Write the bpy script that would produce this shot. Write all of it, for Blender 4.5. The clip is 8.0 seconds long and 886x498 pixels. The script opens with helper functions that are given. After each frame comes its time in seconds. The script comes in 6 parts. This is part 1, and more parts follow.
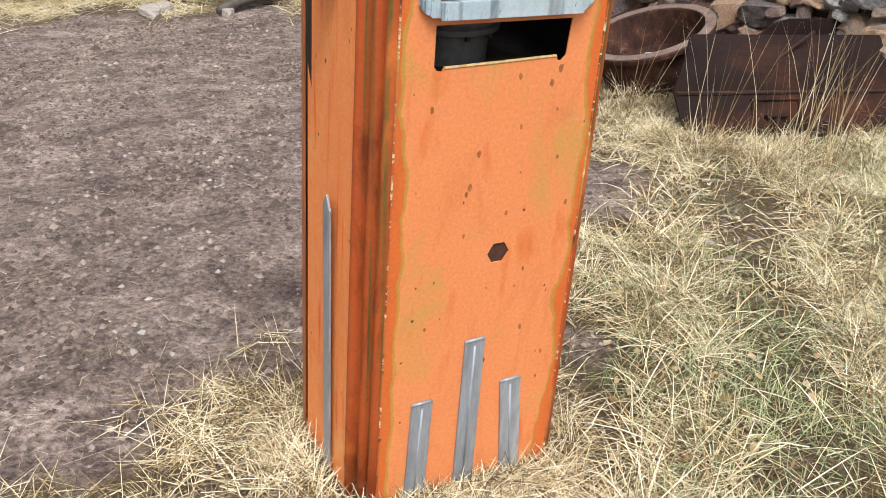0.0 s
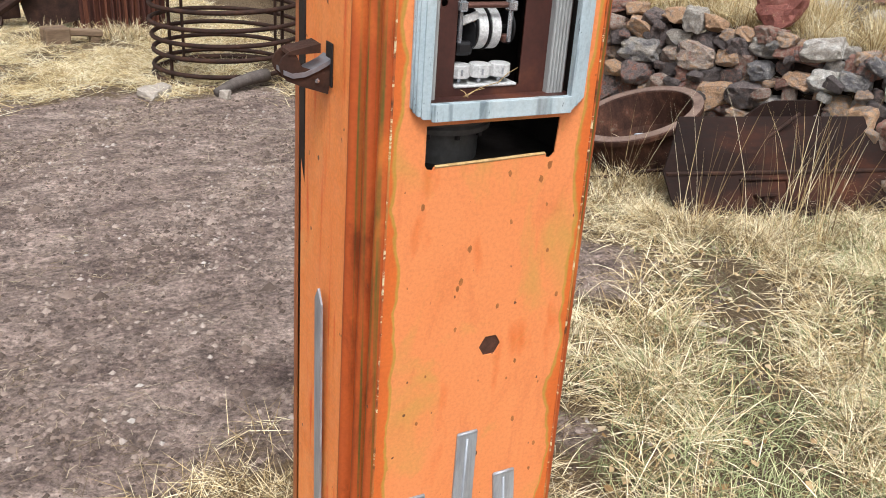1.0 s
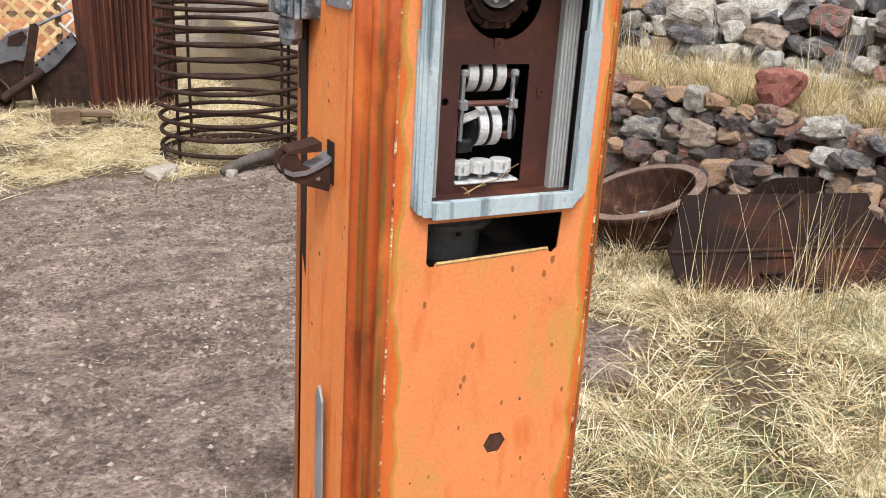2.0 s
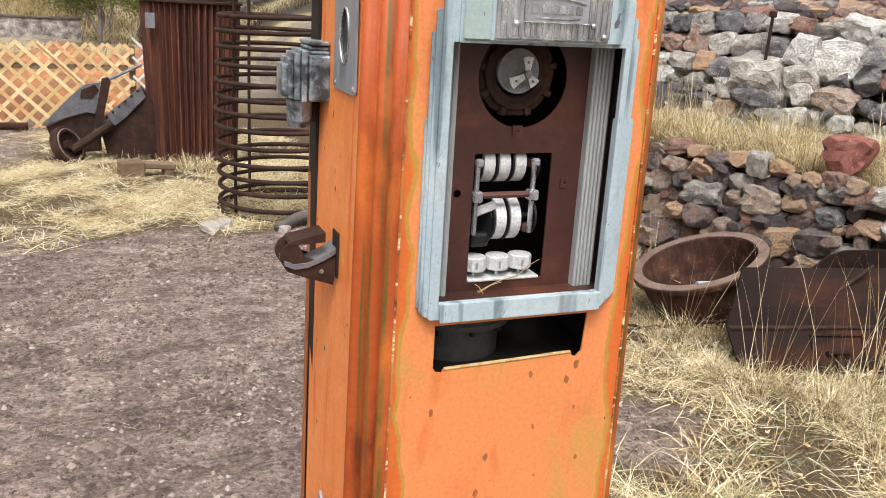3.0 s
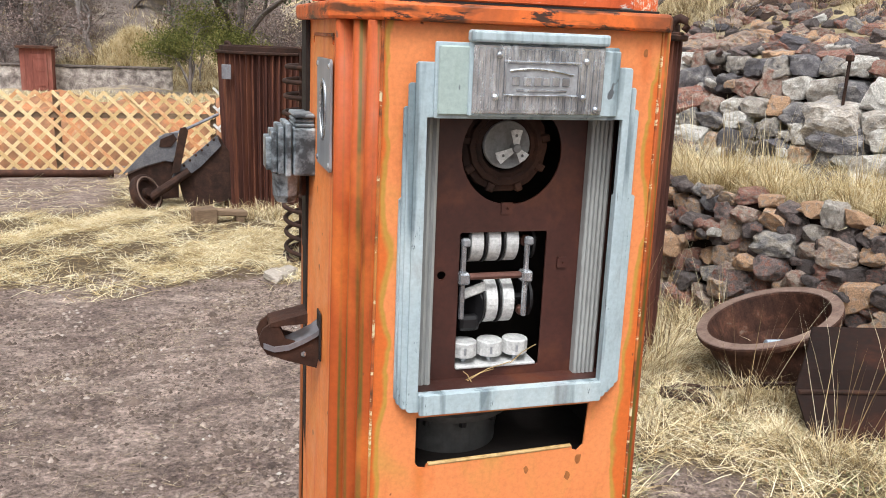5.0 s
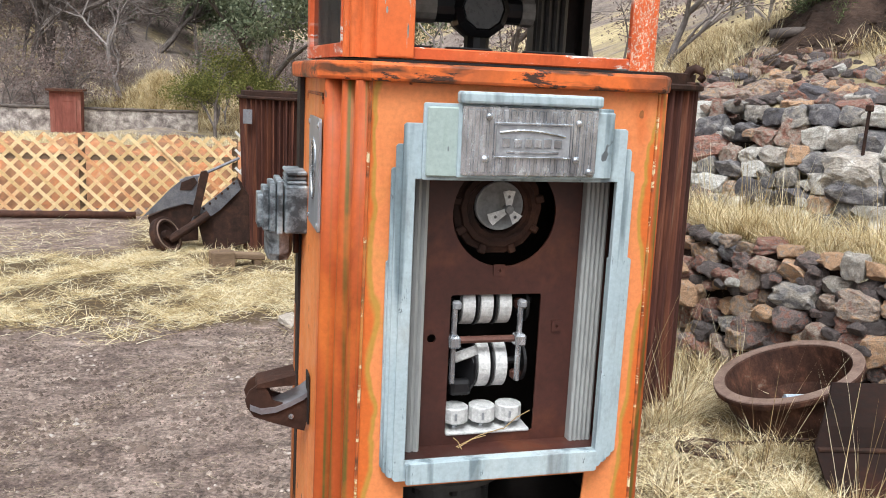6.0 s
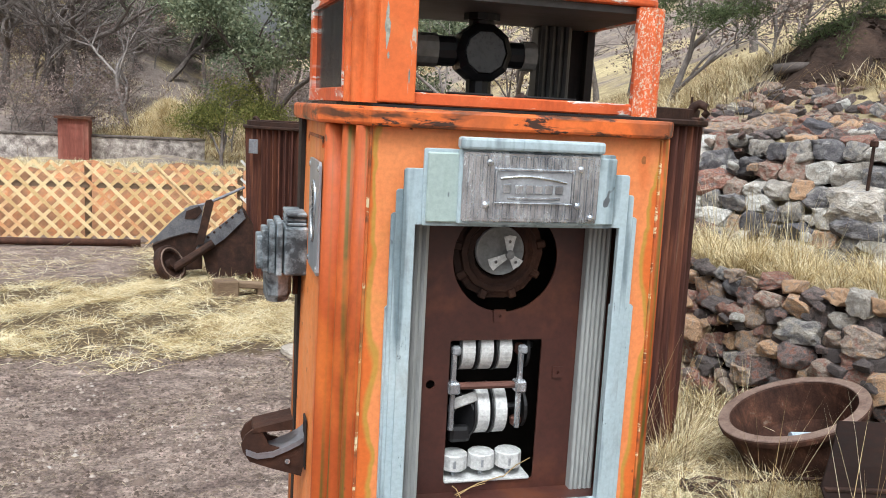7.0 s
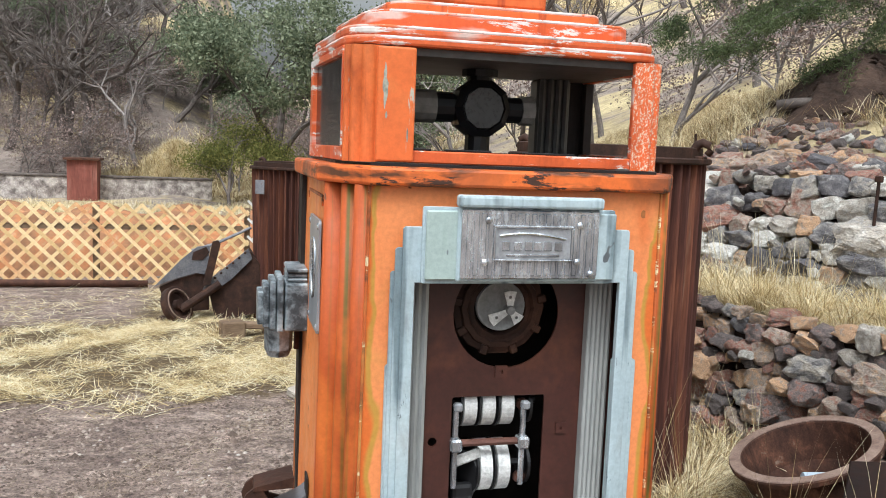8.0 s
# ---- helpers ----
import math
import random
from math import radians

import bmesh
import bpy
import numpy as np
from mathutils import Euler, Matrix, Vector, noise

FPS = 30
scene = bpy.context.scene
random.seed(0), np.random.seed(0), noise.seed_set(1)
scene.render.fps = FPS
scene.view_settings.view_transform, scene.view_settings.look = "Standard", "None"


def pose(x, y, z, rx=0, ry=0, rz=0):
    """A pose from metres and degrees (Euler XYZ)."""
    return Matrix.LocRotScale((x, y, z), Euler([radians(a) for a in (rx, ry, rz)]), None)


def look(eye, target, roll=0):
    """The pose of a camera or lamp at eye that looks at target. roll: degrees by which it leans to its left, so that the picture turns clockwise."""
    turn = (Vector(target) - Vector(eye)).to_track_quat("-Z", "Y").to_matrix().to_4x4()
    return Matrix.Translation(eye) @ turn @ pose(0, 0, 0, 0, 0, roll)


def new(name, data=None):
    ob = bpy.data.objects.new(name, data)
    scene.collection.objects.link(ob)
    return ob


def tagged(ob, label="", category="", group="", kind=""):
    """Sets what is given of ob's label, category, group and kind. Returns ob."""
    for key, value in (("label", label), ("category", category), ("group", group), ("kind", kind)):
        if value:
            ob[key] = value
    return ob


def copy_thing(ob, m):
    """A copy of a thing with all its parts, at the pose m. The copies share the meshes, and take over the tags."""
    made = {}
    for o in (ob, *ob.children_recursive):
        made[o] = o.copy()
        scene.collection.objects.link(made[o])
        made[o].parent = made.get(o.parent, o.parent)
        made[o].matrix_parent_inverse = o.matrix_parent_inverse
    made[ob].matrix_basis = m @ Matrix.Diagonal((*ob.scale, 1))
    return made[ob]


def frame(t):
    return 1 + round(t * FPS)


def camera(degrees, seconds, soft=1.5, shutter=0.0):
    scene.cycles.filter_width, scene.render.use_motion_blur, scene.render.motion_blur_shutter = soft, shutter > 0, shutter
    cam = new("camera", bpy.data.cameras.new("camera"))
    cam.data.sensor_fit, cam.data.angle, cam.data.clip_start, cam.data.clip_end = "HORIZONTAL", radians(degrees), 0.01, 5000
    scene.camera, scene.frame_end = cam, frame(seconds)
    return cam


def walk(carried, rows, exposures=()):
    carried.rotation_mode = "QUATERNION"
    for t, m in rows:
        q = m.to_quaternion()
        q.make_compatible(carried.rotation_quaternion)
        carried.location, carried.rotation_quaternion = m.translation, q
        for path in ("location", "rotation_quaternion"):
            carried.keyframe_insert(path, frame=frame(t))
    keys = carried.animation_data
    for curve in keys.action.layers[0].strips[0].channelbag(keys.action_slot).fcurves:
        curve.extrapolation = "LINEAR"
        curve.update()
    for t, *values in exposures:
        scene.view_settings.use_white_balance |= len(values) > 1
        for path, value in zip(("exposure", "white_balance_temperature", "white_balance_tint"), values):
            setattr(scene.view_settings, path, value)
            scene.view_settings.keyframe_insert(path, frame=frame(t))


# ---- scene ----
cam = camera(54.2, 8.0, soft=0.95)
PATH = [
    (0, (-0.865, -1.446, 1.619), (-0.043, 0.104, 0.658), 4.2),
    (0.5, (-0.857, -1.438, 1.642), (-0.019, 0.145, 0.751), 4.1),
    (1, (-0.855, -1.436, 1.667), (0.001, 0.178, 0.854), 4.0),
    (1.2, (-0.86, -1.427, 1.665), (0.012, 0.2, 0.893), 3.9),
    (2.3, (-0.788, -1.374, 1.724), (0.054, 0.329, 1.1), 3.4),
    (2.5, (-0.742, -1.339, 1.73), (0.074, 0.387, 1.133), 3.4),
    (3, (-0.679, -1.296, 1.756), (0.058, 0.476, 1.196), 3.4),
    (3.5, (-0.698, -1.297, 1.772), (0.035, 0.481, 1.225), 3.3),
    (4, (-0.664, -1.277, 1.772), (0.05, 0.512, 1.236), 3.0),
    (4.5, (-0.57, -1.257, 1.796), (0.066, 0.572, 1.295), 2.5),
    (4.7, (-0.531, -1.251, 1.799), (0.07, 0.592, 1.31), 2.4),
    (5.8, (-0.441, -1.213, 1.824), (0.085, 0.672, 1.41), 2.4),
    (6, (-0.433, -1.214, 1.828), (0.087, 0.679, 1.446), 2.6),
    (6.5, (-0.427, -1.208, 1.844), (0.087, 0.694, 1.501), 3.0),
    (7, (-0.423, -1.199, 1.85), (0.087, 0.709, 1.533), 3.0),
    (7.5, (-0.416, -1.193, 1.867), (0.083, 0.723, 1.584), 2.6),
    (8, (-0.412, -1.195, 1.881), (0.081, 0.729, 1.645), 2.3),
]
walk(cam, [(t, look(eye, target, roll)) for t, eye, target, roll in PATH], [(0, -0.18, 6200, 10), (1.2, -0.10, 6300, 10), (3.5, -0.06, 6450, 10), (5.8, -0.05, 6200, 8), (8, -0.06, 6050, 5)])

# ---- world and light: overcast daylight ----
world = bpy.data.worlds.new("overcast_sky")
scene.world = world
world.use_nodes = True
wn = world.node_tree
sky = wn.nodes.new("ShaderNodeTexSky")
sky.sky_type = "NISHITA"
sky.sun_disc = False
sky.sun_elevation, sky.sun_rotation = radians(61), radians(203)
sky.air_density, sky.dust_density, sky.ozone_density = 1.0, 9.0, 1.0
haze = wn.nodes.new("ShaderNodeHueSaturation")
haze.inputs["Saturation"].default_value = 0.07
wn.links.new(sky.outputs[0], haze.inputs["Color"])
wn.links.new(haze.outputs[0], wn.nodes["Background"].inputs["Color"])
wn.nodes["Background"].inputs["Strength"].default_value = 0.225
sun = new("sun", bpy.data.lights.new("sun", "SUN"))
sun.data.energy, sun.data.angle, sun.data.color = 1.45, radians(13), (1.0, 0.97, 0.93)
sun.matrix_world = look((-0.5, -1.2, 2.4), (0, 0, 0))


# ---- materials ----
def tree_of(name):
    m = bpy.data.materials.new(name)
    m.use_nodes = True
    return m, m.node_tree, m.node_tree.nodes["Principled BSDF"]


def noise_node(nt, co, scale, detail=5.0, rough=0.6, stretch=(1, 1, 1), dist=0.0):
    mp = nt.nodes.new("ShaderNodeMapping")
    mp.inputs["Scale"].default_value = stretch
    nt.links.new(co, mp.inputs["Vector"])
    n = nt.nodes.new("ShaderNodeTexNoise")
    n.inputs["Scale"].default_value, n.inputs["Detail"].default_value = scale, detail
    n.inputs["Roughness"].default_value, n.inputs["Distortion"].default_value = rough, dist
    nt.links.new(mp.outputs[0], n.inputs["Vector"])
    return n.outputs["Fac"]


def ramp(nt, fac, stops):
    r = nt.nodes.new("ShaderNodeValToRGB")
    while len(r.color_ramp.elements) < len(stops):
        r.color_ramp.elements.new(0.5)
    for e, (p, c) in zip(r.color_ramp.elements, stops):
        e.position = p
        e.color = (*c, 1) if len(c) == 3 else c
    nt.links.new(fac, r.inputs["Fac"])
    return r.outputs["Color"]


def step(nt, fac, a, b):
    m = nt.nodes.new("ShaderNodeMapRange")
    m.inputs["From Min"].default_value, m.inputs["From Max"].default_value = a, b
    nt.links.new(fac, m.inputs["Value"])
    return m.outputs[0]


def mix(nt, fac, a, b, mode="MIX"):
    n = nt.nodes.new("ShaderNodeMix")
    n.data_type, n.blend_type = "RGBA", mode
    for sock, v in ((n.inputs["Factor"], fac), (n.inputs["A"], a), (n.inputs["B"], b)):
        if isinstance(v, (int, float)):
            sock.default_value = v
        elif isinstance(v, tuple):
            sock.default_value = (*v, 1)
        else:
            nt.links.new(v, sock)
    return n.outputs["Result"]


def coords(nt):
    return nt.nodes.new("ShaderNodeTexCoord").outputs["Object"]


def bump(nt, bs, height, strength, distance=0.01):
    b = nt.nodes.new("ShaderNodeBump")
    b.inputs["Strength"].default_value, b.inputs["Distance"].default_value = strength, distance
    nt.links.new(height, b.inputs["Height"])
    nt.links.new(b.outputs[0], bs.inputs["Normal"])


def surface(name, stops, scale=6.0, fine=60.0, rough=0.7, metal=0.0, relief=0.3, depth=0.004, stretch=(1, 1, 1), vary=0.0, island=False, dark=0.35, shift=0.0):
    """Blotchy surface: a ramp over coarse noise, dimmed by fine noise, with relief; vary moves the ramp from piece to piece."""
    m, nt, bs = tree_of(name)
    co = coords(nt)
    fac = noise_node(nt, co, scale, 6, 0.6, stretch, 0.3)
    if vary:
        if island:
            rnd = nt.nodes.new("ShaderNodeNewGeometry").outputs["Random Per Island"]
        else:
            rnd = nt.nodes.new("ShaderNodeObjectInfo").outputs["Random"]
        mm = nt.nodes.new("ShaderNodeMath")
        mm.operation = "MULTIPLY_ADD"
        nt.links.new(rnd, mm.inputs[0])
        mm.inputs[1].default_value = vary
        nt.links.new(fac, mm.inputs[2])
        mb = nt.nodes.new("ShaderNodeMath")
        mb.operation = "SUBTRACT"
        nt.links.new(mm.outputs[0], mb.inputs[0])
        mb.inputs[1].default_value = vary / 2
        fac = mb.outputs[0]
    col = ramp(nt, fac, stops)
    f2 = noise_node(nt, co, fine, 4, 0.65, stretch)
    shade = ramp(nt, f2, [(0.25, (1 - dark,) * 3), (0.75, (1 + 0.25 * dark,) * 3)])
    nt.links.new(mix(nt, 1.0, col, shade, "MULTIPLY"), bs.inputs["Base Color"])
    bs.inputs["Metallic"].default_value = metal
    if rough >= 0.7:
        bs.inputs["Specular IOR Level"].default_value = 0.22
    nt.links.new(ramp(nt, f2, [(0.2, (max(rough - 0.12, 0.05),) * 3), (0.8, (min(rough + 0.12, 1),) * 3)]), bs.inputs["Roughness"])
    if relief:
        bump(nt, bs, f2, relief, depth)
    return m


def paint(name, base, base2, streak, streak_at, stain, stain_at, chip, chip_at, rough=0.42, long=(1, 1, 0.08), speck=(0.13, 0.05, 0.025), chip_size=(30, (1, 1, 0.45)), grimy=0.74, border=None):
    """Old enamel: two tones, long vertical streaks, blotches of undercoat, chipped places and rust specks."""
    m, nt, bs = tree_of(name)
    co = coords(nt)
    c = mix(nt, noise_node(nt, co, 5, 4), base, base2)
    st = step(nt, noise_node(nt, co, 38, 3, 0.5, long, 0.2), streak_at, streak_at + 0.12)
    c = mix(nt, st, c, streak)
    s2 = step(nt, noise_node(nt, co, 5.5, 4, 0.55, (1, 1, 0.55), 0.8), stain_at, stain_at + 0.16)
    c = mix(nt, s2, c, stain)
    if border:
        at, wander, fringe, tone = border
        sep = nt.nodes.new("ShaderNodeSeparateXYZ")
        nt.links.new(co, sep.inputs[0])
        off = nt.nodes.new("ShaderNodeMath")
        off.operation = "SUBTRACT"
        nt.links.new(sep.outputs["X"], off.inputs[0])
        off.inputs[1].default_value = 0.009
        dist = nt.nodes.new("ShaderNodeMath")
        dist.operation = "ABSOLUTE"
        nt.links.new(off.outputs[0], dist.inputs[0])
        edge = nt.nodes.new("ShaderNodeMath")
        edge.operation = "MULTIPLY_ADD"
        nt.links.new(noise_node(nt, co, 7, 3, 0.5, (1, 1, 0.7), 0.4), edge.inputs[0])
        edge.inputs[1].default_value = wander
        nt.links.new(dist.outputs[0], edge.inputs[2])
        mid_at = at + wander / 2
        c = mix(nt, step(nt, edge.outputs[0], mid_at, mid_at + 0.003), c, fringe)
        c = mix(nt, step(nt, edge.outputs[0], mid_at + 0.006, mid_at + 0.011), c, tone)
    fine = noise_node(nt, co, 120, 4, 0.7)
    sp = step(nt, noise_node(nt, co, 46, 2, 0.4, (1, 1, 0.7)), 0.735, 0.76)
    c = mix(nt, sp, c, speck)
    ch = step(nt, noise_node(nt, co, chip_size[0], 8, 0.75, chip_size[1], 0.4), chip_at, chip_at + 0.03)
    c = mix(nt, ch, c, chip)
    c = mix(nt, 1.0, c, ramp(nt, fine, [(0.3, (0.84,) * 3), (0.7, (1.05,) * 3)]), "MULTIPLY")
    grime = noise_node(nt, co, 11, 7, 0.68, (1, 1, 0.30), 0.6)
    c = mix(nt, 1.0, c, ramp(nt, grime, [(0.32, (grimy, grimy * 0.92, grimy * 0.9)), (0.47, (1.04, 1.04, 1.04))]), "MULTIPLY")
    nt.links.new(c, bs.inputs["Base Color"])
    nt.links.new(ramp(nt, noise_node(nt, co, 14, 5), [(0.3, (rough - 0.1,) * 3), (0.7, (rough + 0.18,) * 3)]), bs.inputs["Roughness"])
    bs.inputs["Specular IOR Level"].default_value = 0.32
    h = mix(nt, 0.5, ch, noise_node(nt, co, 9, 3))
    bump(nt, bs, h, 0.12, 0.003)
    return m


ORANGE = paint("orange_enamel", (0.68, 0.215, 0.072), (0.76, 0.275, 0.105), (0.62, 0.145, 0.036), 0.60, (0.56, 0.275, 0.075), 0.54, (0.45, 0.36, 0.12), 0.80, long=(0.28, 0.28, 0.10), grimy=0.93, border=(0.208, 0.085, (0.46, 0.25, 0.05), (0.60, 0.140, 0.030)))
ORANGE_SIDE = paint("orange_enamel_side", (0.78, 0.22, 0.055), (0.80, 0.29, 0.085), (0.70, 0.12, 0.025), 0.58, (0.76, 0.33, 0.11), 0.56, (0.35, 0.14, 0.06), 0.80, grimy=0.90)
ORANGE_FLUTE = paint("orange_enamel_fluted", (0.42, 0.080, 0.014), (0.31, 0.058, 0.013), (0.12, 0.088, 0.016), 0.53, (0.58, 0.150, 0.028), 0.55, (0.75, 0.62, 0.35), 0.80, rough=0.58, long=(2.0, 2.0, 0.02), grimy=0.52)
ORANGE_RIM = paint("orange_enamel_rim", (0.62, 0.115, 0.025), (0.70, 0.17, 0.04), (0.10, 0.04, 0.02), 0.50, (0.24, 0.07, 0.028), 0.49, (0.055, 0.028, 0.02), 0.55, long=(0.35, 0.35, 1.2), chip_size=(26, (0.4, 0.4, 1.6)))
RED_CROWN = paint("red_orange_enamel", (0.60, 0.115, 0.028), (0.66, 0.165, 0.045), (0.36, 0.06, 0.02), 0.585, (0.64, 0.20, 0.06), 0.56, (0.42, 0.40, 0.33), 0.61, long=(1.2, 1.2, 0.05), chip_size=(30, (1, 1, 0.22)), grimy=0.56)
RED_WORN = paint("worn_red_enamel", (0.56, 0.085, 0.024), (0.64, 0.135, 0.04), (0.62, 0.45, 0.40), 0.58, (0.66, 0.17, 0.06), 0.58, (0.66, 0.63, 0.60), 0.545, long=(0.25, 0.25, 1), chip_size=(34, (0.22, 0.22, 1)))
RED_SPECK = paint("speckled_red_enamel", (0.60, 0.10, 0.025), (0.66, 0.14, 0.035), (0.60, 0.30, 0.15), 0.60, (0.66, 0.19, 0.06), 0.58, (0.66, 0.60, 0.48), 0.53, chip_size=(330, (1, 1, 0.7)))
BLUE_TRIM = paint("pale_blue_grey_enamel", (0.31, 0.390, 0.43), (0.45, 0.53, 0.565), (0.17, 0.22, 0.245), 0.53, (0.52, 0.58, 0.59), 0.53, (0.10, 0.12, 0.13), 0.63, rough=0.36, speck=(0.10, 0.11, 0.12), chip_size=(70, (1, 1, 0.2)))
GREEN_TRIM = paint("weathered_green_grey_enamel", (0.30, 0.38, 0.37), (0.38, 0.45, 0.42), (0.25, 0.32, 0.28), 0.55, (0.42, 0.46, 0.40), 0.55, (0.14, 0.17, 0.17), 0.70, rough=0.45, speck=(0.10, 0.11, 0.12))
REED = surface("reeded_grey_paint", [(0.3, (0.30, 0.31, 0.31)), (0.6, (0.40, 0.41, 0.40)), (0.75, (0.33, 0.25, 0.15))], 4, 90, 0.5, 0.0, 0.1, stretch=(1, 1, 0.2), dark=0.25)
ALU = surface("dull_aluminium", [(0.32, (0.34, 0.37, 0.42)), (0.5, (0.66, 0.69, 0.73)), (0.7, (0.90, 0.92, 0.95))], 18, 70, 0.24, 0.8, 0.25, 0.002, stretch=(1, 1, 0.3), dark=0.55)
ALU_STRIP = surface("weathered_aluminium_strip", [(0.3, (0.26, 0.28, 0.31)), (0.7, (0.46, 0.49, 0.53))], 10, 80, 0.45, 0.35, 0.15, 0.002, stretch=(1, 1, 0.15), dark=0.4)
CAST = surface("oxidised_cast_metal", [(0.38, (0.07, 0.08, 0.09)), (0.5, (0.27, 0.31, 0.34)), (0.6, (0.40, 0.44, 0.47)), (0.7, (0.58, 0.61, 0.62))], 34, 130, 0.5, 0.4, 0.4, 0.003, dark=0.5)
BROWN_PLATE = surface("brown_primer_plate", [(0.3, (0.042, 0.014, 0.010)), (0.55, (0.070, 0.022, 0.016)), (0.75, (0.14, 0.045, 0.022))], 7, 90, 0.48, 0.0, 0.12, 0.002, dark=0.35)
RUST_DARK = surface("dark_rust", [(0.3, (0.024, 0.014, 0.011)), (0.55, (0.052, 0.026, 0.019)), (0.75, (0.096, 0.044, 0.027))], 9, 80, 0.75, 0.15, 0.4, 0.004, dark=0.5)
RUST = surface("brown_rust", [(0.3, (0.050, 0.024, 0.018)), (0.55, (0.105, 0.048, 0.032)), (0.75, (0.20, 0.085, 0.045))], 6, 70, 0.8, 0.1, 0.4, 0.004, dark=0.5)
RUST_STREAK = surface("streaked_rust", [(0.3, (0.050, 0.022, 0.018)), (0.48, (0.10, 0.038, 0.028)), (0.62, (0.19, 0.070, 0.040)), (0.76, (0.30, 0.21, 0.16))], 9, 60, 0.72, 0.1, 0.4, 0.004, stretch=(1, 1, 0.07), dark=0.5)
RUST_RIM = surface("pale_worn_rust", [(0.3, (0.15, 0.095, 0.075)), (0.7, (0.27, 0.19, 0.155))], 8, 70, 0.8, 0.1, 0.4, 0.004, dark=0.4)
STEEL_GREY = surface("grey_painted_steel", [(0.3, (0.130, 0.130, 0.150)), (0.55, (0.247, 0.247, 0.273)), (0.75, (0.169, 0.078, 0.052))], 7, 60, 0.45, 0.3, 0.2, 0.003, dark=0.4)
BLACK = surface("black_iron", [(0.3, (0.010, 0.010, 0.012)), (0.7, (0.026, 0.025, 0.027))], 10, 80, 0.42, 0.3, 0.15, 0.002)
# near-black sheet colour stands in for shade inside the cabinet and head
INSIDE_SHADE = surface("shaded_inner_sheet", [(0.3, (0.016, 0.013, 0.012)), (0.7, (0.038, 0.030, 0.027))], 8, 60, 0.7, 0.0, 0.2, 0.003)
WHITE_METAL = surface("scuffed_white_metal", [(0.3, (0.50, 0.50, 0.50)), (0.6, (0.74, 0.74, 0.73)), (0.8, (0.40, 0.40, 0.40))], 60, 200, 0.4, 0.1, 0.2, 0.001, dark=0.35)
DIAL_GREY = surface("grey_dial_disc", [(0.3, (0.20, 0.20, 0.20)), (0.7, (0.30, 0.30, 0.30))], 30, 150, 0.5, 0.2, 0.1, 0.001)
PIPE_GREY = surface("grey_pipe_paint", [(0.3, (0.22, 0.21, 0.20)), (0.7, (0.32, 0.31, 0.29))], 20, 90, 0.5, 0.1, 0.1, 0.001)
COPPER = surface("tarnished_copper", [(0.3, (0.10, 0.045, 0.035)), (0.7, (0.22, 0.10, 0.075))], 40, 150, 0.5, 0.4, 0.2, 0.001)
BAR_DARK = surface("dark_worn_lettering", [(0.3, (0.30, 0.31, 0.33)), (0.7, (0.46, 0.47, 0.50))], 40, 150, 0.4, 0.4, 0.1, 0.001)
STRAW = surface("dry_straw", [(0.22, (0.13, 0.088, 0.045)), (0.40, (0.38, 0.265, 0.125)), (0.56, (0.66, 0.52, 0.285)), (0.78, (0.90, 0.80, 0.56))], 3, 40, 0.75, 0, 0, vary=0.8, island=True, dark=0.25)
STRAW_GREEN = surface("green_tinged_grass", [(0.3, (0.11, 0.13, 0.060)), (0.5, (0.28, 0.31, 0.14)), (0.7, (0.48, 0.49, 0.27))], 3, 40, 0.75, 0, 0, vary=0.5, island=True, dark=0.2)
LEAF_LITTER = surface("fallen_leaves", [(0.3, (0.30, 0.18, 0.08)), (0.6, (0.50, 0.36, 0.20)), (0.8, (0.56, 0.45, 0.30))], 3, 40, 0.8, 0, 0, vary=0.7, island=True)
STONE_RED = surface("red_brown_stone", [(0.2, (0.19, 0.16, 0.155)), (0.36, (0.33, 0.255, 0.235)), (0.46, (0.44, 0.20, 0.15)), (0.58, (0.45, 0.305, 0.245)), (0.70, (0.52, 0.44, 0.38)), (0.86, (0.76, 0.48, 0.30))], 5, 26, 0.92, 0, 0.9, 0.04, vary=0.85, dark=0.6)
STONE_GREY = surface("grey_stone", [(0.18, (0.17, 0.16, 0.175)), (0.36, (0.29, 0.275, 0.28)), (0.46, (0.45, 0.42, 0.395)), (0.55, (0.52, 0.455, 0.39)), (0.68, (0.70, 0.65, 0.59)), (0.82, (0.88, 0.85, 0.80))], 4, 24, 0.92, 0, 0.9, 0.04, vary=0.9, dark=0.55)
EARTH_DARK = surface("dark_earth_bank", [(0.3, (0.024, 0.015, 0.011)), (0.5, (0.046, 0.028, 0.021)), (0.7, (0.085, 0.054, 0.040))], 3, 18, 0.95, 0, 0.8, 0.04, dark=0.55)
LATTICE = surface("tan_lattice_slat", [(0.3, (0.670, 0.464, 0.227)), (0.6, (0.886, 0.680, 0.389)), (0.8, (0.648, 0.324, 0.151))], 1.5, 40, 0.7, 0, 0.1, 0.002, vary=0.6)
PINK_STONE = surface("tan_leafy_earth", [(0.3, (0.17, 0.085, 0.045)), (0.5, (0.32, 0.16, 0.085)), (0.60, (0.46, 0.19, 0.085)), (0.75, (0.50, 0.36, 0.22))], 2.6, 12, 0.9, 0, 0.3, 0.02)
SHED_RED = surface("faded_red_boards", [(0.3, (0.15, 0.050, 0.040)), (0.5, (0.25, 0.085, 0.065)), (0.7, (0.36, 0.18, 0.14))], 2, 20, 0.85, 0, 0.2, 0.01, stretch=(1, 1, 0.15))
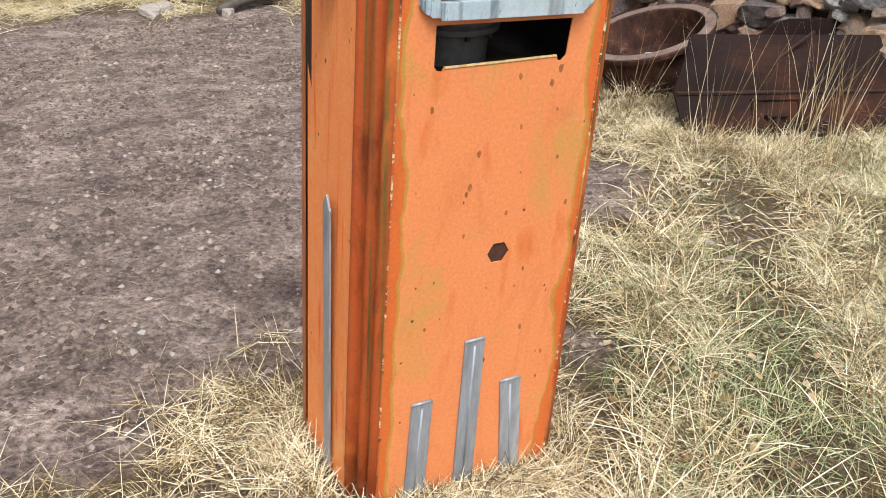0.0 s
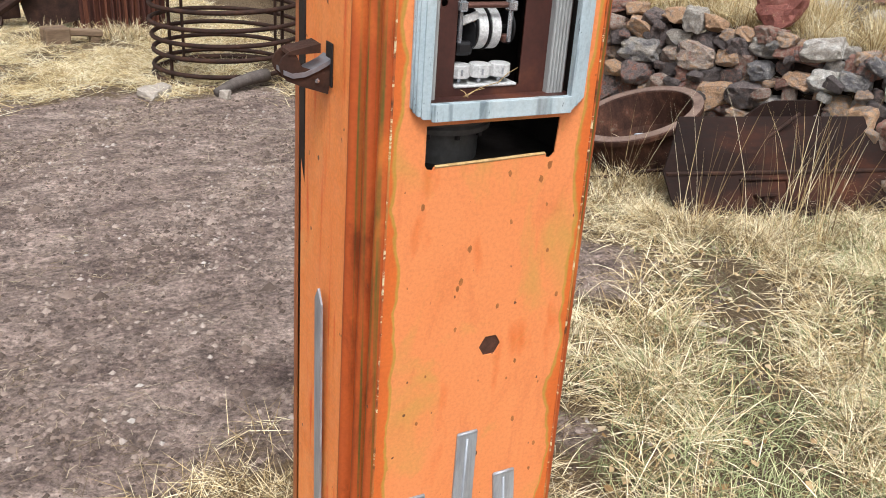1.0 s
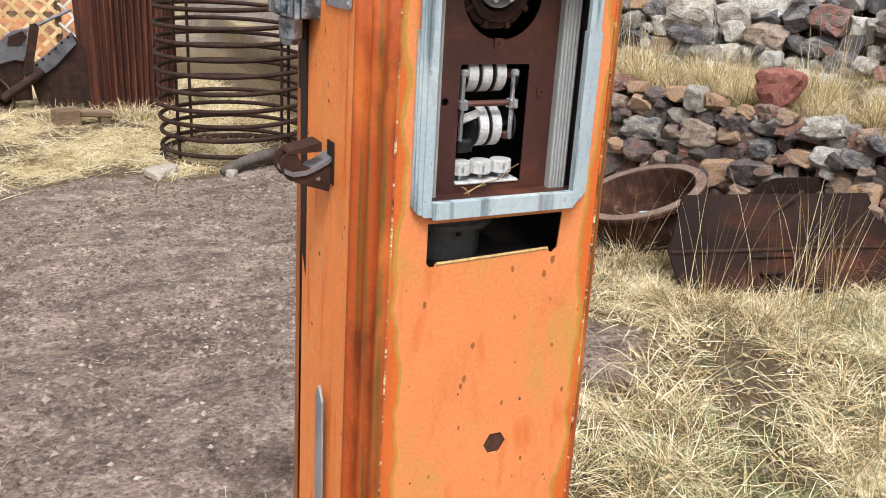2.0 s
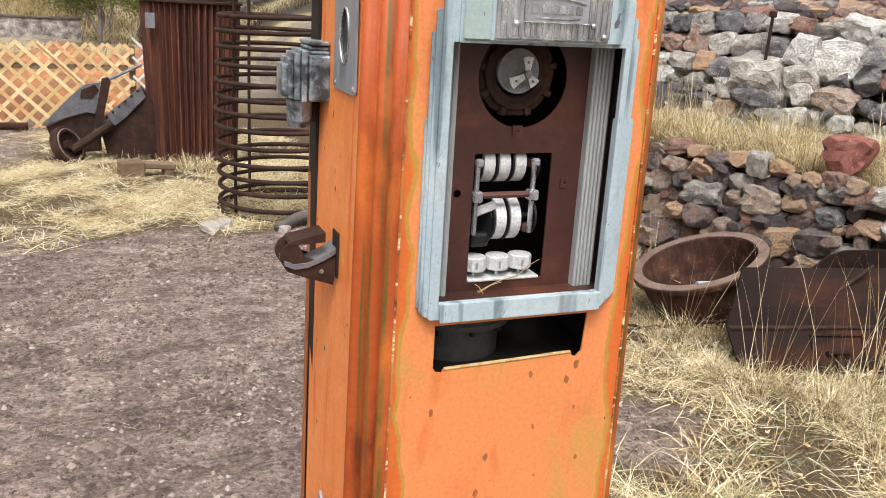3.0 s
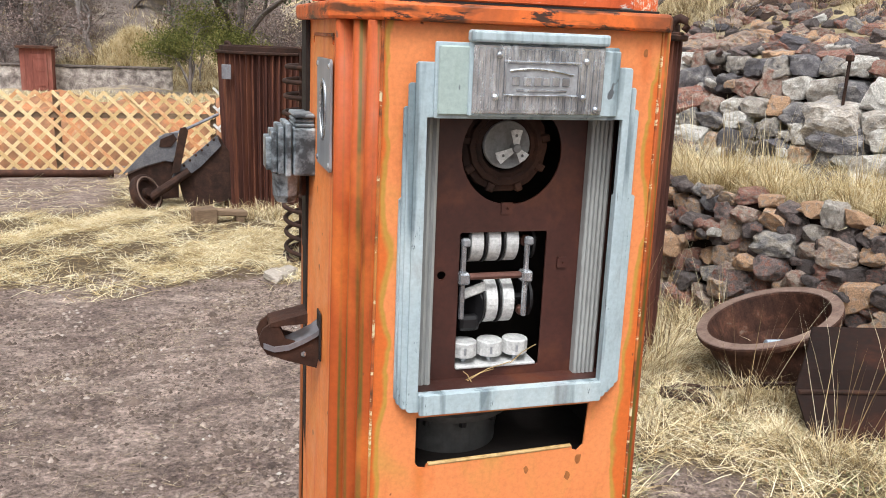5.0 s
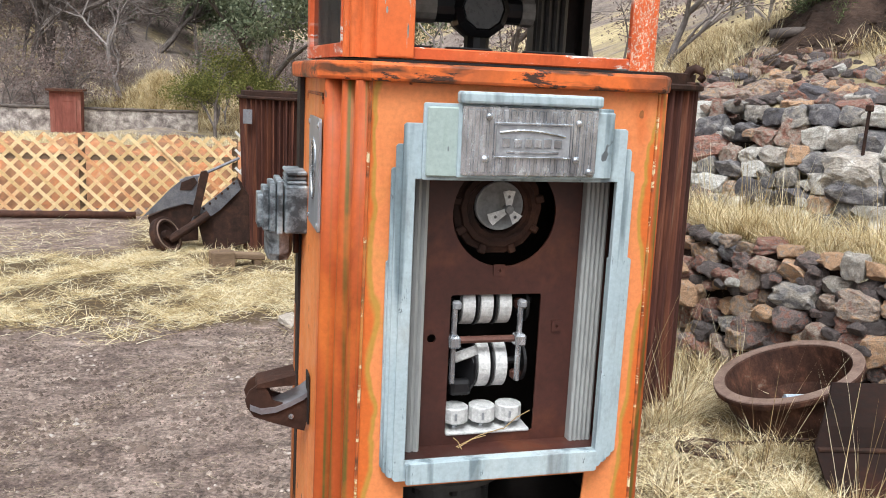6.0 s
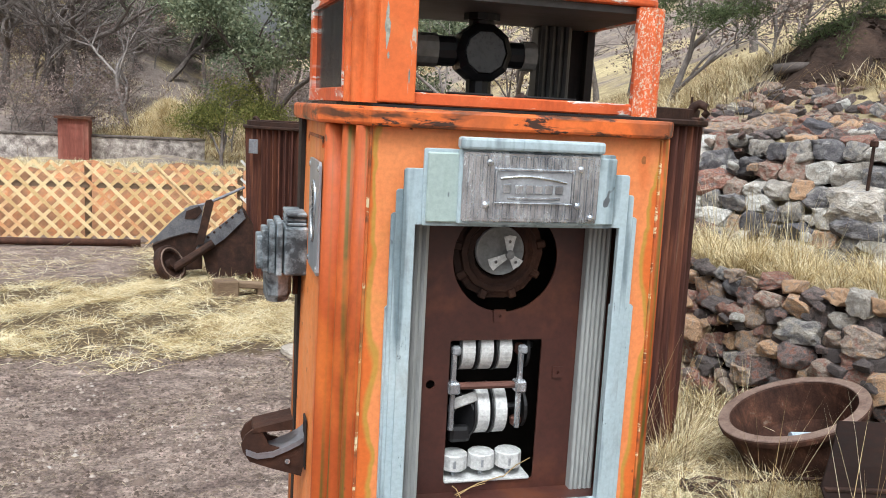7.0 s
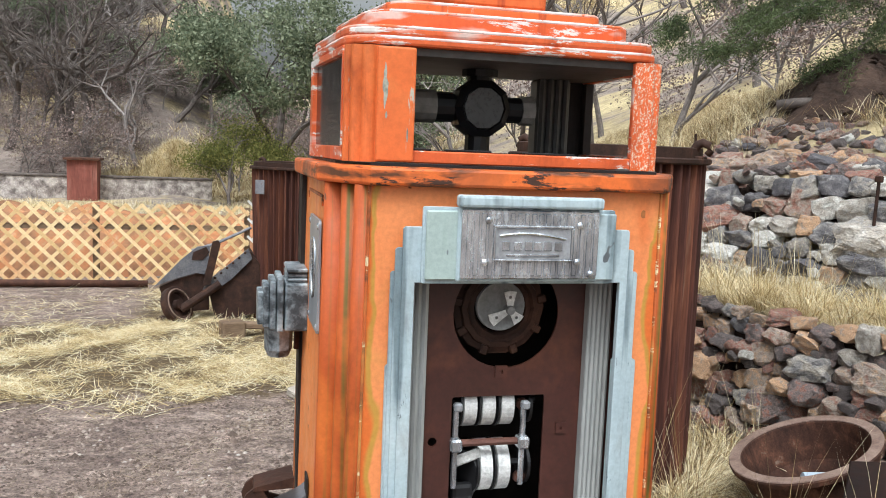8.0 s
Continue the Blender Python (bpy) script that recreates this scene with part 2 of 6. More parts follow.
PALE_STONE = surface("pale_field_stone", [(0.34, (0.16, 0.135, 0.125)), (0.46, (0.36, 0.31, 0.285)), (0.54, (0.52, 0.46, 0.42)), (0.68, (0.70, 0.64, 0.59))], 2.6, 11, 0.9, 0, 0.9, 0.08, dark=0.45)
WOOD_OLD = surface("weathered_wood", [(0.3, (0.13, 0.085, 0.055)), (0.7, (0.30, 0.21, 0.14))], 6, 60, 0.85, 0, 0.4, 0.006, stretch=(0.2, 1, 1))
BARK = surface("grey_brown_bark", [(0.3, (0.072, 0.060, 0.054)), (0.7, (0.190, 0.158, 0.144))], 5, 40, 0.95, 0, 0.4, 0.02)
TWIG = surface("grey_twigs", [(0.3, (0.13, 0.112, 0.104)), (0.7, (0.32, 0.28, 0.265))], 1, 10, 0.95, 0, 0, vary=0.4, island=True)
LEAF_OAK = surface("grey_green_leaves", [(0.2, (0.085, 0.110, 0.068)), (0.5, (0.195, 0.232, 0.145)), (0.8, (0.350, 0.385, 0.260))], 0.6, 5, 0.7, 0, 0, vary=0.6, island=True, dark=0.3)
LEAF_OLIVE = surface("olive_green_leaves", [(0.2, (0.090, 0.104, 0.029)), (0.5, (0.198, 0.208, 0.058)), (0.8, (0.342, 0.324, 0.108))], 0.6, 5, 0.7, 0, 0, vary=0.6, island=True, dark=0.3)
PINE = surface("thin_green_needles", [(0.3, (0.055, 0.078, 0.036)), (0.7, (0.150, 0.185, 0.085))], 1, 5, 0.7, 0, 0, vary=0.5, island=True, dark=0.3)
BRUSH = surface("dull_mauve_brush", [(0.3, (0.160, 0.116, 0.106)), (0.7, (0.361, 0.276, 0.251))], 1, 10, 0.95, 0, 0, vary=0.5, island=True)
PLASTIC = surface("pale_blue_plastic", [(0.3, (0.36, 0.44, 0.55)), (0.7, (0.46, 0.54, 0.64))], 20, 60, 0.4, 0, 0.05)
TROUGH = surface("blackened_rust_plate", [(0.3, (0.012, 0.006, 0.005)), (0.52, (0.024, 0.011, 0.008)), (0.66, (0.065, 0.022, 0.012)), (0.80, (0.15, 0.046, 0.018))], 3.0, 40, 0.85, 0.0, 0.4, 0.004, stretch=(0.5, 1, 1), dark=0.5)
CHALK = paint("chalky_worn_edge", (0.58, 0.50, 0.48), (0.66, 0.60, 0.58), (0.62, 0.25, 0.16), 0.50, (0.62, 0.16, 0.06), 0.50, (0.58, 0.12, 0.04), 0.53, rough=0.55, long=(0.3, 0.3, 0.3), chip_size=(40, (0.3, 0.3, 1)))
SIGHT_GREY = surface("smoked_sight_pane", [(0.3, (0.035, 0.036, 0.04)), (0.7, (0.085, 0.085, 0.085))], 30, 150, 0.3, 0.0, 0.1, 0.001)
ORANGE_LIP = paint("chipped_orange_edge", (0.52, 0.13, 0.035), (0.36, 0.09, 0.03), (0.12, 0.05, 0.025), 0.52, (0.50, 0.29, 0.08), 0.52, (0.72, 0.62, 0.38), 0.555, long=(0.35, 0.35, 0.6), chip_size=(30, (0.4, 0.4, 1.0)))




def thin(m, share):
    """Lets part of the light pass through a leaf or blade."""
    nt = m.node_tree
    bs, out = nt.nodes["Principled BSDF"], nt.nodes["Material Output"]
    tr = nt.nodes.new("ShaderNodeBsdfTranslucent")
    nt.links.new(bs.inputs["Base Color"].links[0].from_socket, tr.inputs["Color"])
    ms = nt.nodes.new("ShaderNodeMixShader")
    ms.inputs[0].default_value = share
    nt.links.new(bs.outputs[0], ms.inputs[1])
    nt.links.new(tr.outputs[0], ms.inputs[2])
    nt.links.new(ms.outputs[0], out.inputs["Surface"])


STRAW_PALE = surface("bleached_grass", [(0.22, (0.36, 0.26, 0.13)), (0.42, (0.66, 0.52, 0.28)), (0.60, (0.84, 0.72, 0.46)), (0.80, (0.94, 0.87, 0.66))], 3, 40, 0.8, 0, 0, vary=0.7, island=True, dark=0.2)
for leafy, share in ((LEAF_OAK, 0.4), (LEAF_OLIVE, 0.4), (PINE, 0.35), (STRAW_PALE, 0.35)):
    thin(leafy, share)
POST_BROWN = surface("brown_orange_enamel", [(0.3, (0.22, 0.075, 0.028)), (0.55, (0.42, 0.13, 0.04)), (0.75, (0.52, 0.17, 0.05))], 9, 70, 0.6, 0.0, 0.2, 0.002, stretch=(1, 1, 0.2), dark=0.4)
RED_BOULDER = surface("dusky_red_boulder", [(0.3, (0.20, 0.075, 0.062)), (0.55, (0.34, 0.13, 0.105)), (0.75, (0.44, 0.22, 0.18))], 4, 30, 0.9, 0, 0.6, 0.03, dark=0.4)
LOADER_GREY = surface("blackened_steel_plate", [(0.3, (0.075, 0.075, 0.088)), (0.5, (0.155, 0.155, 0.175)), (0.7, (0.21, 0.205, 0.22)), (0.8, (0.11, 0.055, 0.04))], 5, 60, 0.5, 0.25, 0.3, 0.004, dark=0.5)
STRAW_BROKEN = surface("broken_grey_straw", [(0.25, (0.16, 0.115, 0.075)), (0.5, (0.36, 0.27, 0.17)), (0.75, (0.58, 0.49, 0.36))], 3, 40, 0.85, 0, 0, vary=0.7, island=True, dark=0.3)

BASIN_RUST = surface("flaking_basin_rust", [(0.3, (0.032, 0.016, 0.012)), (0.52, (0.075, 0.034, 0.023)), (0.64, (0.13, 0.058, 0.036)), (0.76, (0.26, 0.20, 0.16))], 7, 60, 0.8, 0.1, 0.5, 0.005, dark=0.5)

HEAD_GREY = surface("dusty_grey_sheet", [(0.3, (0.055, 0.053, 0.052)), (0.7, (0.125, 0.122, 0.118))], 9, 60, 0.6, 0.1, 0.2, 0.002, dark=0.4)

# ---- building helpers ----
def part(name, bm, material, parent=None, label="", smooth=False):
    """Links a bmesh as one mesh object, under a thing or a part where a parent is given."""
    me = bpy.data.meshes.new(name)
    bmesh.ops.recalc_face_normals(bm, faces=bm.faces)
    bm.to_mesh(me)
    bm.free()
    me.materials.append(material)
    if smooth:
        for p in me.polygons:
            p.use_smooth = True
    ob = new(name, me)
    ob.parent = parent
    if label:
        ob["label"] = label
    return ob


def raw(name, verts, faces, material, parent=None, smooth=False):
    """One mesh object straight from lists or arrays of points and faces."""
    me = bpy.data.meshes.new(name)
    me.from_pydata(verts, [], faces)
    me.materials.append(material)
    if smooth:
        me.polygons.foreach_set("use_smooth", [True] * len(me.polygons))
    ob = new(name, me)
    ob.parent = parent
    return ob


def thing(name, loc, label, category, group="", turn=0):
    ob = new(name)
    ob.matrix_world = pose(*loc, 0, 0, turn)
    ob.empty_display_size = 0.05
    return tagged(ob, label, category, group)


def box(bm, x0, x1, y0, y1, z0, z1, bev=0.0, m=None, seg=1):
    r = bmesh.ops.create_cube(bm, size=1, matrix=Matrix.Translation(((x0 + x1) / 2, (y0 + y1) / 2, (z0 + z1) / 2)) @ Matrix.Diagonal((x1 - x0, y1 - y0, z1 - z0, 1)))
    if bev:
        es = list({e for v in r["verts"] for e in v.link_edges})
        r = bmesh.ops.bevel(bm, geom=es, offset=bev, segments=seg, affect="EDGES", profile=0.5)
    if m is not None:
        bmesh.ops.transform(bm, matrix=m, verts=r["verts"])
    return bm


def boxed(*a, **k):
    return box(bmesh.new(), *a, **k)


def lathe(bm, profile, seg=24, m=None):
    """Turns a profile of (radius, height) round z; ends with radius 0 are closed."""
    rings = []
    for r, z in profile:
        rings.append([bm.verts.new((r * math.cos(2 * math.pi * i / seg), r * math.sin(2 * math.pi * i / seg), z)) for i in range(seg)] if r > 1e-6 else [bm.verts.new((0, 0, z))])
    for a, b in zip(rings, rings[1:]):
        for i in range(seg):
            q = [a[i % len(a)], a[(i + 1) % len(a)], b[(i + 1) % len(b)], b[i % len(b)]]
            q = list(dict.fromkeys(q))
            if len(q) > 2:
                bm.faces.new(q)
    if m is not None:
        bmesh.ops.transform(bm, matrix=m, verts=[v for ring in rings for v in ring])
    return bm


def tube(bm, pts, rad, seg=6, closed=False, taper=None):
    """A round bar along points."""
    pts = [Vector(p) for p in pts]
    n = len(pts)
    rings = []
    for i, p in enumerate(pts):
        a = pts[(i - 1) % n] if closed or i else p
        b = pts[(i + 1) % n] if closed or i < n - 1 else p
        d = (b - a).normalized()
        side = d.cross(Vector((0, 0, 1)))
        side = side.normalized() if side.length > 0.05 else d.cross(Vector((1, 0, 0))).normalized()
        up = side.cross(d)
        r = rad if taper is None else rad + (taper - rad) * i / max(n - 1, 1)
        rings.append([bm.verts.new(p + r * (math.cos(2 * math.pi * k / seg) * side + math.sin(2 * math.pi * k / seg) * up)) for k in range(seg)])
    for i in range(n if closed else n - 1):
        a, b = rings[i], rings[(i + 1) % n]
        for k in range(seg):
            bm.faces.new((a[k], a[(k + 1) % seg], b[(k + 1) % seg], b[k]))
    if not closed:
        bm.faces.new(rings[0][::-1])
        bm.faces.new(rings[-1])
    return bm


def plate(outer, holes, y0, y1):
    """An upright plate in x and z between the depths y0 and y1, with holes."""
    bm = bmesh.new()
    edges = []
    for loop in (outer, *holes):
        vs = [bm.verts.new((x, y0, z)) for x, z in loop]
        edges += [bm.edges.new((vs[i], vs[(i + 1) % len(vs)])) for i in range(len(vs))]
    bmesh.ops.triangle_fill(bm, use_beauty=True, use_dissolve=False, edges=edges)
    r = bmesh.ops.extrude_face_region(bm, geom=list(bm.faces))
    bmesh.ops.translate(bm, vec=(0, y1 - y0, 0), verts=[v for v in r["geom"] if isinstance(v, bmesh.types.BMVert)])
    return bm


def rect(x0, x1, z0, z1, r=0.0, n=4):
    if not r:
        return [(x0, z0), (x1, z0), (x1, z1), (x0, z1)]
    out = []
    for cx, cz, a in ((x1 - r, z0 + r, -90), (x1 - r, z1 - r, 0), (x0 + r, z1 - r, 90), (x0 + r, z0 + r, 180)):
        out += [(cx + r * math.cos(radians(a + 90 * i / n)), cz + r * math.sin(radians(a + 90 * i / n))) for i in range(n + 1)]
    return out


def circle(cx, cz, r, n=32):
    return [(cx + r * math.cos(2 * math.pi * i / n), cz + r * math.sin(2 * math.pi * i / n)) for i in range(n)]


def sheet(bottom, top, thick, rows=1):
    """A sheet between two polylines, with thickness."""
    bm = bmesh.new()
    g = []
    for j in range(rows + 1):
        t = j / rows
        g.append([bm.verts.new(Vector(a).lerp(Vector(b), t)) for a, b in zip(bottom, top)])
    for j in range(rows):
        for i in range(len(bottom) - 1):
            bm.faces.new((g[j][i], g[j][i + 1], g[j + 1][i + 1], g[j + 1][i]))
    bmesh.ops.recalc_face_normals(bm, faces=bm.faces)
    bmesh.ops.solidify(bm, geom=list(bm.faces), thickness=thick)
    return bm


def prism(bm, loop, z0, z1, bev=0.0):
    """A flat-topped solid over a closed loop of (x, y)."""
    vs = [bm.verts.new((x, y, z0)) for x, y in loop]
    f = bm.faces.new(vs)
    r = bmesh.ops.extrude_face_region(bm, geom=[f])
    new_v = [v for v in r["geom"] if isinstance(v, bmesh.types.BMVert)]
    bmesh.ops.translate(bm, vec=(0, 0, z1 - z0), verts=new_v)
    if bev:
        allv = set(vs) | set(new_v)
        es = [e for e in bm.edges if e.verts[0] in allv and e.verts[1] in allv]
        bmesh.ops.bevel(bm, geom=es, offset=bev, segments=2, affect="EDGES", profile=0.5)
    return bm


def smoothstep(a, b, x):
    t = np.clip((np.asarray(x, float) - a) / (b - a), 0, 1)
    return t * t * (3 - 2 * t)


# ---- the ground: one sheet, with the yard, two terraces on the slope, and the far hills ----
def rolling(x, y, k):
    return (np.sin(x * k + 1.3) * np.cos(y * k * 0.83 + 0.4) + 0.6 * np.sin(x * k * 2.3 - y * k * 1.7 + 2.0) + 0.35 * np.sin(x * k * 4.9 + y * k * 4.1))


def wall_dist(x, y):
    return (x - 3.45) * 0.957 + (np.minimum(y, 7.0) - 3.75) * 0.29 - 0.08 * np.maximum(y - 7.0, 0)


def height(x, y):
    x, y = np.asarray(x, float), np.asarray(y, float)
    z = -0.048 * np.clip(y, -6, 16) - 0.012 * np.clip(y - 16, 0, 24)
    z = z + 0.012 * rolling(x, y, 1.7) + 0.006 * rolling(x + 3, y, 5.1) + 0.0035 * rolling(y, x, 12.0)
    # faint wheel ruts that cross the bare yard
    rut = y - 0.42 * x - 2.0 + 0.08 * np.sin(1.3 * x)
    z = z - 0.016 * (np.exp(-((rut / 0.12) ** 2)) + np.exp(-(((rut - 1.45) / 0.13) ** 2))) * smoothstep(0.6, -0.2, x) + 0.010 * (np.exp(-(((rut - 0.22) / 0.09) ** 2)) + np.exp(-(((rut + 0.22) / 0.09) ** 2))) * smoothstep(0.6, -0.2, x)
    far = np.hypot(x, y)
    # hill behind the yard, with a saddle in the middle
    az = np.degrees(np.arctan2(x, np.maximum(y, 1e-3)))
    lift = 0.40 - 0.30 * smoothstep(-5, 4, az) + 0.24 * smoothstep(14, 24, az)
    knoll = 2.1 * np.exp(-((x + 2.6) / 1.5) ** 2 - ((y - 43.0) / 2.2) ** 2)
    hill = np.clip(y - 42, 0, 90) * lift * (1 + 0.1 * rolling(x, y, 0.11))
    z = z + np.where(y > 42, np.maximum(hill, 0), 0) + knoll
    # slope on the right with its two stone-faced steps
    s = wall_dist(x, y)
    fade = 1.0 - smoothstep(7.5, 12.0, y) * 0.55
    step1 = smoothstep(0.06, 0.18, s) * (0.73 + 0.048 * np.clip(y, -6, 16))
    step2 = smoothstep(0.95, 1.55, s) * 0.92 + np.clip(s - 0.2, 0, 0.75) * 0.12
    slope = np.clip(s - 1.5, 0, 45) * 0.45
    near_bank = np.exp(-(((x - 6.0) / 0.9) ** 2 + ((y - 6.6) / 0.9) ** 2))
    bank = near_bank * (0.30 + 0.05 * rolling(x, y, 5.0) + 0.03 * rolling(x, y, 13.0))
    z = z + (step1 + step2) * fade + slope + bank
    z = z + np.where(far > 20, 0.02 * (np.minimum(far, 80) - 20) / 10 * rolling(x, y, 0.45), 0)
    # beyond the hills and behind the camera the land levels out
    return np.where(s > 0, np.minimum(z, 30 + 0 * z), z)


def straw_cover(x, y):
    x, y = np.asarray(x, float), np.asarray(y, float)
    n = 0.16 * rolling(x, y, 2.1) + 0.10 * rolling(x + 7, y - 2, 6.3)
    near_left = smoothstep(0.95, 0.0, y + 0.30 * (x + 0.4) ** 2 + 1.3 * n) * smoothstep(-2.6, -0.8, x) * smoothstep(-1.45, -0.75, y + 1.2 * n)
    right = smoothstep(0.30, 0.80, x - 0.30 * np.clip(y - 0.3, 0, 4) * (y < 30) + 1.2 * n) * smoothstep(-1.45, -0.75, y + 1.2 * n)
    right = right * (1 - 0.95 * np.exp(-(((x - 1.55 - 0.3 * (y - 1.6)) / 0.36) ** 2 + ((y - 1.62) / 0.36) ** 2)) * (1 + n))
    band = smoothstep(5.6, 6.5, y + 1.5 * n) * (1 - 0.75 * smoothstep(9.4, 10.4, y + 1.2 * n) * smoothstep(-0.9, -1.8, x))
    pump = smoothstep(0.40, 0.12, np.hypot(np.maximum(np.abs(x) - 0.27, 0), np.maximum(np.abs(y - 0.19) - 0.19, 0)) + 0.35 * n)
    c = np.maximum(np.maximum(near_left, right), np.maximum(band, pump))
    return np.clip(c, 0, 1)


def axis_steps(lo, hi, fine, far_lo, far_hi):
    mid = list(np.arange(lo, hi + 1e-6, fine))
    a, st = [], fine
    v = hi
    while v < far_hi:
        st *= 1.18
        v += st
        a.append(v)
    b, st, v = [], fine, lo
    while v > far_lo:
        st *= 1.18
        v -= st
        b.append(v)
    return np.array(b[::-1] + mid + a)


def build_ground():
    xs, ys = axis_steps(-4.5, 6.5, 0.055, -700, 700), axis_steps(-2.6, 14.0, 0.055, -700, 900)
    X, Y = np.meshgrid(xs, ys)
    Z = height(X, Y)
    n, m = X.shape
    verts = np.stack([X, Y, Z], -1).reshape(-1, 3)
    idx = np.arange(n * m).reshape(n, m)
    faces = np.stack([idx[:-1, :-1], idx[:-1, 1:], idx[1:, 1:], idx[1:, :-1]], -1).reshape(-1, 4)
    me = bpy.data.meshes.new("ground")
    me.from_pydata(verts.tolist(), [], faces.tolist())
    me.polygons.foreach_set("use_smooth", [True] * len(me.polygons))
    at = me.attributes.new("straw", "FLOAT", "POINT")
    at.data.foreach_set("value", straw_cover(X, Y).reshape(-1))
    s = wall_dist(X, Y)
    far = smoothstep(15, 24, Y)
    grassy = np.maximum(smoothstep(0.1, 0.3, s), far)
    at = me.attributes.new("slope", "FLOAT", "POINT")
    at.data.foreach_set("value", grassy.reshape(-1))
    at = me.attributes.new("bank", "FLOAT", "POINT")
    at.data.foreach_set("value", np.clip(1.6 * np.exp(-(((X - 6.1) / 0.95) ** 2 + ((Y - 6.4) / 0.85) ** 2)), 0, 1).reshape(-1))
    mt, nt, bs = tree_of("bare_dirt_with_litter")
    co = coords(nt)
    big, mid, fine = noise_node(nt, co, 2.4, 8, 0.72), noise_node(nt, co, 9, 7, 0.75), noise_node(nt, co, 42, 5, 0.7)
    dirt = ramp(nt, big, [(0.3, (0.17, 0.124, 0.108)), (0.5, (0.265, 0.200, 0.172)), (0.72, (0.40, 0.315, 0.270))])
    dirt = mix(nt, 1.0, dirt, ramp(nt, mid, [(0.34, (0.48,) * 3), (0.5, (0.97,) * 3), (0.66, (1.45,) * 3)]), "MULTIPLY")
    dirt = mix(nt, 1.0, dirt, ramp(nt, fine, [(0.34, (0.42,) * 3), (0.5, (0.98,) * 3), (0.66, (1.6,) * 3)]), "MULTIPLY")
    smear = noise_node(nt, co, 3.5, 5, 0.7, (0.45, 1.3, 1), 0.8)
    dirt = mix(nt, 1.0, dirt, ramp(nt, smear, [(0.36, (0.66, 0.63, 0.64)), (0.5, (1.0, 1.0, 1.0)), (0.66, (1.28, 1.28, 1.28))]), "MULTIPLY")
    chaff = step(nt, noise_node(nt, co, 55, 3, 0.6, (1, 2.6, 1), 1.5), 0.66, 0.72)
    dirt = mix(nt, chaff, dirt, (0.42, 0.33, 0.20))
    # litter tones set dark, standing for shade in the gaps between stalks
    straw = ramp(nt, noise_node(nt, co, 60, 5, 0.75, (1, 1.8, 1), 2.0), [(0.3, (0.045, 0.031, 0.020)), (0.52, (0.125, 0.086, 0.050)), (0.72, (0.33, 0.245, 0.14))])
    a1 = nt.nodes.new("ShaderNodeAttribute")
    a1.attribute_name = "straw"
    cover = nt.nodes.new("ShaderNodeMath")
    cover.operation = "MULTIPLY_ADD"
    nt.links.new(mid, cover.inputs[0])
    cover.inputs[1].default_value = 0.9
    nt.links.new(a1.outputs["Fac"], cover.inputs[2])
    c = mix(nt, step(nt, cover.outputs[0], 0.72, 1.12), dirt, straw)
    a2 = nt.nodes.new("ShaderNodeAttribute")
    a2.attribute_name = "slope"
    hillc = ramp(nt, noise_node(nt, co, 0.16, 8, 0.65), [(0.32, (0.17, 0.135, 0.12)), (0.45, (0.28, 0.23, 0.20)), (0.54, (0.46, 0.37, 0.22)), (0.66, (0.58, 0.48, 0.28)), (0.78, (0.46, 0.43, 0.41))])
    hillc = mix(nt, 1.0, hillc, ramp(nt, noise_node(nt, co, 3.0, 8, 0.75), [(0.3, (0.5,) * 3), (0.7, (1.3,) * 3)]), "MULTIPLY")
    c = mix(nt, a2.outputs["Fac"], c, hillc)
    a3 = nt.nodes.new("ShaderNodeAttribute")
    a3.attribute_name = "bank"
    soil = ramp(nt, noise_node(nt, co, 4, 6), [(0.3, (0.028, 0.018, 0.014)), (0.5, (0.052, 0.033, 0.025)), (0.7, (0.10, 0.068, 0.052))])
    c = mix(nt, step(nt, a3.outputs["Fac"], 0.35, 0.7), c, soil)
    nt.links.new(c, bs.inputs["Base Color"])
    bs.inputs["Roughness"].default_value = 0.95
    bs.inputs["Specular IOR Level"].default_value = 0.22
    bump(nt, bs, mix(nt, 0.5, mid, fine), 1.0, 0.07)
    me.materials.append(mt)
    return tagged(new("ground", me), "grey-brown dirt yard with straw litter and slopes", "ground", kind="structure")


build_ground()


# ---- the fuel pump ----
PUMP = thing("fuel_pump", (0, 0, 0), "old orange fuel pump, chipped paint, standing in straw", "fuel pump")
CX = 0.009
Z0, Z1 = -0.06, 1.823


def hw(z):
    """Half the width of the front panel at a height; the cabinet narrows a little upwards."""
    return 0.2425 + (0.2225 - 0.2425) * (z - 0.0) / 1.83


def on_front(z, side):
    return CX + side * hw(z)


def corner_line(z, side, n=42):
    """The fluted corner in plan: three half-round ribs between the front and the side panel."""
    a, b = Vector((on_front(z, side), 0.0)), Vector((on_front(z, side) + side * 0.050, 0.092))
    d = (b - a).normalized()
    nrm = Vector((side * d.y * side, -d.x * side)) if side > 0 else Vector((-d.y, d.x))
    nrm = Vector((side * abs(d.y), -abs(d.x)))
    out = []
    for i in range(n + 1):
        t = i / n
        bulge = 0.017 * abs(math.sin(3 * math.pi * t)) ** 0.85 - 0.008 * math.sin(math.pi * t)
        if i in (0, n):
            bulge = 0.0
        p = a.lerp(b, t) + nrm * bulge
        out.append((p.x, p.y, z))
    return out


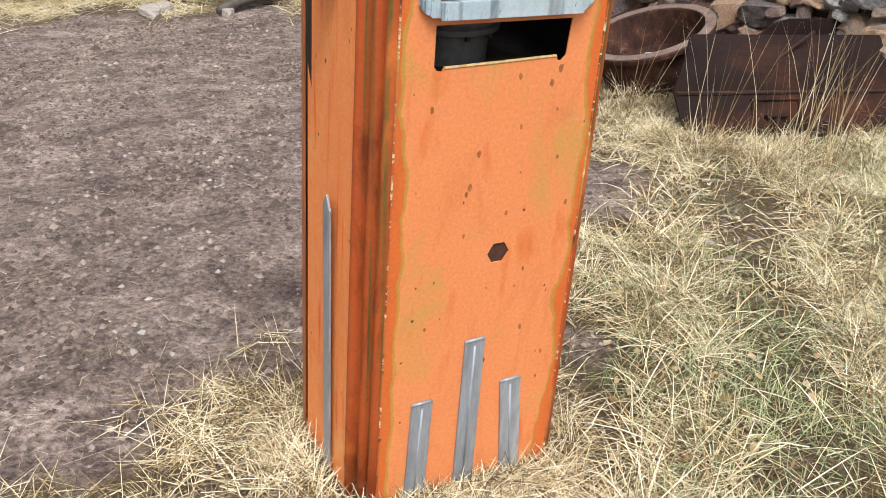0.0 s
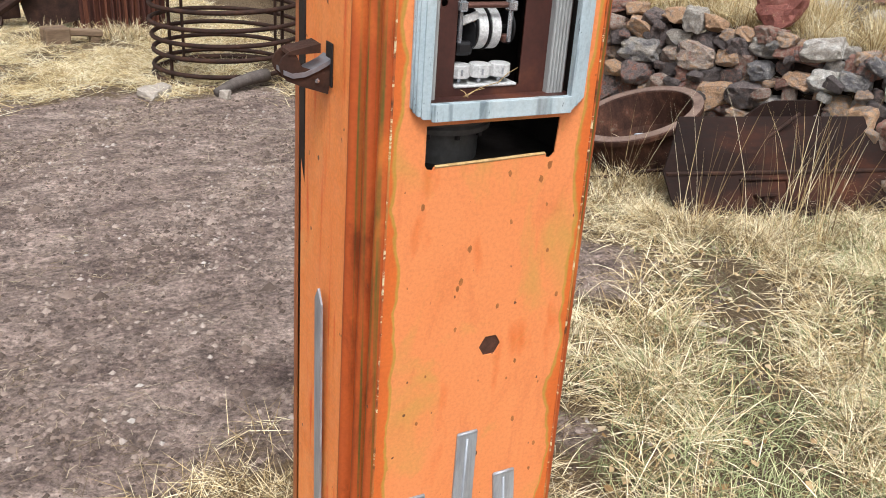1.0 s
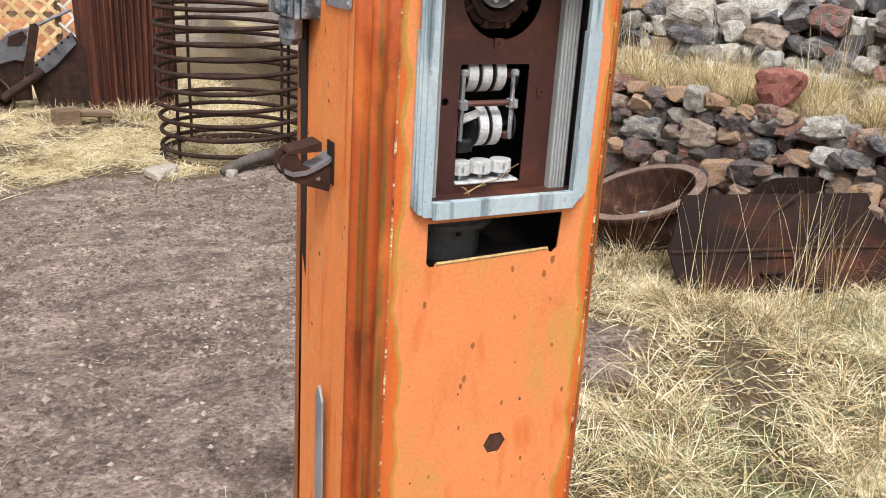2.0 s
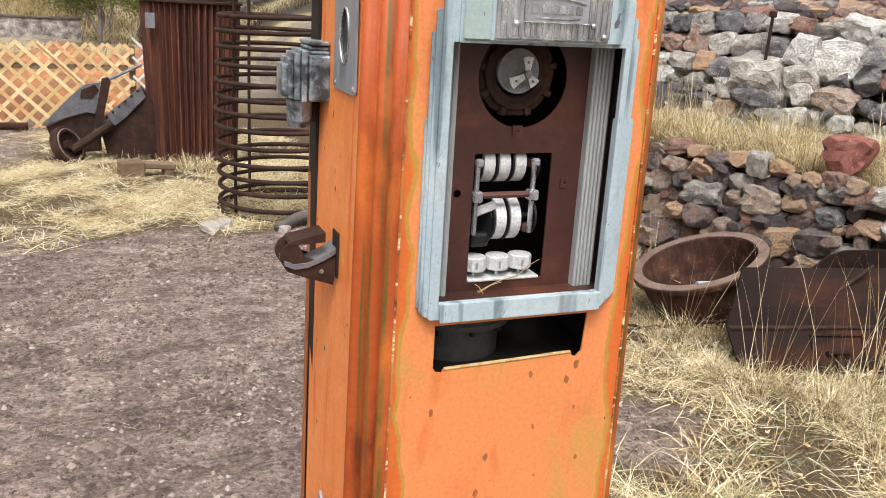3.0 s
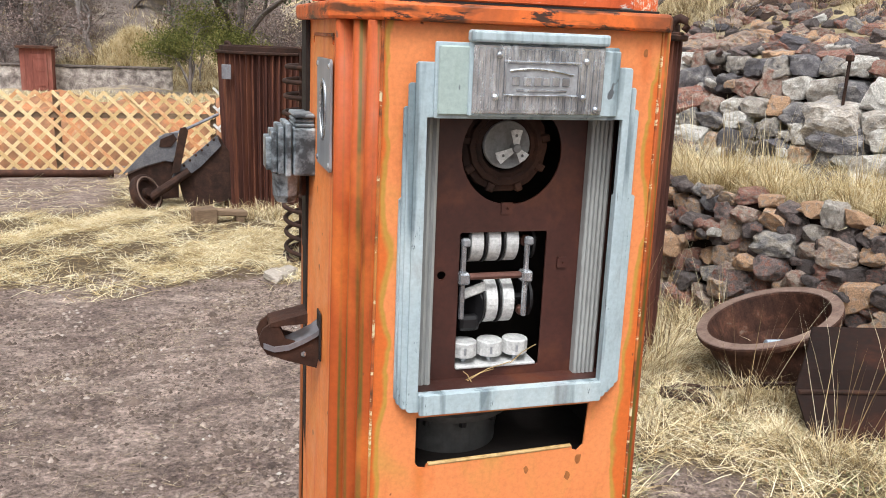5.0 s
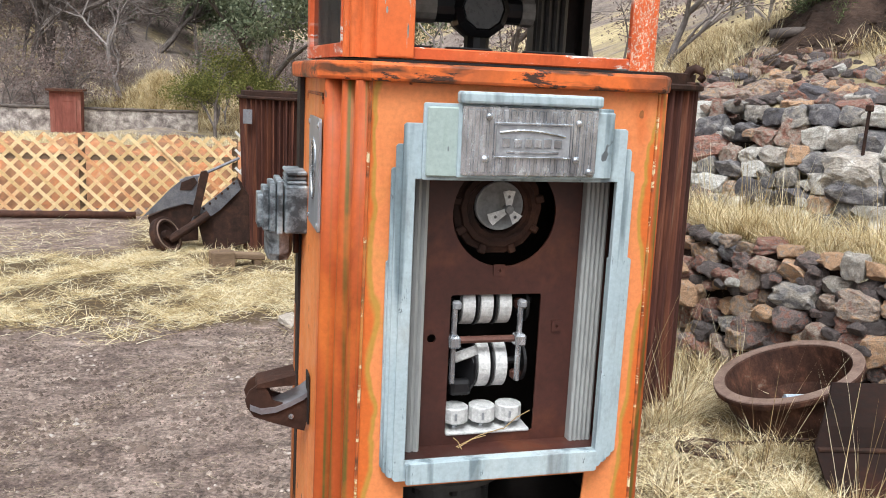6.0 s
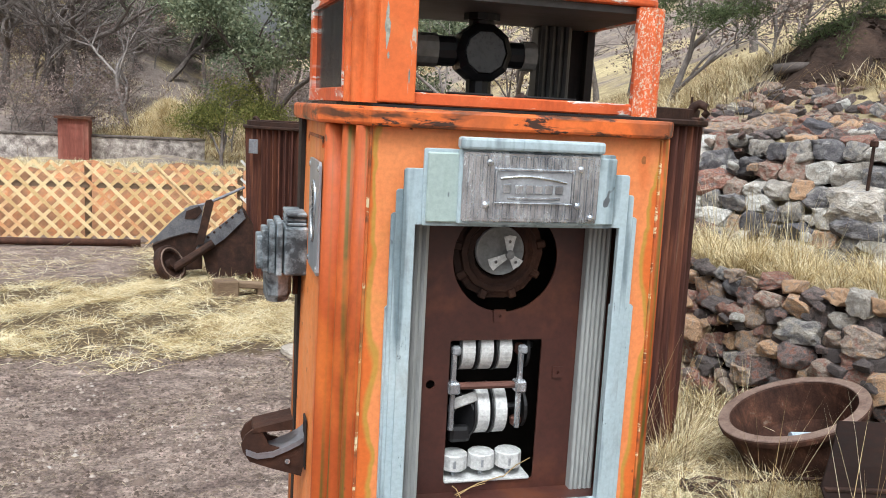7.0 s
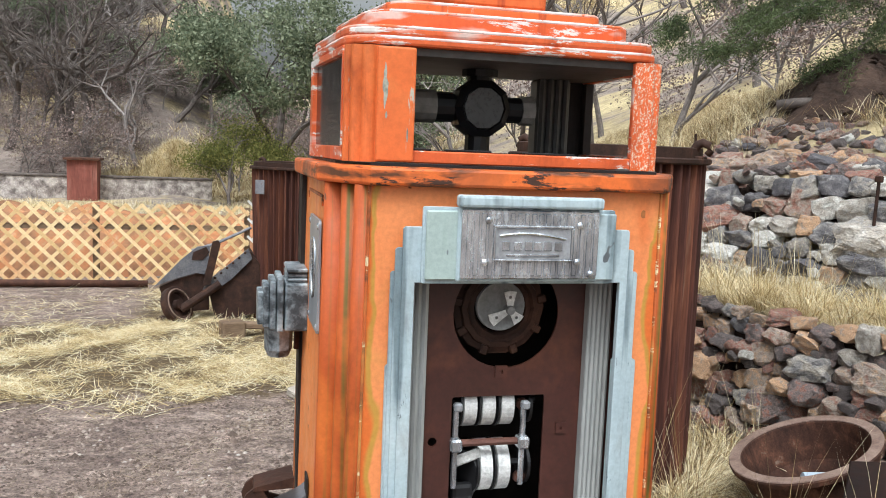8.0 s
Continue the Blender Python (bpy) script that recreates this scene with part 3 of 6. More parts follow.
front = plate([(on_front(Z0, -1), Z0), (on_front(Z0, 1), Z0), (on_front(Z1, 1), Z1), (on_front(Z1, -1), Z1)],
              [rect(-0.160, 0.175, 1.246, 1.706),
               [(-0.146, 1.207), (-0.146, 1.128), (-0.140, 1.119), (-0.128, 1.117), (-0.126, 1.123), (0.132, 1.130), (0.134, 1.122), (0.143, 1.120), (0.154, 1.130), (0.158, 1.207)],
               circle(0.042, 0.688, 0.028, 6)], 0.0, 0.004)
FRONT = part("front_panel", front, ORANGE, PUMP, "faded orange front panel with worn ochre patches")
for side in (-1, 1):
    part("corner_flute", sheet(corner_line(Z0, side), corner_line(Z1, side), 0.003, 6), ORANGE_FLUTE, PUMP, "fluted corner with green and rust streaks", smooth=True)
    e0, e1 = on_front(Z0, side) + side * 0.050, on_front(Z1, side) + side * 0.050
    part("side_panel", sheet([(e0, 0.092, Z0), (e0 + side * 0.006, 0.365, Z0)], [(e1, 0.092, Z1), (e1 + side * 0.006, 0.365, Z1)], 0.003, 6), ORANGE_SIDE, PUMP, "orange side panel with darker run marks")
    part("rear_post", sheet([(e0 + side * 0.010, 0.377, Z0), (e0 + side * 0.010, 0.398, Z0), (e0 - side * 0.03, 0.402, Z0)], [(e1 + side * 0.010, 0.377, Z1), (e1 + side * 0.010, 0.398, Z1), (e1 - side * 0.03, 0.402, Z1)], 0.003), POST_BROWN, PUMP)
    # near-black strip: the seam's shade put into its colour
    part("seam_backing", boxed(min(e0 - side * 0.006, e0 - side * 0.014), max(e0 - side * 0.006, e0 - side * 0.014), 0.34, 0.392, Z0, Z1), INSIDE_SHADE, PUMP)
    # thin worn lip along the front edge
    lip = [(on_front(z, side) + side * 0.0008, -0.0012, z) for z in np.linspace(Z0, Z1, 40)]
    part("edge_lip", tube(bmesh.new(), lip, 0.0024, 5), ORANGE_LIP, PUMP)
part("rear_panel", boxed(CX - 0.26, CX + 0.26, 0.396, 0.400, Z0, Z1), ORANGE_SIDE, PUMP)
# rust plug in the six-sided hole, and rust spots on the front
part("hole_cover", plate(circle(0.042, 0.688, 0.030, 6), [], 0.0045, 0.008), RUST, PUMP, "rusty brown six-sided hole")
random.seed(5)
SPOTS = [(-0.030, 0.934, 0.0085), (-0.145, 1.042, 0.008), (0.051, 0.786, 0.007), (0.113, 0.633, 0.007), (0.050, 1.094, 0.007), (0.128, 1.075, 0.009), (0.065, 0.985, 0.006), (0.166, 0.905, 0.006),
         (-0.045, 0.860, 0.009), (-0.052, 0.845, 0.007), (-0.050, 0.745, 0.006), (0.205, 0.790, 0.008), (0.125, 0.470, 0.008), (-0.115, 0.640, 0.004), (-0.130, 0.520, 0.006), (0.185, 0.560, 0.004),
         (0.095, 0.590, 0.004), (0.195, 0.380, 0.007), (0.19, 0.305, 0.006), (0.146, 1.105, 0.010), (0.150, 1.015, 0.005), (0.205, 1.79, 0.007), (-0.17, 0.865, 0.003), (0.02, 0.60, 0.003)]
SPOT_PAINT = surface("rust_bleed_spot", [(0.3, (0.30, 0.105, 0.03)), (0.7, (0.44, 0.15, 0.04))], 60, 120, 0.6, 0, 0.1, 0.001)
for x, z, r in SPOTS:
    loop = [(x + r * 0.62 * random.uniform(0.7, 1.15) * math.cos(a), z + r * random.uniform(0.75, 1.15) * math.sin(a)) for a in np.linspace(0, 2 * math.pi, 10)[:-1]]
    part("rust_spot", plate(loop, [], -0.0006, -0.0001), SPOT_PAINT, FRONT)

part("slot_lip", tube(bmesh.new(), [(-0.124, 0.0015, 1.1235), (0.0, 0.0015, 1.1265), (0.130, 0.0015, 1.1305)], 0.0035, 6), surface("bare_ochre_primer", [(0.3, (0.42, 0.26, 0.08)), (0.7, (0.62, 0.42, 0.20))], 40, 120, 0.6), FRONT, "ochre lip of the slot")
# metal repair strips on the front and on the side
for x0, x1, zt, xb, wide in ((-0.153, -0.099, 0.316, -0.136, 0.056), (-0.024, 0.028, 0.466, 0.004, 0.056), (0.085, 0.143, 0.322, 0.150, 0.056)):
    loop = [(xb - wide / 2, -0.06), (xb + wide / 2, -0.06), (x1, zt - 0.004), (x1 - 0.003, zt), (x0 + 0.003, zt - 0.001), (x0, zt - 0.006)]
    strip = part("metal_strip", plate(loop, [], -0.0065, -0.001), ALU_STRIP, PUMP, "dull grey aluminium strip")
    xm, xbm = (x0 + x1) / 2, xb
    part("strip_rib", tube(bmesh.new(), [(xbm, -0.0068, -0.05), (xm, -0.0068, zt - 0.018)], 0.0030, 8), ALU_STRIP, strip, smooth=True)
    part("strip_fold", tube(bmesh.new(), [(x0 + 0.001, -0.0045, zt - 0.0045), (x1 - 0.001, -0.0045, zt - 0.0025)], 0.0042, 8), ALU_STRIP, strip, smooth=True)
ex = on_front(0.3, -1) - 0.050
loop = [(0.172, -0.05), (0.214, -0.05), (0.214, 0.762), (0.193, 0.794), (0.172, 0.762)]
bm = plate(loop, [], 0, 0.005)
bmesh.ops.transform(bm, matrix=Matrix.Translation((ex - 0.011, 0, 0)) @ Matrix.Rotation(radians(90), 4, "Z") @ Matrix.Shear("XZ", 4, (0, 0)), verts=bm.verts)
strip = part("side_strip", bm, ALU_STRIP, PUMP, "long pointed grey metal strip")
part("strip_rib", tube(bmesh.new(), [(ex - 0.0125, 0.191, -0.05), (ex - 0.0125, 0.191, 0.75)], 0.003, 6), ALU, strip)

# flat ledge round the top of the cabinet
def plan_loop(grow, z, back=0.40, cut=0.05, deep=0.092):
    w = hw(z)
    return [(CX - w - 0.2 * grow, -grow), (CX + w + 0.2 * grow, -grow), (CX + w + cut + grow, deep - 0.4 * grow), (CX + w + cut + 0.006 + grow, back + grow), (CX - w - cut - 0.006 - grow, back + grow), (CX - w - cut - grow, deep - 0.4 * grow)]


part("ledge", prism(bmesh.new(), plan_loop(0.017, 1.84), 1.823, 1.850, 0.005), ORANGE_RIM, PUMP, "orange ledge with blackened rust along its edge")
# black layer added for the dark gap between ledge and head
part("ledge_gap_shade", prism(bmesh.new(), plan_loop(-0.012, 1.84), 1.8505, 1.854), BLACK, PUMP)
part("bottom_flange", prism(bmesh.new(), plan_loop(0.004, 0.0), -0.08, -0.055), RUST, PUMP)

# stepped art deco bezel round the register
BC = 0.0095
STEPS = ((0.1955, 1.568, 1.243, 0.0075), (0.1870, 1.704, 1.237, 0.0115), (0.1775, 1.738, 1.231, 0.0155), (0.1660, 1.768, 1.226, 0.0200), (0.138, 1.797, 1.221, 0.0245))
for k, (w, zt, zb, proud) in enumerate(STEPS):
    hx0, hx1, hz0, hz1 = -0.1495 - 0.0006 * (4 - k), 0.1635 + 0.0006 * (4 - k), 1.2545 - 0.0005 * (4 - k), 1.688 + 0.0004 * (4 - k)
    wl = w + (0.0, 0.006, 0.010, 0.012, 0.014)[k]
    y0, y1 = -proud, -0.0005 if k == 0 else -STEPS[k - 1][3] + 0.0003
    foot = [(BC - wl + 0.004, zb), (BC + w - 0.004, zb), (BC + w, zb + 0.004)]
    if k == 0:
        shapes = [(foot + [(BC + w, zt - 0.003), (BC + w - 0.003, zt), (hx1, zt), (hx1, hz0), (hx0, hz0), (hx0, zt), (BC - wl + 0.003, zt), (BC - wl, zt - 0.003), (BC - wl, zb + 0.004)], [])]
    elif k < 4:
        shapes = [(foot + [(BC + w, zt - 0.003), (BC + w - 0.003, zt), (BC - wl + 0.003, zt), (BC - wl, zt - 0.003), (BC - wl, zb + 0.004)], [rect(hx0, hx1, hz0, hz1)])]
    else:
        shapes = [(rect(BC - wl, BC + w, hz1, zt, 0.003, 2), []), (rect(BC - 0.158, BC + 0.1565, zb, hz0, 0.003, 2), [])]
    for loop, holes in shapes:
        ob = part("bezel_step", plate(loop, holes, y0, y1), BLUE_TRIM, PUMP, "pale blue-grey stepped bezel frame")
        bv = ob.modifiers.new("worn_edge", "BEVEL")
        bv.width, bv.segments, bv.limit_method = 0.0011, 2, "ANGLE"
part("bezel_cheek", boxed(-0.138, -0.090, -0.0305, -0.0248, 1.6935, 1.792, 0.002), GREEN_TRIM, PUMP)
part("bezel_cheek", boxed(0.115, 0.148, -0.0305, -0.0248, 1.6935, 1.792, 0.002), BLUE_TRIM, PUMP)
part("bezel_cap", boxed(-0.096, 0.121, -0.046, -0.0248, 1.798, 1.815, 0.004, seg=2), BLUE_TRIM, PUMP)
part("bezel_head", boxed(-0.094, 0.119, -0.036, -0.0247, 1.6925, 1.799, 0.002), BLUE_TRIM, PUMP)
# ribbed metal nameplate with a raised plain emblem
NAME = part("nameplate", boxed(-0.090, 0.1155, -0.041, -0.0362, 1.697, 1.796, 0.002), ALU, PUMP, "shiny ribbed aluminium nameplate with a worn emblem")
for i in range(19):
    x = -0.083 + i * 0.0106
    part("rib", boxed(x, x + 0.0072, -0.0428, -0.0409, 1.702, 1.791, 0.0012), ALU, NAME)
for x0, x1, z0, z1 in ((-0.044, 0.075, 1.7705, 1.774), (-0.044, 0.075, 1.7235, 1.726), (-0.044, -0.041, 1.7265, 1.770), (0.072, 0.075, 1.7265, 1.770)):
    part("emblem_border", boxed(x0, x1, -0.0460, -0.0429, z0, z1, 0.001), ALU, NAME)
part("emblem_field", boxed(-0.0405, 0.0715, -0.0437, -0.0429, 1.7265, 1.770), BAR_DARK, NAME)
swoop = [(-0.036 + 0.10 * t, -0.0448, 1.757 + 0.006 * math.sin(3.0 * t + 0.4)) for t in np.linspace(0, 1, 12)]
part("emblem_swoosh", tube(bmesh.new(), swoop, 0.0017, 5), ALU, NAME)
for i, x in enumerate((-0.032, -0.014, 0.002, 0.016, 0.031, 0.047)):
    part("emblem_bar", boxed(x, x + 0.012, -0.0455, -0.0438, 1.7385, 1.752 - 0.001 * (i % 2), 0.001), ALU, NAME)
part("emblem_bar", boxed(-0.025, 0.055, -0.0450, -0.0438, 1.7300, 1.7335, 0.0008), ALU, NAME)
for x, z in ((-0.052, 1.781), (0.085, 1.775), (-0.056, 1.721), (0.105, 1.705), (0.083, 1.722)):
    part("rivet", lathe(bmesh.new(), [(0.0055, 0.0), (0.005, 0.002), (0.003, 0.0035), (0, 0.004)], 10, Matrix.Translation((x, -0.0428, z)) @ Matrix.Rotation(radians(90), 4, "X")), ALU, NAME, smooth=True)

# recess: brown plate, reeded side rails, box behind coloured near-black for its inner shade
IP = 0.054
part("recess_sill", boxed(-0.155, 0.194, 0.0045, IP, 1.236, 1.2475), BROWN_PLATE, PUMP)
part("recess_roof", boxed(-0.155, 0.194, 0.0045, IP, 1.703, 1.709), INSIDE_SHADE, PUMP)
part("recess_wall", boxed(-0.163, -0.1545, 0.0045, IP, 1.236, 1.709), INSIDE_SHADE, PUMP)
part("recess_wall", boxed(0.1945, 0.200, 0.0045, IP, 1.236, 1.709), INSIDE_SHADE, PUMP)
hole = [(x, z) for x, z in circle(0.0135, 1.628, 0.085, 40) if z < 1.700]
hole.sort(key=lambda p: math.atan2(p[1] - 1.628, p[0] - 0.0135))
INNER = part("register_plate", plate(rect(-0.155, 0.194, 1.236, 1.7035), [hole, rect(-0.068, 0.083, 1.263, 1.498, 0.004), circle(-0.097, 1.428, 0.0075, 10)], IP, IP + 0.004), BROWN_PLATE, PUMP, "brown primed register face plate")
part("square_lug", plate(rect(-0.001, 0.018, 1.528, 1.547), [circle(0.0085, 1.5375, 0.003, 8)], IP - 0.003, IP - 0.0003), BROWN_PLATE, INNER)
part("square_lug", plate(rect(0.104, 0.121, 1.434, 1.452), [circle(0.1125, 1.443, 0.003, 8)], IP - 0.003, IP - 0.0003), BROWN_PLATE, INNER)
for x0, n, w in ((-0.147, 3, 0.0108), (0.142, 5, 0.0078)):
    rail = part("reeded_rail", boxed(x0, x0 + n * w, IP - 0.016, IP - 0.0006, 1.2478, 1.7025), REED, PUMP, "grey reeded side rail")
    for i in range(n):
        part("reed", tube(bmesh.new(), [(x0 + (i + 0.5) * w, IP - 0.0155, 1.248), (x0 + (i + 0.5) * w, IP - 0.0155, 1.702)], w * 0.47, 6), REED, rail)
# stray dry stalks caught in the recess
for a, c in (((-0.052, 0.040, 1.249), (0.03, 0.050, 1.272)), ((-0.05, 0.036, 1.249), (0.0, 0.048, 1.262)), ((-0.045, 0.03, 1.249), (-0.055, 0.046, 1.262)), ((0.03, 0.05, 1.27), (0.075, 0.051, 1.300))):
    part("caught_stalk", tube(bmesh.new(), [a, ((a[0] + c[0]) / 2, (a[1] + c[1]) / 2, (a[2] + c[2]) / 2 + 0.004), c], 0.0009, 4), STRAW, PUMP)
part("register_box", boxed(-0.20, 0.225, 0.30, 0.305, 1.10, 1.80), INSIDE_SHADE, PUMP)
part("register_box", boxed(-0.20, 0.225, 0.060, 0.30, 1.72, 1.725), INSIDE_SHADE, PUMP)
part("register_box", boxed(-0.205, -0.20, 0.060, 0.30, 1.10, 1.725), INSIDE_SHADE, PUMP)
part("register_box", boxed(0.225, 0.230, 0.060, 0.30, 1.10, 1.725), INSIDE_SHADE, PUMP)
part("register_box", boxed(-0.20, 0.225, 0.0060, 0.30, 1.095, 1.10), INSIDE_SHADE, PUMP)

# dial with its three-armed spinner
facing = Matrix.Rotation(radians(90), 4, "X")
DX, DZ = 0.004, 1.640
DIAL = part("dial_housing", lathe(bmesh.new(), [(0.040, -0.02), (0.060, -0.010), (0.066, 0.0), (0.074, 0.002), (0.076, 0.006), (0.074, 0.012), (0.064, 0.014), (0.062, 0.022), (0.054, 0.024), (0.050, 0.018), (0.043, 0.020), (0.0395, 0.012), (0.039, 0.0)], 14, Matrix.Translation((DX, 0.078, DZ - 0.004)) @ facing), RUST_DARK, PUMP, "dark rusty dial housing")
for a in range(9):
    an = 2 * math.pi * a / 9 + 0.2
    part("housing_lug", boxed(-0.008, 0.008, -0.008, 0.006, -0.006, 0.006, 0.002, m=Matrix.Translation((DX + 0.069 * math.cos(an), 0.066, DZ - 0.004 + 0.069 * math.sin(an))) @ Matrix.Rotation(-an, 4, "Y")), RUST_DARK, DIAL)
part("dial_disc", lathe(bmesh.new(), [(0, 0.0), (0.012, 0.0), (0.030, 0.003), (0.0365, 0.009), (0.0385, 0.009), (0.039, 0.0)], 40, Matrix.Translation((DX, 0.064, DZ)) @ facing), DIAL_GREY, DIAL, "grey dished dial disc", smooth=True)
SPIN = part("spinner_hub", lathe(bmesh.new(), [(0.0075, -0.012), (0.0075, 0.0), (0.006, 0.0035), (0.0, 0.004)], 14, Matrix.Translation((DX + 0.011, 0.040, DZ - 0.004)) @ facing), DIAL_GREY, DIAL)
for a, ln in ((92, 0.028), (208, 0.034), (312, 0.022)):
    arm = plate([(0.004, -0.004), (ln * 0.55, -0.0065), (ln, -0.010), (ln + 0.002, 0.0), (ln, 0.010), (ln * 0.55, 0.0065), (0.004, 0.004)], [circle(ln * 0.72, 0, 0.0028, 8)], -0.001, 0.001)
    bmesh.ops.transform(arm, matrix=Matrix.Translation((DX + 0.011, 0.042, DZ - 0.004)) @ Matrix.Rotation(-radians(a), 4, "Y"), verts=arm.verts)
    part("spinner_arm", arm, WHITE_METAL, SPIN, "white spinner arm")

# number wheels, rods and drums of the register
sideways = Matrix.Rotation(radians(90), 4, "Y")


def wheel(x, y, z, r, w, parent):
    ob = part("number_wheel", lathe(bmesh.new(), [(0, -w / 2), (r * 0.9, -w / 2), (r, -w / 2 + 0.001), (r, w / 2 - 0.001), (r * 0.9, w / 2), (0, w / 2)], 28, Matrix.Translation((x, y, z)) @ sideways), WHITE_METAL, parent, "scuffed white number wheel")
    part("gear_disc", lathe(bmesh.new(), [(0, 0), (r * 1.04, 0), (r * 1.04, 0.003), (0, 0.003)], 28, Matrix.Translation((x - w / 2 - 0.005, y, z)) @ sideways), BLACK, ob)
    return ob


REG = part("register_shaft", tube(bmesh.new(), [(-0.066, 0.095, 1.478), (0.082, 0.095, 1.478)], 0.006, 8), BLACK, PUMP)
for x in (-0.035, -0.005, 0.026):
    wheel(x, 0.095, 1.476, 0.036, 0.0225, REG)
part("copper_lug", boxed(0.046, 0.062, 0.070, 0.085, 1.468, 1.486, 0.004), COPPER, REG)
REG2 = part("register_shaft", tube(bmesh.new(), [(-0.066, 0.100, 1.372), (0.082, 0.100, 1.372)], 0.006, 8), BLACK, PUMP)
for x in (-0.004, 0.025):
    wheel(x, 0.100, 1.372, 0.041, 0.0215, REG2)
part("tilted_disc", lathe(bmesh.new(), [(0, -0.003), (0.036, -0.003), (0.038, 0), (0.036, 0.003), (0, 0.003)], 24, Matrix.Translation((-0.036, 0.094, 1.362)) @ Matrix.Rotation(radians(35), 4, "Z") @ sideways), BLACK, REG2)
part("crank_flag", boxed(-0.022, 0.022, -0.002, 0.004, -0.009, 0.009, 0.003, m=Matrix.Translation((-0.036, 0.066, 1.396)) @ Matrix.Rotation(radians(-18), 4, "Y")), WHITE_METAL, REG2)
part("copper_lug", boxed(0.048, 0.066, 0.075, 0.09, 1.345, 1.362, 0.004), COPPER, REG2)
part("counterweight", boxed(-0.058, -0.020, 0.070, 0.085, 1.322, 1.352, 0.008, seg=2), BLACK, REG2)
TRAY = part("counter_tray", boxed(-0.067, 0.076, 0.050, 0.12, 1.2640, 1.2695, 0.002, seg=2), WHITE_METAL, PUMP, "grey counter tray")
for i, x in enumerate((-0.047, -0.001, 0.045)):
    d = part("counter_drum", lathe(bmesh.new(), [(0, -0.013), (0.0205, -0.013), (0.0222, -0.0115), (0.0222, 0.0115), (0.0205, 0.013), (0, 0.0135)], 12, Matrix.Translation((x, 0.074, 1.294))), WHITE_METAL, TRAY, "white counter drum")
    part("drum_stem", tube(bmesh.new(), [(x, 0.074, 1.268), (x, 0.074, 1.282)], 0.005, 8), ALU, d)
    part("worn_digit", boxed(x - 0.006, x - 0.002, 0.0513, 0.0522, 1.288, 1.300), BAR_DARK, d)
for x in (-0.060, 0.050):
    rod = part("guide_rod", tube(bmesh.new(), [(x, 0.056, 1.352), (x, 0.056, 1.482)], 0.0048, 8), ALU, PUMP)
    part("rod_clamp", boxed(x - 0.0095, x + 0.0095, 0.044, 0.066, 1.412, 1.432, 0.003), ALU, rod)
    part("rod_cap", boxed(x - 0.004, x + 0.010, 0.050, 0.064, 1.474, 1.488, 0.003), BAR_DARK, rod)
part("cross_bar", tube(bmesh.new(), [(-0.050, 0.058, 1.423), (0.041, 0.058, 1.423)], 0.006, 8), COPPER, PUMP)
part("back_gear", lathe(bmesh.new(), [(0, 0), (0.034, 0), (0.034, 0.005), (0, 0.005)], 30, Matrix.Translation((0.066, 0.10, 1.372)) @ sideways), BLACK, PUMP)
part("back_gear", lathe(bmesh.new(), [(0, 0), (0.030, 0), (0.030, 0.005), (0, 0.005)], 30, Matrix.Translation((0.066, 0.10, 1.470)) @ sideways), BLACK, PUMP)
# vessel seen through the slot under the register
METER = part("inner_vessel", lathe(bmesh.new(), [(0, 1.08), (0.088, 1.08), (0.090, 1.165), (0.112, 1.167), (0.113, 1.178), (0.108, 1.183), (0.112, 1.19), (0.112, 1.215), (0, 1.225)], 36, Matrix.Translation((-0.045, 0.160, 0))), HEAD_GREY, PUMP, smooth=False)
for a in range(10):
    an = 2 * math.pi * a / 10 + 0.3
    part("flange_bolt", lathe(bmesh.new(), [(0, 0), (0.007, 0), (0.007, 0.01), (0, 0.011)], 6, Matrix.Translation((-0.045 + 0.101 * math.cos(an), 0.160 + 0.101 * math.sin(an), 1.156))), BLACK, METER)

# slotted plate, stepped box and hook on the side
SX = on_front(1.68, -1) - 0.0525
loop = [(y, z) for y, z in rect(0.104, 0.238, 1.588, 1.763, 0.006, 2)]
slot = [(0.171 + 0.027 * math.cos(a), 1.682 + 0.046 * math.sin(a)) for a in np.linspace(0, 2 * math.pi, 25)[:-1]]
bm = plate(loop, [slot], 0, 0.004)
toside = Matrix.Translation((SX - 0.001, 0, 0)) @ Matrix.Rotation(radians(90), 4, "Z")
bmesh.ops.transform(bm, matrix=toside, verts=bm.verts)
SP = part("slotted_plate", bm, ALU_STRIP, PUMP, "grey metal plate with an oval slot")
ring = [(SX - 0.005, 0.171 + 0.028 * math.cos(a), 1.682 + 0.047 * math.sin(a)) for a in np.linspace(0, 2 * math.pi, 29)[:-1]]
part("slot_lip", tube(bmesh.new(), ring, 0.003, 6, closed=True), ALU, SP, smooth=True)
# flat black disc laid in the oval, painting the shade of its depth
bm = plate([(0.171 + 0.0275 * math.cos(a), 1.682 + 0.0465 * math.sin(a)) for a in np.linspace(0, 2 * math.pi, 25)[:-1]], [], 0.0, 0.001)
bmesh.ops.transform(bm, matrix=Matrix.Translation((SX - 0.0008, 0, 0)) @ Matrix.Rotation(radians(90), 4, "Z"), verts=bm.verts)
part("slot_shade", bm, BLACK, SP)
for y, z in ((0.113, 1.753), (0.229, 1.753), (0.113, 1.598), (0.229, 1.598)):
    part("plate_screw", lathe(bmesh.new(), [(0, 0.0025), (0.004, 0.002), (0.0055, 0)], 10, Matrix.Translation((SX - 0.005, y, z)) @ Matrix.Rotation(radians(-90), 4, "Y")), ALU, SP, smooth=True)

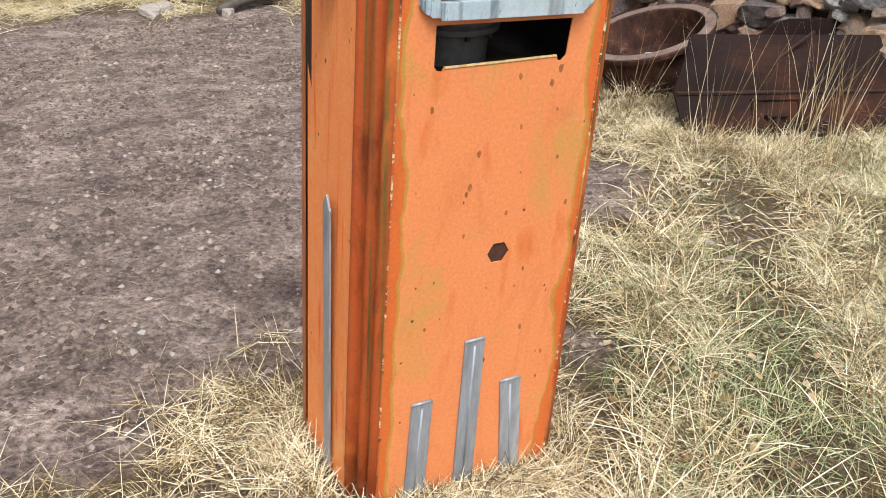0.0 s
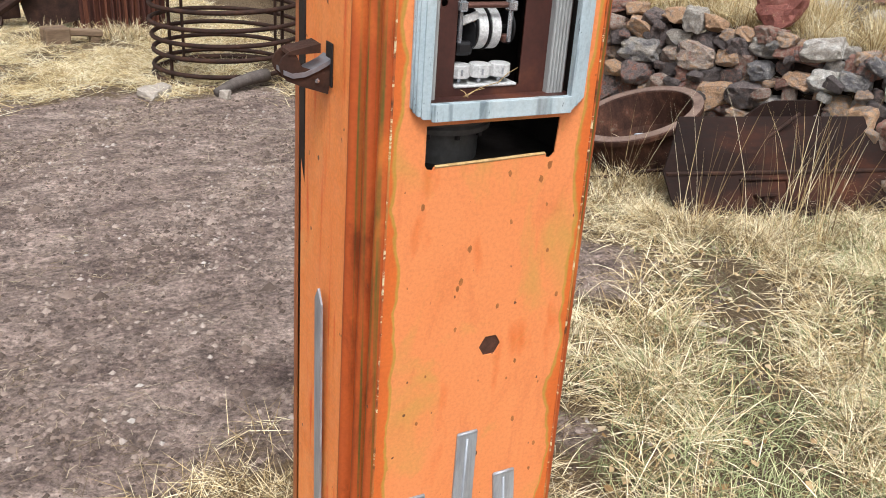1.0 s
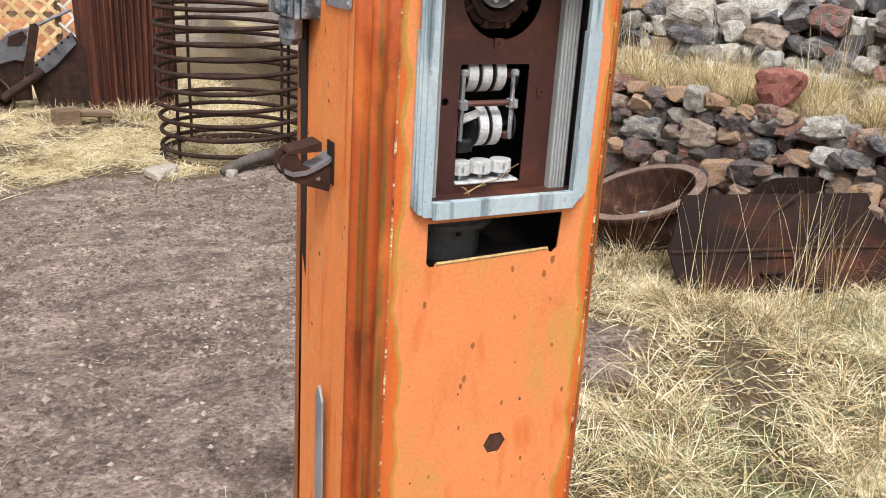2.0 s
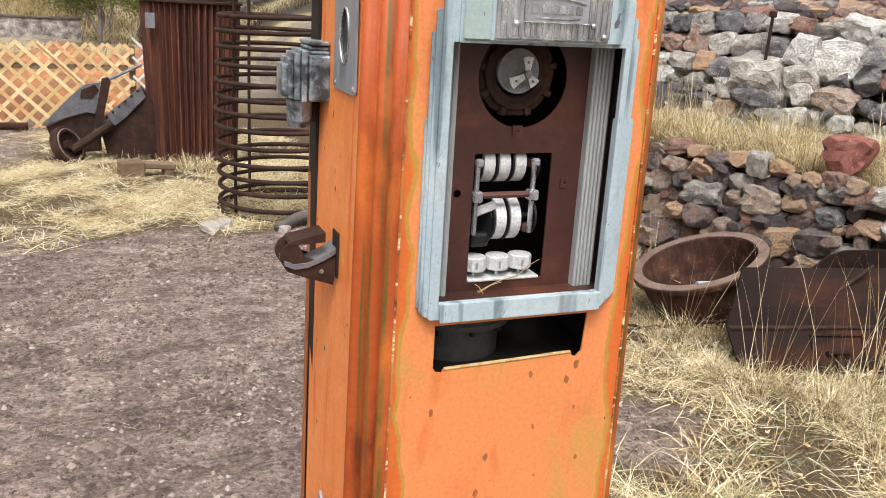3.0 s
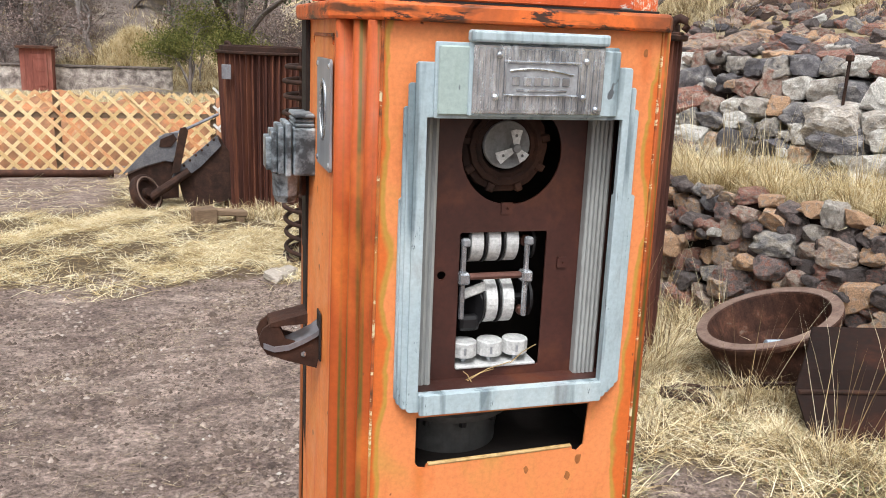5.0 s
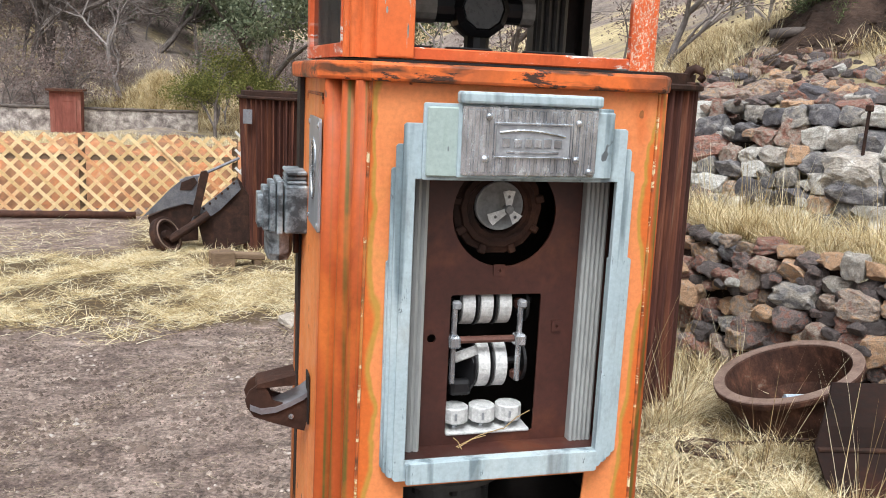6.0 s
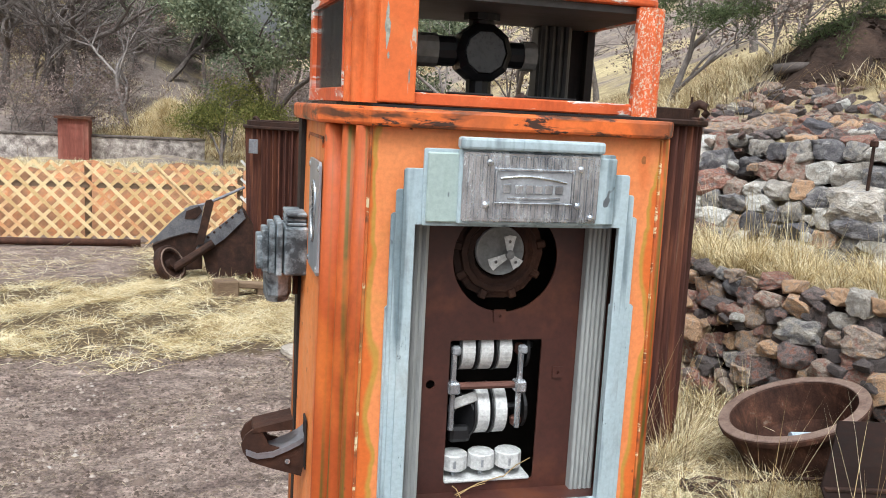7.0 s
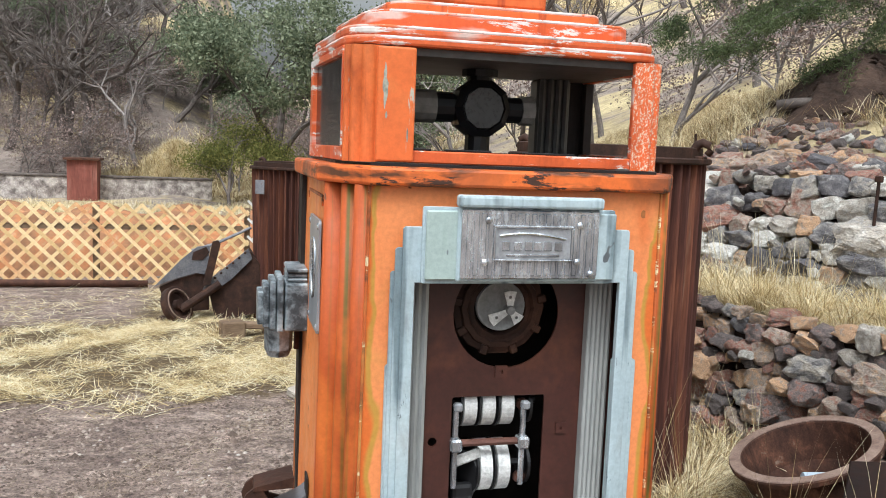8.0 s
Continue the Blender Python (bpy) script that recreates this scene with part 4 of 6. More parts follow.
bx = SX - 0.001
BOX = part("stepped_box", boxed(bx - 0.040, bx, 0.272, 0.372, 1.556, 1.640, 0.004, seg=2), CAST, PUMP, "grey cast stepped art deco box")
for d, y0, y1, z0, z1 in ((0.053, 0.275, 0.369, 1.5545, 1.648), (0.065, 0.281, 0.363, 1.558, 1.642), (0.076, 0.288, 0.356, 1.560, 1.633), (0.085, 0.295, 0.349, 1.564, 1.622)):
    part("box_step", boxed(bx - d, bx - d + 0.0108, y0, y1, z0, z1, 0.0022, seg=2), CAST, BOX)
for z0, z1, y0, y1 in ((1.641, 1.647, 0.276, 0.368), (1.648, 1.655, 0.280, 0.364), (1.657, 1.664, 0.274, 0.370)):
    part("box_rib", boxed(bx - 0.037, bx - 0.002, y0, y1, z0, z1, 0.002), CAST, BOX)
part("box_mount", boxed(bx + 0.0002, bx + 0.004, 0.262, 0.364, 1.535, 1.668, 0.001), RUST, BOX)
part("conduit_hub", lathe(bmesh.new(), [(0, 1.503), (0.018, 1.503), (0.022, 1.512), (0.024, 1.516), (0.025, 1.555), (0, 1.555)], 8, Matrix.Translation((bx - 0.047, 0.322, 0))), CAST, BOX, "grey eight-sided conduit hub")
part("conduit_pipe", tube(bmesh.new(), [(bx - 0.014, 0.340, 1.556), (bx - 0.014, 0.340, 1.510)], 0.005, 8), RUST, BOX)

hz = 1.280
HX = on_front(hz, -1) - 0.0525
CHEEK = [(0.0, -0.017), (0.007, -0.0505), (0.060, -0.033), (0.092, -0.020), (0.103, -0.003), (0.106, 0.010), (0.099, 0.026), (0.086, 0.0355), (0.074, 0.034), (0.068, 0.022), (0.060, 0.006), (0.030, -0.004), (0.0, 0.010)]


def cheek(y0, y1):
    bm = plate(CHEEK, [], y0, y1)
    bmesh.ops.transform(bm, matrix=Matrix.Translation((HX, 0, hz)) @ Matrix.Diagonal((-1, 1, 1, 1)), verts=bm.verts)
    return bm


HOOK = part("nozzle_hook", cheek(0.188, 0.194), RUST_DARK, PUMP, "dark rusty nozzle hook")
part("hook_cheek", cheek(0.236, 0.242), RUST_DARK, HOOK)
tongue = [(0.098, 0.002), (0.080, -0.006), (0.055, -0.004), (0.030, 0.006), (0.010, 0.016), (0.0, 0.024)]
bm = bmesh.new()
for (d0, z0), (d1, z1) in zip(tongue, tongue[1:]):
    bmesh.ops.convex_hull(bm, input=[bm.verts.new((HX - d, y, hz + z + dz)) for d, z in ((d0, z0), (d1, z1)) for y in (0.1835, 0.236) for dz in (0.0, -0.009)])
part("hook_tongue", bm, STEEL_GREY, HOOK, "worn grey hook tongue")
bm = bmesh.new()
bmesh.ops.convex_hull(bm, input=[bm.verts.new((HX - d, y, hz + z)) for d, z in ((0.088, 0.030), (0.086, 0.037), (0.023, 0.051), (0.023, 0.033)) for y in (0.186, 0.243)])
part("hook_bar", bm, RUST_DARK, HOOK)
# near-black plate drawn in place of the shaded slot
part("hook_slot", boxed(HX - 0.0035, HX - 0.0005, 0.176, 0.212, hz - 0.035, hz + 0.052, 0.001), INSIDE_SHADE, HOOK)
part("hook_rivet", lathe(bmesh.new(), [(0, 0.002), (0.0045, 0.0015), (0.005, 0)], 10, Matrix.Translation((HX - 0.030, 0.1855, hz - 0.022)) @ facing), ALU, HOOK)
for y0, y1, z0, z1 in ((0.10, 0.30, 1.797, 1.802), (0.297, 0.302, 1.785, 1.797), (0.10, 0.104, 1.785, 1.797)):
    part("panel_louvre", boxed(SX - 0.0022, SX + 0.001, y0, y1, z0, z1, 0.0008), ORANGE_RIM, PUMP)

# the lantern-like head with its windows and stepped roof
HZ0, HZ1 = 1.854, 2.012

y_f, y_s, y_e, y_b = 0.020, 0.046, 0.336, 0.352
FRONT_X, SIDE_X, REAR_X = {-1: -0.207, 1: 0.208}, {-1: -0.247, 1: 0.235}, {-1: -0.262, 1: 0.252}


def side_x(side, y):
    """The head's side walls spread a little towards the back."""
    return SIDE_X[side] + (REAR_X[side] - SIDE_X[side]) * (y - y_s) / (y_e - y_s)


def head_corner(side, rear, z):
    """Plan of one rounded, ribbed corner post of the head."""
    y0, y1 = (y_b, y_e) if rear else (y_f, y_s)
    xa, xb = FRONT_X[side], side_x(side, y1)
    pts = [(xa - side * (0.020 if side > 0 else 0.006), y0, z)]
    for i in range(19):
        t = i / 18
        a = radians(90 * t)
        bulge = 0.004 * abs(math.sin(3 * math.pi * t)) * (0 < i < 18)
        pts.append((xa + (xb - xa + side * bulge) * math.sin(a), y0 + (y1 - y0) * (1 - math.cos(a)) - (0 if rear else bulge), z))
    e = y1 + (-0.004 if rear else 0.010)
    pts.append((side_x(side, e), e, z))
    return pts


def head_loop(g, cut=0.0):
    """Closed plan of the head, set in by g."""
    out = []
    for side in (1, -1):
        xa, xb = FRONT_X[side] - side * (g * 0.8 + cut * 0.5), SIDE_X[side] - side * g
        half = [(xa, y_f + g)] + [(xa + (xb - xa) * math.sin(radians(a)), y_f + g + (y_s + cut - y_f) * (1 - math.cos(radians(a)))) for a in (22, 45, 67, 90)]
        half += [(REAR_X[side] - side * g, y_e - g), (REAR_X[side] - side * (g + 0.012), y_b - g - 0.005), (FRONT_X[side] - side * g, y_b - g)]
        out += half if side > 0 else half[::-1]
    return out


HEAD = part("head_sill", boxed(FRONT_X[-1] + 0.002, FRONT_X[1] - 0.002, y_f + 0.0035, y_f + 0.018, HZ0 + 0.001, HZ0 + 0.019, 0.002), RED_WORN, PUMP, "red sill of the head window, worn to grey")


def side_bar(side, y0, y1, z0, z1, out=0.0035, deep=0.012):
    loop = [(side_x(side, y0) + side * out, y0), (side_x(side, y1) + side * out, y1), (side_x(side, y1) - side * deep, y1), (side_x(side, y0) - side * deep, y0)]
    return prism(bmesh.new(), loop, z0, z1, 0.001)


for side in (-1, 1):
    part("head_sill", side_bar(side, y_s + 0.004, y_b - 0.004, HZ0 + 0.0012, HZ0 + 0.021), RED_WORN, PUMP)
    part("head_header", side_bar(side, y_s + 0.004, y_b - 0.004, HZ1 - 0.006, HZ1 + 0.0048), RED_WORN, PUMP)
    part("head_side_frame", side_bar(side, y_s + 0.002, y_s + 0.010, HZ0 + 0.0212, HZ1 - 0.0062), RED_WORN, PUMP)
    # right rear frame is coloured near-black to look shaded; its left twin stays red
    part("head_side_frame", side_bar(side, y_e - 0.012, y_b - 0.005, HZ0 + 0.0212, HZ1 - 0.0062), RED_WORN if side < 0 else INSIDE_SHADE, PUMP)
# rear sill coloured near-black as inner shade
part("head_sill", boxed(FRONT_X[-1], FRONT_X[1], y_b - 0.016, y_b - 0.004, HZ0 + 0.001, HZ0 + 0.018, 0.002), INSIDE_SHADE, PUMP)
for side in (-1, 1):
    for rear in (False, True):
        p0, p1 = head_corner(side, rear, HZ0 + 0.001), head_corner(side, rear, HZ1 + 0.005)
        # rear posts: shade inside the head given as near-black colour
        part("corner_post", sheet(p0, p1, 0.003), INSIDE_SHADE if rear else RED_CROWN if side < 0 else RED_SPECK, PUMP, "rear corner post, near-black for the shaded head inside" if rear else "red-orange corner post with flaking paint")
part("head_front_flap", boxed(FRONT_X[-1] + 0.001, -0.151, 0.0125, 0.0185, HZ0 + 0.002, HZ1 + 0.004, 0.003, seg=2), RED_CROWN, PUMP, "red-orange flap beside the window")
FLAKE = surface("bare_primer_flake", [(0.35, (0.20, 0.21, 0.19)), (0.6, (0.40, 0.40, 0.34))], 60, 200, 0.7, 0, 0.2, 0.001)
random.seed(5)
for fx, fz0, fz1, fw in ((FRONT_X[-1] + 0.012, HZ0 + 0.075, HZ1 - 0.018, 0.0042), (FRONT_X[-1] + 0.015, HZ0 + 0.062, HZ0 + 0.072, 0.0018), (FRONT_X[-1] + 0.046, HZ0 + 0.03, HZ0 + 0.05, 0.0015)):
    zs = [fz0 + (fz1 - fz0) * k / 9 for k in range(10)]
    loop_ = [(fx + fw * math.sin(math.pi * k / 9) * random.uniform(0.4, 1.2), z) for k, z in enumerate(zs)] + [(fx - 0.0006 - fw * math.sin(math.pi * k / 9) * random.uniform(0.3, 1.1), zs[k]) for k in range(9, -1, -1)]
    part("paint_flake", plate(loop_, [], 0.0119, 0.0126), FLAKE, PUMP, "grey-green patch where paint has flaked")
part("head_post_face", boxed(0.187, 0.192, y_f + 0.001, y_f + 0.010, HZ0 + 0.019, HZ1 + 0.004, 0.001), RED_WORN, PUMP)
random.seed(8)
for x0, x1, y0 in ((-0.10, -0.03, 0.030), (0.02, 0.10, 0.028), (-0.15, -0.12, 0.034)):
    part("gasket_scrap", boxed(x0, x1, y0, y0 + 0.012, HZ0 + 0.0192, HZ0 + 0.0225, 0.001), BLACK, PUMP)
GLASS, gnt, gbs = tree_of("dark_dusty_glass")
gbs.inputs["Base Color"].default_value = (0.012, 0.013, 0.014, 1)
gbs.inputs["Roughness"].default_value = 0.13
gco = coords(gnt)
gbs.inputs["Specular IOR Level"].default_value = 0.22
gnt.links.new(ramp(gnt, noise_node(gnt, gco, 40, 4, 0.6, (1, 1, 0.1)), [(0.35, (0.010, 0.011, 0.012)), (0.75, (0.05, 0.05, 0.05))]), gbs.inputs["Base Color"])
part("side_pane", side_bar(-1, y_s + 0.008, y_e, HZ0 + 0.020, HZ1 - 0.005, -0.004, 0.007), GLASS, PUMP, "dark dusty glass side pane")
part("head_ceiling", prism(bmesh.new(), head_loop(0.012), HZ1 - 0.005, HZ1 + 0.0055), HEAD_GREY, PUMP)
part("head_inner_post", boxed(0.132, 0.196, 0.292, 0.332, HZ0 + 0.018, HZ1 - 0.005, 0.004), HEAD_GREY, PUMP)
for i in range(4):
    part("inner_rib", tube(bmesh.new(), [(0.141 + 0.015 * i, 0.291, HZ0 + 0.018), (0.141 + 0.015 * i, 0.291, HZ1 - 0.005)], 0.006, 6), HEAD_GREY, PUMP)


for g, z0, z1, mat_, bev in ((-0.003, HZ1 + 0.0060, HZ1 + 0.019, RED_WORN, 0.004), (0.001, HZ1 + 0.0190, HZ1 + 0.034, RED_WORN, 0.005), (0.032, HZ1 + 0.034, HZ1 + 0.061, RED_WORN, 0.005), (0.066, HZ1 + 0.061, HZ1 + 0.080, RED_CROWN, 0.005)):
    tier = part("roof_tier", prism(bmesh.new(), head_loop(g, 0.035), z0, z1, bev), mat_, PUMP, "stepped red-orange roof tier with worn white edges")
    edge = [(x, y, z1 - 0.0026) for x, y in head_loop(g + 0.0028, 0.035)]
    part("worn_edge", tube(bmesh.new(), edge, 0.0034, 6, closed=True), CHALK, tier, "paint worn to chalky white along the edge", smooth=True)
FIN = part("globe_base", boxed(-0.125, 0.070, 0.10, 0.26, HZ1 + 0.080, HZ1 + 0.150, 0.006, seg=2), RED_CROWN, PUMP, "orange globe base with a dark slot")
# black bar on the face stands in for the slot's shaded depth
part("base_slot_shade", boxed(0.018, 0.034, 0.0985, 0.1015, HZ1 + 0.098, HZ1 + 0.150), BLACK, FIN)
# sight fitting inside the head
MX, MY, MZ = -0.008, 0.185, 1.944
SIGHT = part("sight_body", lathe(bmesh.new(), [(0, -0.034), (0.036, -0.034), (0.047, -0.024), (0.049, 0.0), (0.047, 0.024), (0.036, 0.034), (0.034, 0.030), (0, 0.030)], 10, Matrix.Translation((MX, MY, MZ)) @ facing), BLACK, PUMP, "black iron sight fitting")
part("sight_pane", lathe(bmesh.new(), [(0, 0.0305), (0.033, 0.0305), (0.033, 0.0335), (0, 0.0335)], 10, Matrix.Translation((MX, MY, MZ)) @ facing), SIGHT_GREY, SIGHT, "dusty grey sight pane")
part("sight_neck", tube(bmesh.new(), [(MX, MY, HZ0), (MX, MY, HZ1)], 0.021, 12), BLACK, SIGHT)
part("neck_flange", tube(bmesh.new(), [(MX, MY, 1.995), (MX, MY, HZ1 - 0.006)], 0.030, 12), BLACK, SIGHT)
part("sight_elbow", tube(bmesh.new(), [(MX - 0.045, MY, MZ), (MX - 0.078, MY, MZ)], 0.024, 12), BLACK, SIGHT)
part("grey_pipe", tube(bmesh.new(), [(MX - 0.075, MY, MZ), (-0.20, MY, MZ)], 0.027, 14), PIPE_GREY, SIGHT, "grey pipe stub")
part("grey_coupling", tube(bmesh.new(), [(MX + 0.045, MY, MZ), (MX + 0.072, MY, MZ)], 0.021, 12), BLACK, SIGHT)
part("white_coupling", tube(bmesh.new(), [(MX + 0.070, MY, MZ), (MX + 0.092, MY, MZ)], 0.024, 12), PIPE_GREY, SIGHT)


# ---- dry-stone walls on the slope ----
ALONG = Vector((0.29, -0.957, 0)).normalized()
INTO = Vector((0.957, 0.29, 0)).normalized()
FOOT = Vector((3.45, 3.75, 0))


def stone_mesh(seed):
    rnd = random.Random(seed)
    bm = bmesh.new()
    bmesh.ops.create_icosphere(bm, subdivisions=3, radius=1.0)
    planes = []
    for ax in ((1, 0, 0), (-1, 0, 0), (0, 1, 0), (0, -1, 0), (0, 0, 1), (0, 0, -1)):
        n = (Vector(ax) + Vector((rnd.gauss(0, 0.22), rnd.gauss(0, 0.22), rnd.gauss(0, 0.22)))).normalized()
        planes.append((n, rnd.uniform(0.50, 0.66)))
    for _ in range(5):
        n = Vector((rnd.gauss(0, 1), rnd.gauss(0, 1), rnd.gauss(0, 1))).normalized()
        planes.append((n, rnd.uniform(0.58, 0.80)))
    for v in bm.verts:
        p = v.co.copy()
        k = min([1.0] + [d / p.dot(n) for n, d in planes if p.dot(n) > d])
        p *= k
        p *= 1 + 0.12 * noise.noise(v.co * 2.2 + Vector((seed * 3.1, 0, 0))) + 0.09 * noise.noise(v.co * 5.0 + Vector((0, seed * 1.7, 0))) + 0.05 * noise.noise(v.co * 11.0)
        v.co = p
    for ax in range(3):
        lo, hi = min(v.co[ax] for v in bm.verts), max(v.co[ax] for v in bm.verts)
        for v in bm.verts:
            v.co[ax] = (v.co[ax] - (lo + hi) / 2) / (hi - lo)
    me = bpy.data.meshes.new("stone")
    bm.to_mesh(me)
    bm.free()
    return me


def stones_for(material, first, count):
    out = []
    for i in range(count):
        me = stone_mesh(first + i)
        me.materials.append(material)
        out.append(me)
    return out


def lay(meshes, parent, place, w, d, h, rnd, tilt=10):
    ob = new("stone", rnd.choice(meshes))
    ob.parent = parent
    yaw = math.degrees(math.atan2(ALONG.y, ALONG.x)) + rnd.uniform(-8, 8) + rnd.choice((0, 180))
    ob.matrix_basis = pose(*place, rnd.uniform(-tilt, tilt), rnd.uniform(-tilt, tilt), yaw) @ Matrix.Diagonal((w, d, h, 1))
    return ob


def coursed_wall(name, label, meshes, u0, u1, s0, s1, base, top, hmin, hmax, seed, long=(1.1, 2.0)):
    rnd = random.Random(seed)
    wall = tagged(new(name), label, "stone wall", kind="structure")
    z = 0.0
    while z < 0.97:
        hh = rnd.uniform(hmin, hmax)
        u = u0 + rnd.uniform(-0.1, 0)
        while u < u1:
            h = hh * rnd.uniform(0.7, 1.25) * (1.35 if rnd.random() < 0.12 else 1.0)
            w = h * rnd.uniform(*long)
            p = FOOT + ALONG * (u + w / 2) + INTO * (s0 + (s1 - s0) * z + rnd.uniform(-0.04, 0.04))
            zb, zt = base(p), top(p)
            zz = zb + (zt - zb) * z + hh * 0.45 + rnd.uniform(-0.035, 0.035)
            lay(meshes, wall, (p.x, p.y, zz), w * 1.14, max(w, h) * 1.0, h * 1.2, rnd, 13)
            if rnd.random() < 0.30:
                f = rnd.uniform(0.05, 0.09)
                lay(meshes, wall, (p.x - INTO.x * 0.09 + ALONG.x * w / 2, p.y - INTO.y * 0.09 + ALONG.y * w / 2, zz + rnd.uniform(-0.5, 0.5) * hh), f * 1.6, f, f, rnd, 35)
            u += w * 0.98
        z += hh / 1.0 / max(top(FOOT) - base(FOOT), 0.3)
    return wall


def yard_z(p):
    return -0.048 * p.y


RED_SET, GREY_SET = stones_for(STONE_RED, 100, 12), stones_for(STONE_GREY, 200, 12)
coursed_wall("wall_lower", "low dry-stone wall of red-brown and grey stones", RED_SET + GREY_SET[:2], -2.0, 3.9, -0.10, 0.05, lambda p: yard_z(p) - 0.05, lambda p: 0.78, 0.085, 0.155, 11, (0.95, 1.85))
coursed_wall("wall_upper", "upper dry-stone wall of grey and white stones", GREY_SET + RED_SET[:2], -2.6, 4.4, 0.84, 1.30, lambda p: 0.80, lambda p: 1.76, 0.105, 0.205, 12, (1.0, 1.9))
rnd = random.Random(77)
RUBBLE = tagged(new("rubble_slope"), "loose reddish rubble above the upper wall", "rubble", kind="structure")
for i in range(620):
    u, s = rnd.uniform(-2.6, 2.6), 1.35 + 1.05 * rnd.random() ** 0.85
    p = FOOT + ALONG * u + INTO * s
    w = rnd.uniform(0.06, 0.18) * (1.15 if s < 1.7 else 0.85)
    lay(RED_SET + GREY_SET[:1], RUBBLE, (p.x, p.y, float(height(p.x, p.y)) + w * 0.10), w * 1.5, w * 1.2, w * 0.8, rnd, 25)
lay(stones_for(RED_BOULDER, 104, 1), thing("loose_stone", (0, 0, 0), "large red stone lying on the lower wall", "stone"), (3.90, 2.88, 0.92), 0.33, 0.28, 0.27, rnd, 20)
# earth core kept dark, its colour adding shade in the gaps between stones
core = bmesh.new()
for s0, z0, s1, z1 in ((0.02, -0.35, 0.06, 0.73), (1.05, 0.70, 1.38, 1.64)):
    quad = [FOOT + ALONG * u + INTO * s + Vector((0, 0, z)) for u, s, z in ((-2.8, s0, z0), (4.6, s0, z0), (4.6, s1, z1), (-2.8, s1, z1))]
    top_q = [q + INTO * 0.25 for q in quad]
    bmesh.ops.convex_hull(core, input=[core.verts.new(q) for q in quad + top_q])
tagged(part("wall_core", core, EARTH_DARK), "earth core behind the stone walls, darkened as gap shade", "earth", kind="structure")


# ---- corrugated transformer tanks ----
def corrugated_tank(loc, r_top, r_bot, h, fins, turn, label):
    t = thing("corrugated_tank", loc, label, "tank", "corrugated tanks", turn)
    bm = bmesh.new()
    n = fins * 6
    rows = [0, 0.5, 1]
    g = []
    for k in rows:
        r = r_bot + (r_top - r_bot) * k
        ring_v = []
        for i in range(n):
            ph = i % 6
            dr = (-0.045, -0.012, 0.030, 0.034, -0.008, -0.045)[ph]
            a = 2 * math.pi * i / n
            ring_v.append(bm.verts.new(((r - 0.03 + dr) * math.cos(a), (r - 0.03 + dr) * 0.9 * math.sin(a), h * k)))
        g.append(ring_v)
    for a, b in zip(g, g[1:]):
        for i in range(n):
            bm.faces.new((a[i], a[(i + 1) % n], b[(i + 1) % n], b[i]))
    part("tank_wall", bm, RUST_STREAK, t, "dark rust-streaked corrugated wall")
    sq = Matrix.Diagonal((1, 0.9, 1, 1))
    rim = part("tank_rim", lathe(bmesh.new(), [(r_top - 0.06, h - 0.01), (r_top + 0.025, h - 0.01), (r_top + 0.035, h), (r_top + 0.035, h + 0.02), (r_top + 0.02, h + 0.028), (r_top - 0.02, h + 0.028), (r_top - 0.02, h + 0.085), (r_top - 0.04, h + 0.09), (r_top - 0.06, h + 0.08), (r_top - 0.06, h - 0.01)], 48, sq), RUST_DARK, t, "heavy dark rim")
    part("tank_bottom", lathe(bmesh.new(), [(0, 0.0), (r_bot + 0.01, 0.0), (r_bot + 0.01, 0.04), (0, 0.04)], 40, sq), RUST_DARK, t)
    for a in (radians(-12), radians(168)):
        m = Matrix.Rotation(a, 4, "Z") @ Matrix.Translation((r_top - 0.01, 0, h + 0.02))
        hook = [m @ Vector(q) for q in ((-0.05, 0, 0.0), (-0.04, 0, 0.05), (-0.02, 0, 0.085), (0.01, 0, 0.10), (0.045, 0, 0.085), (0.055, 0, 0.05), (0.04, 0, 0.03))]
        part("lifting_hook", tube(bmesh.new(), hook, 0.030, 8, taper=0.022), RUST_DARK, rim, smooth=True)
        part("hook_foot", boxed(-0.10, 0.03, -0.05, 0.05, -0.005, 0.022, 0.008, m=m), RUST_DARK, rim)
    return t


corrugated_tank((1.89, 3.78, -0.25), 0.585, 0.60, 2.09, 48, -36, "tall rusty corrugated steel tank with a lifting hook")
TANK = corrugated_tank((0.555, 10.45, -0.56), 0.62, 0.56, 2.06, 46, -30, "rusty corrugated steel tank beside the coil")
m = Matrix.Rotation(radians(30), 4, "Z")
part("tank_label", boxed(-0.40, -0.28, -0.545, -0.53, 1.74, 1.92, 0.004, m=Matrix.Rotation(radians(8), 4, "Z")), STEEL_GREY, TANK, "small grey plate")

# ---- the pipe coil ----
COIL = thing("pipe_coil", (1.135, 6.96, -0.352), "tall coil of dark rusty pipe standing upright", "pipe coil")
turns, rise = 13, 0.144
pts = []
for i in range(turns * 40):
    a = 2 * math.pi * i / 40
    k = i / (turns * 40)
    r = 0.700 + 0.034 * math.sin(math.pi * (1 - k)) + 0.008 * math.sin(a * 0.37)
    pts.append((r * math.cos(a), r * math.sin(a), 0.05 + rise * a / (2 * math.pi) + 0.02 * math.sin(a + 0.6) + 0.012 * math.sin(a * 0.21)))
part("coiled_pipe", tube(bmesh.new(), pts, 0.0215, 8), RUST_DARK, COIL, smooth=True)
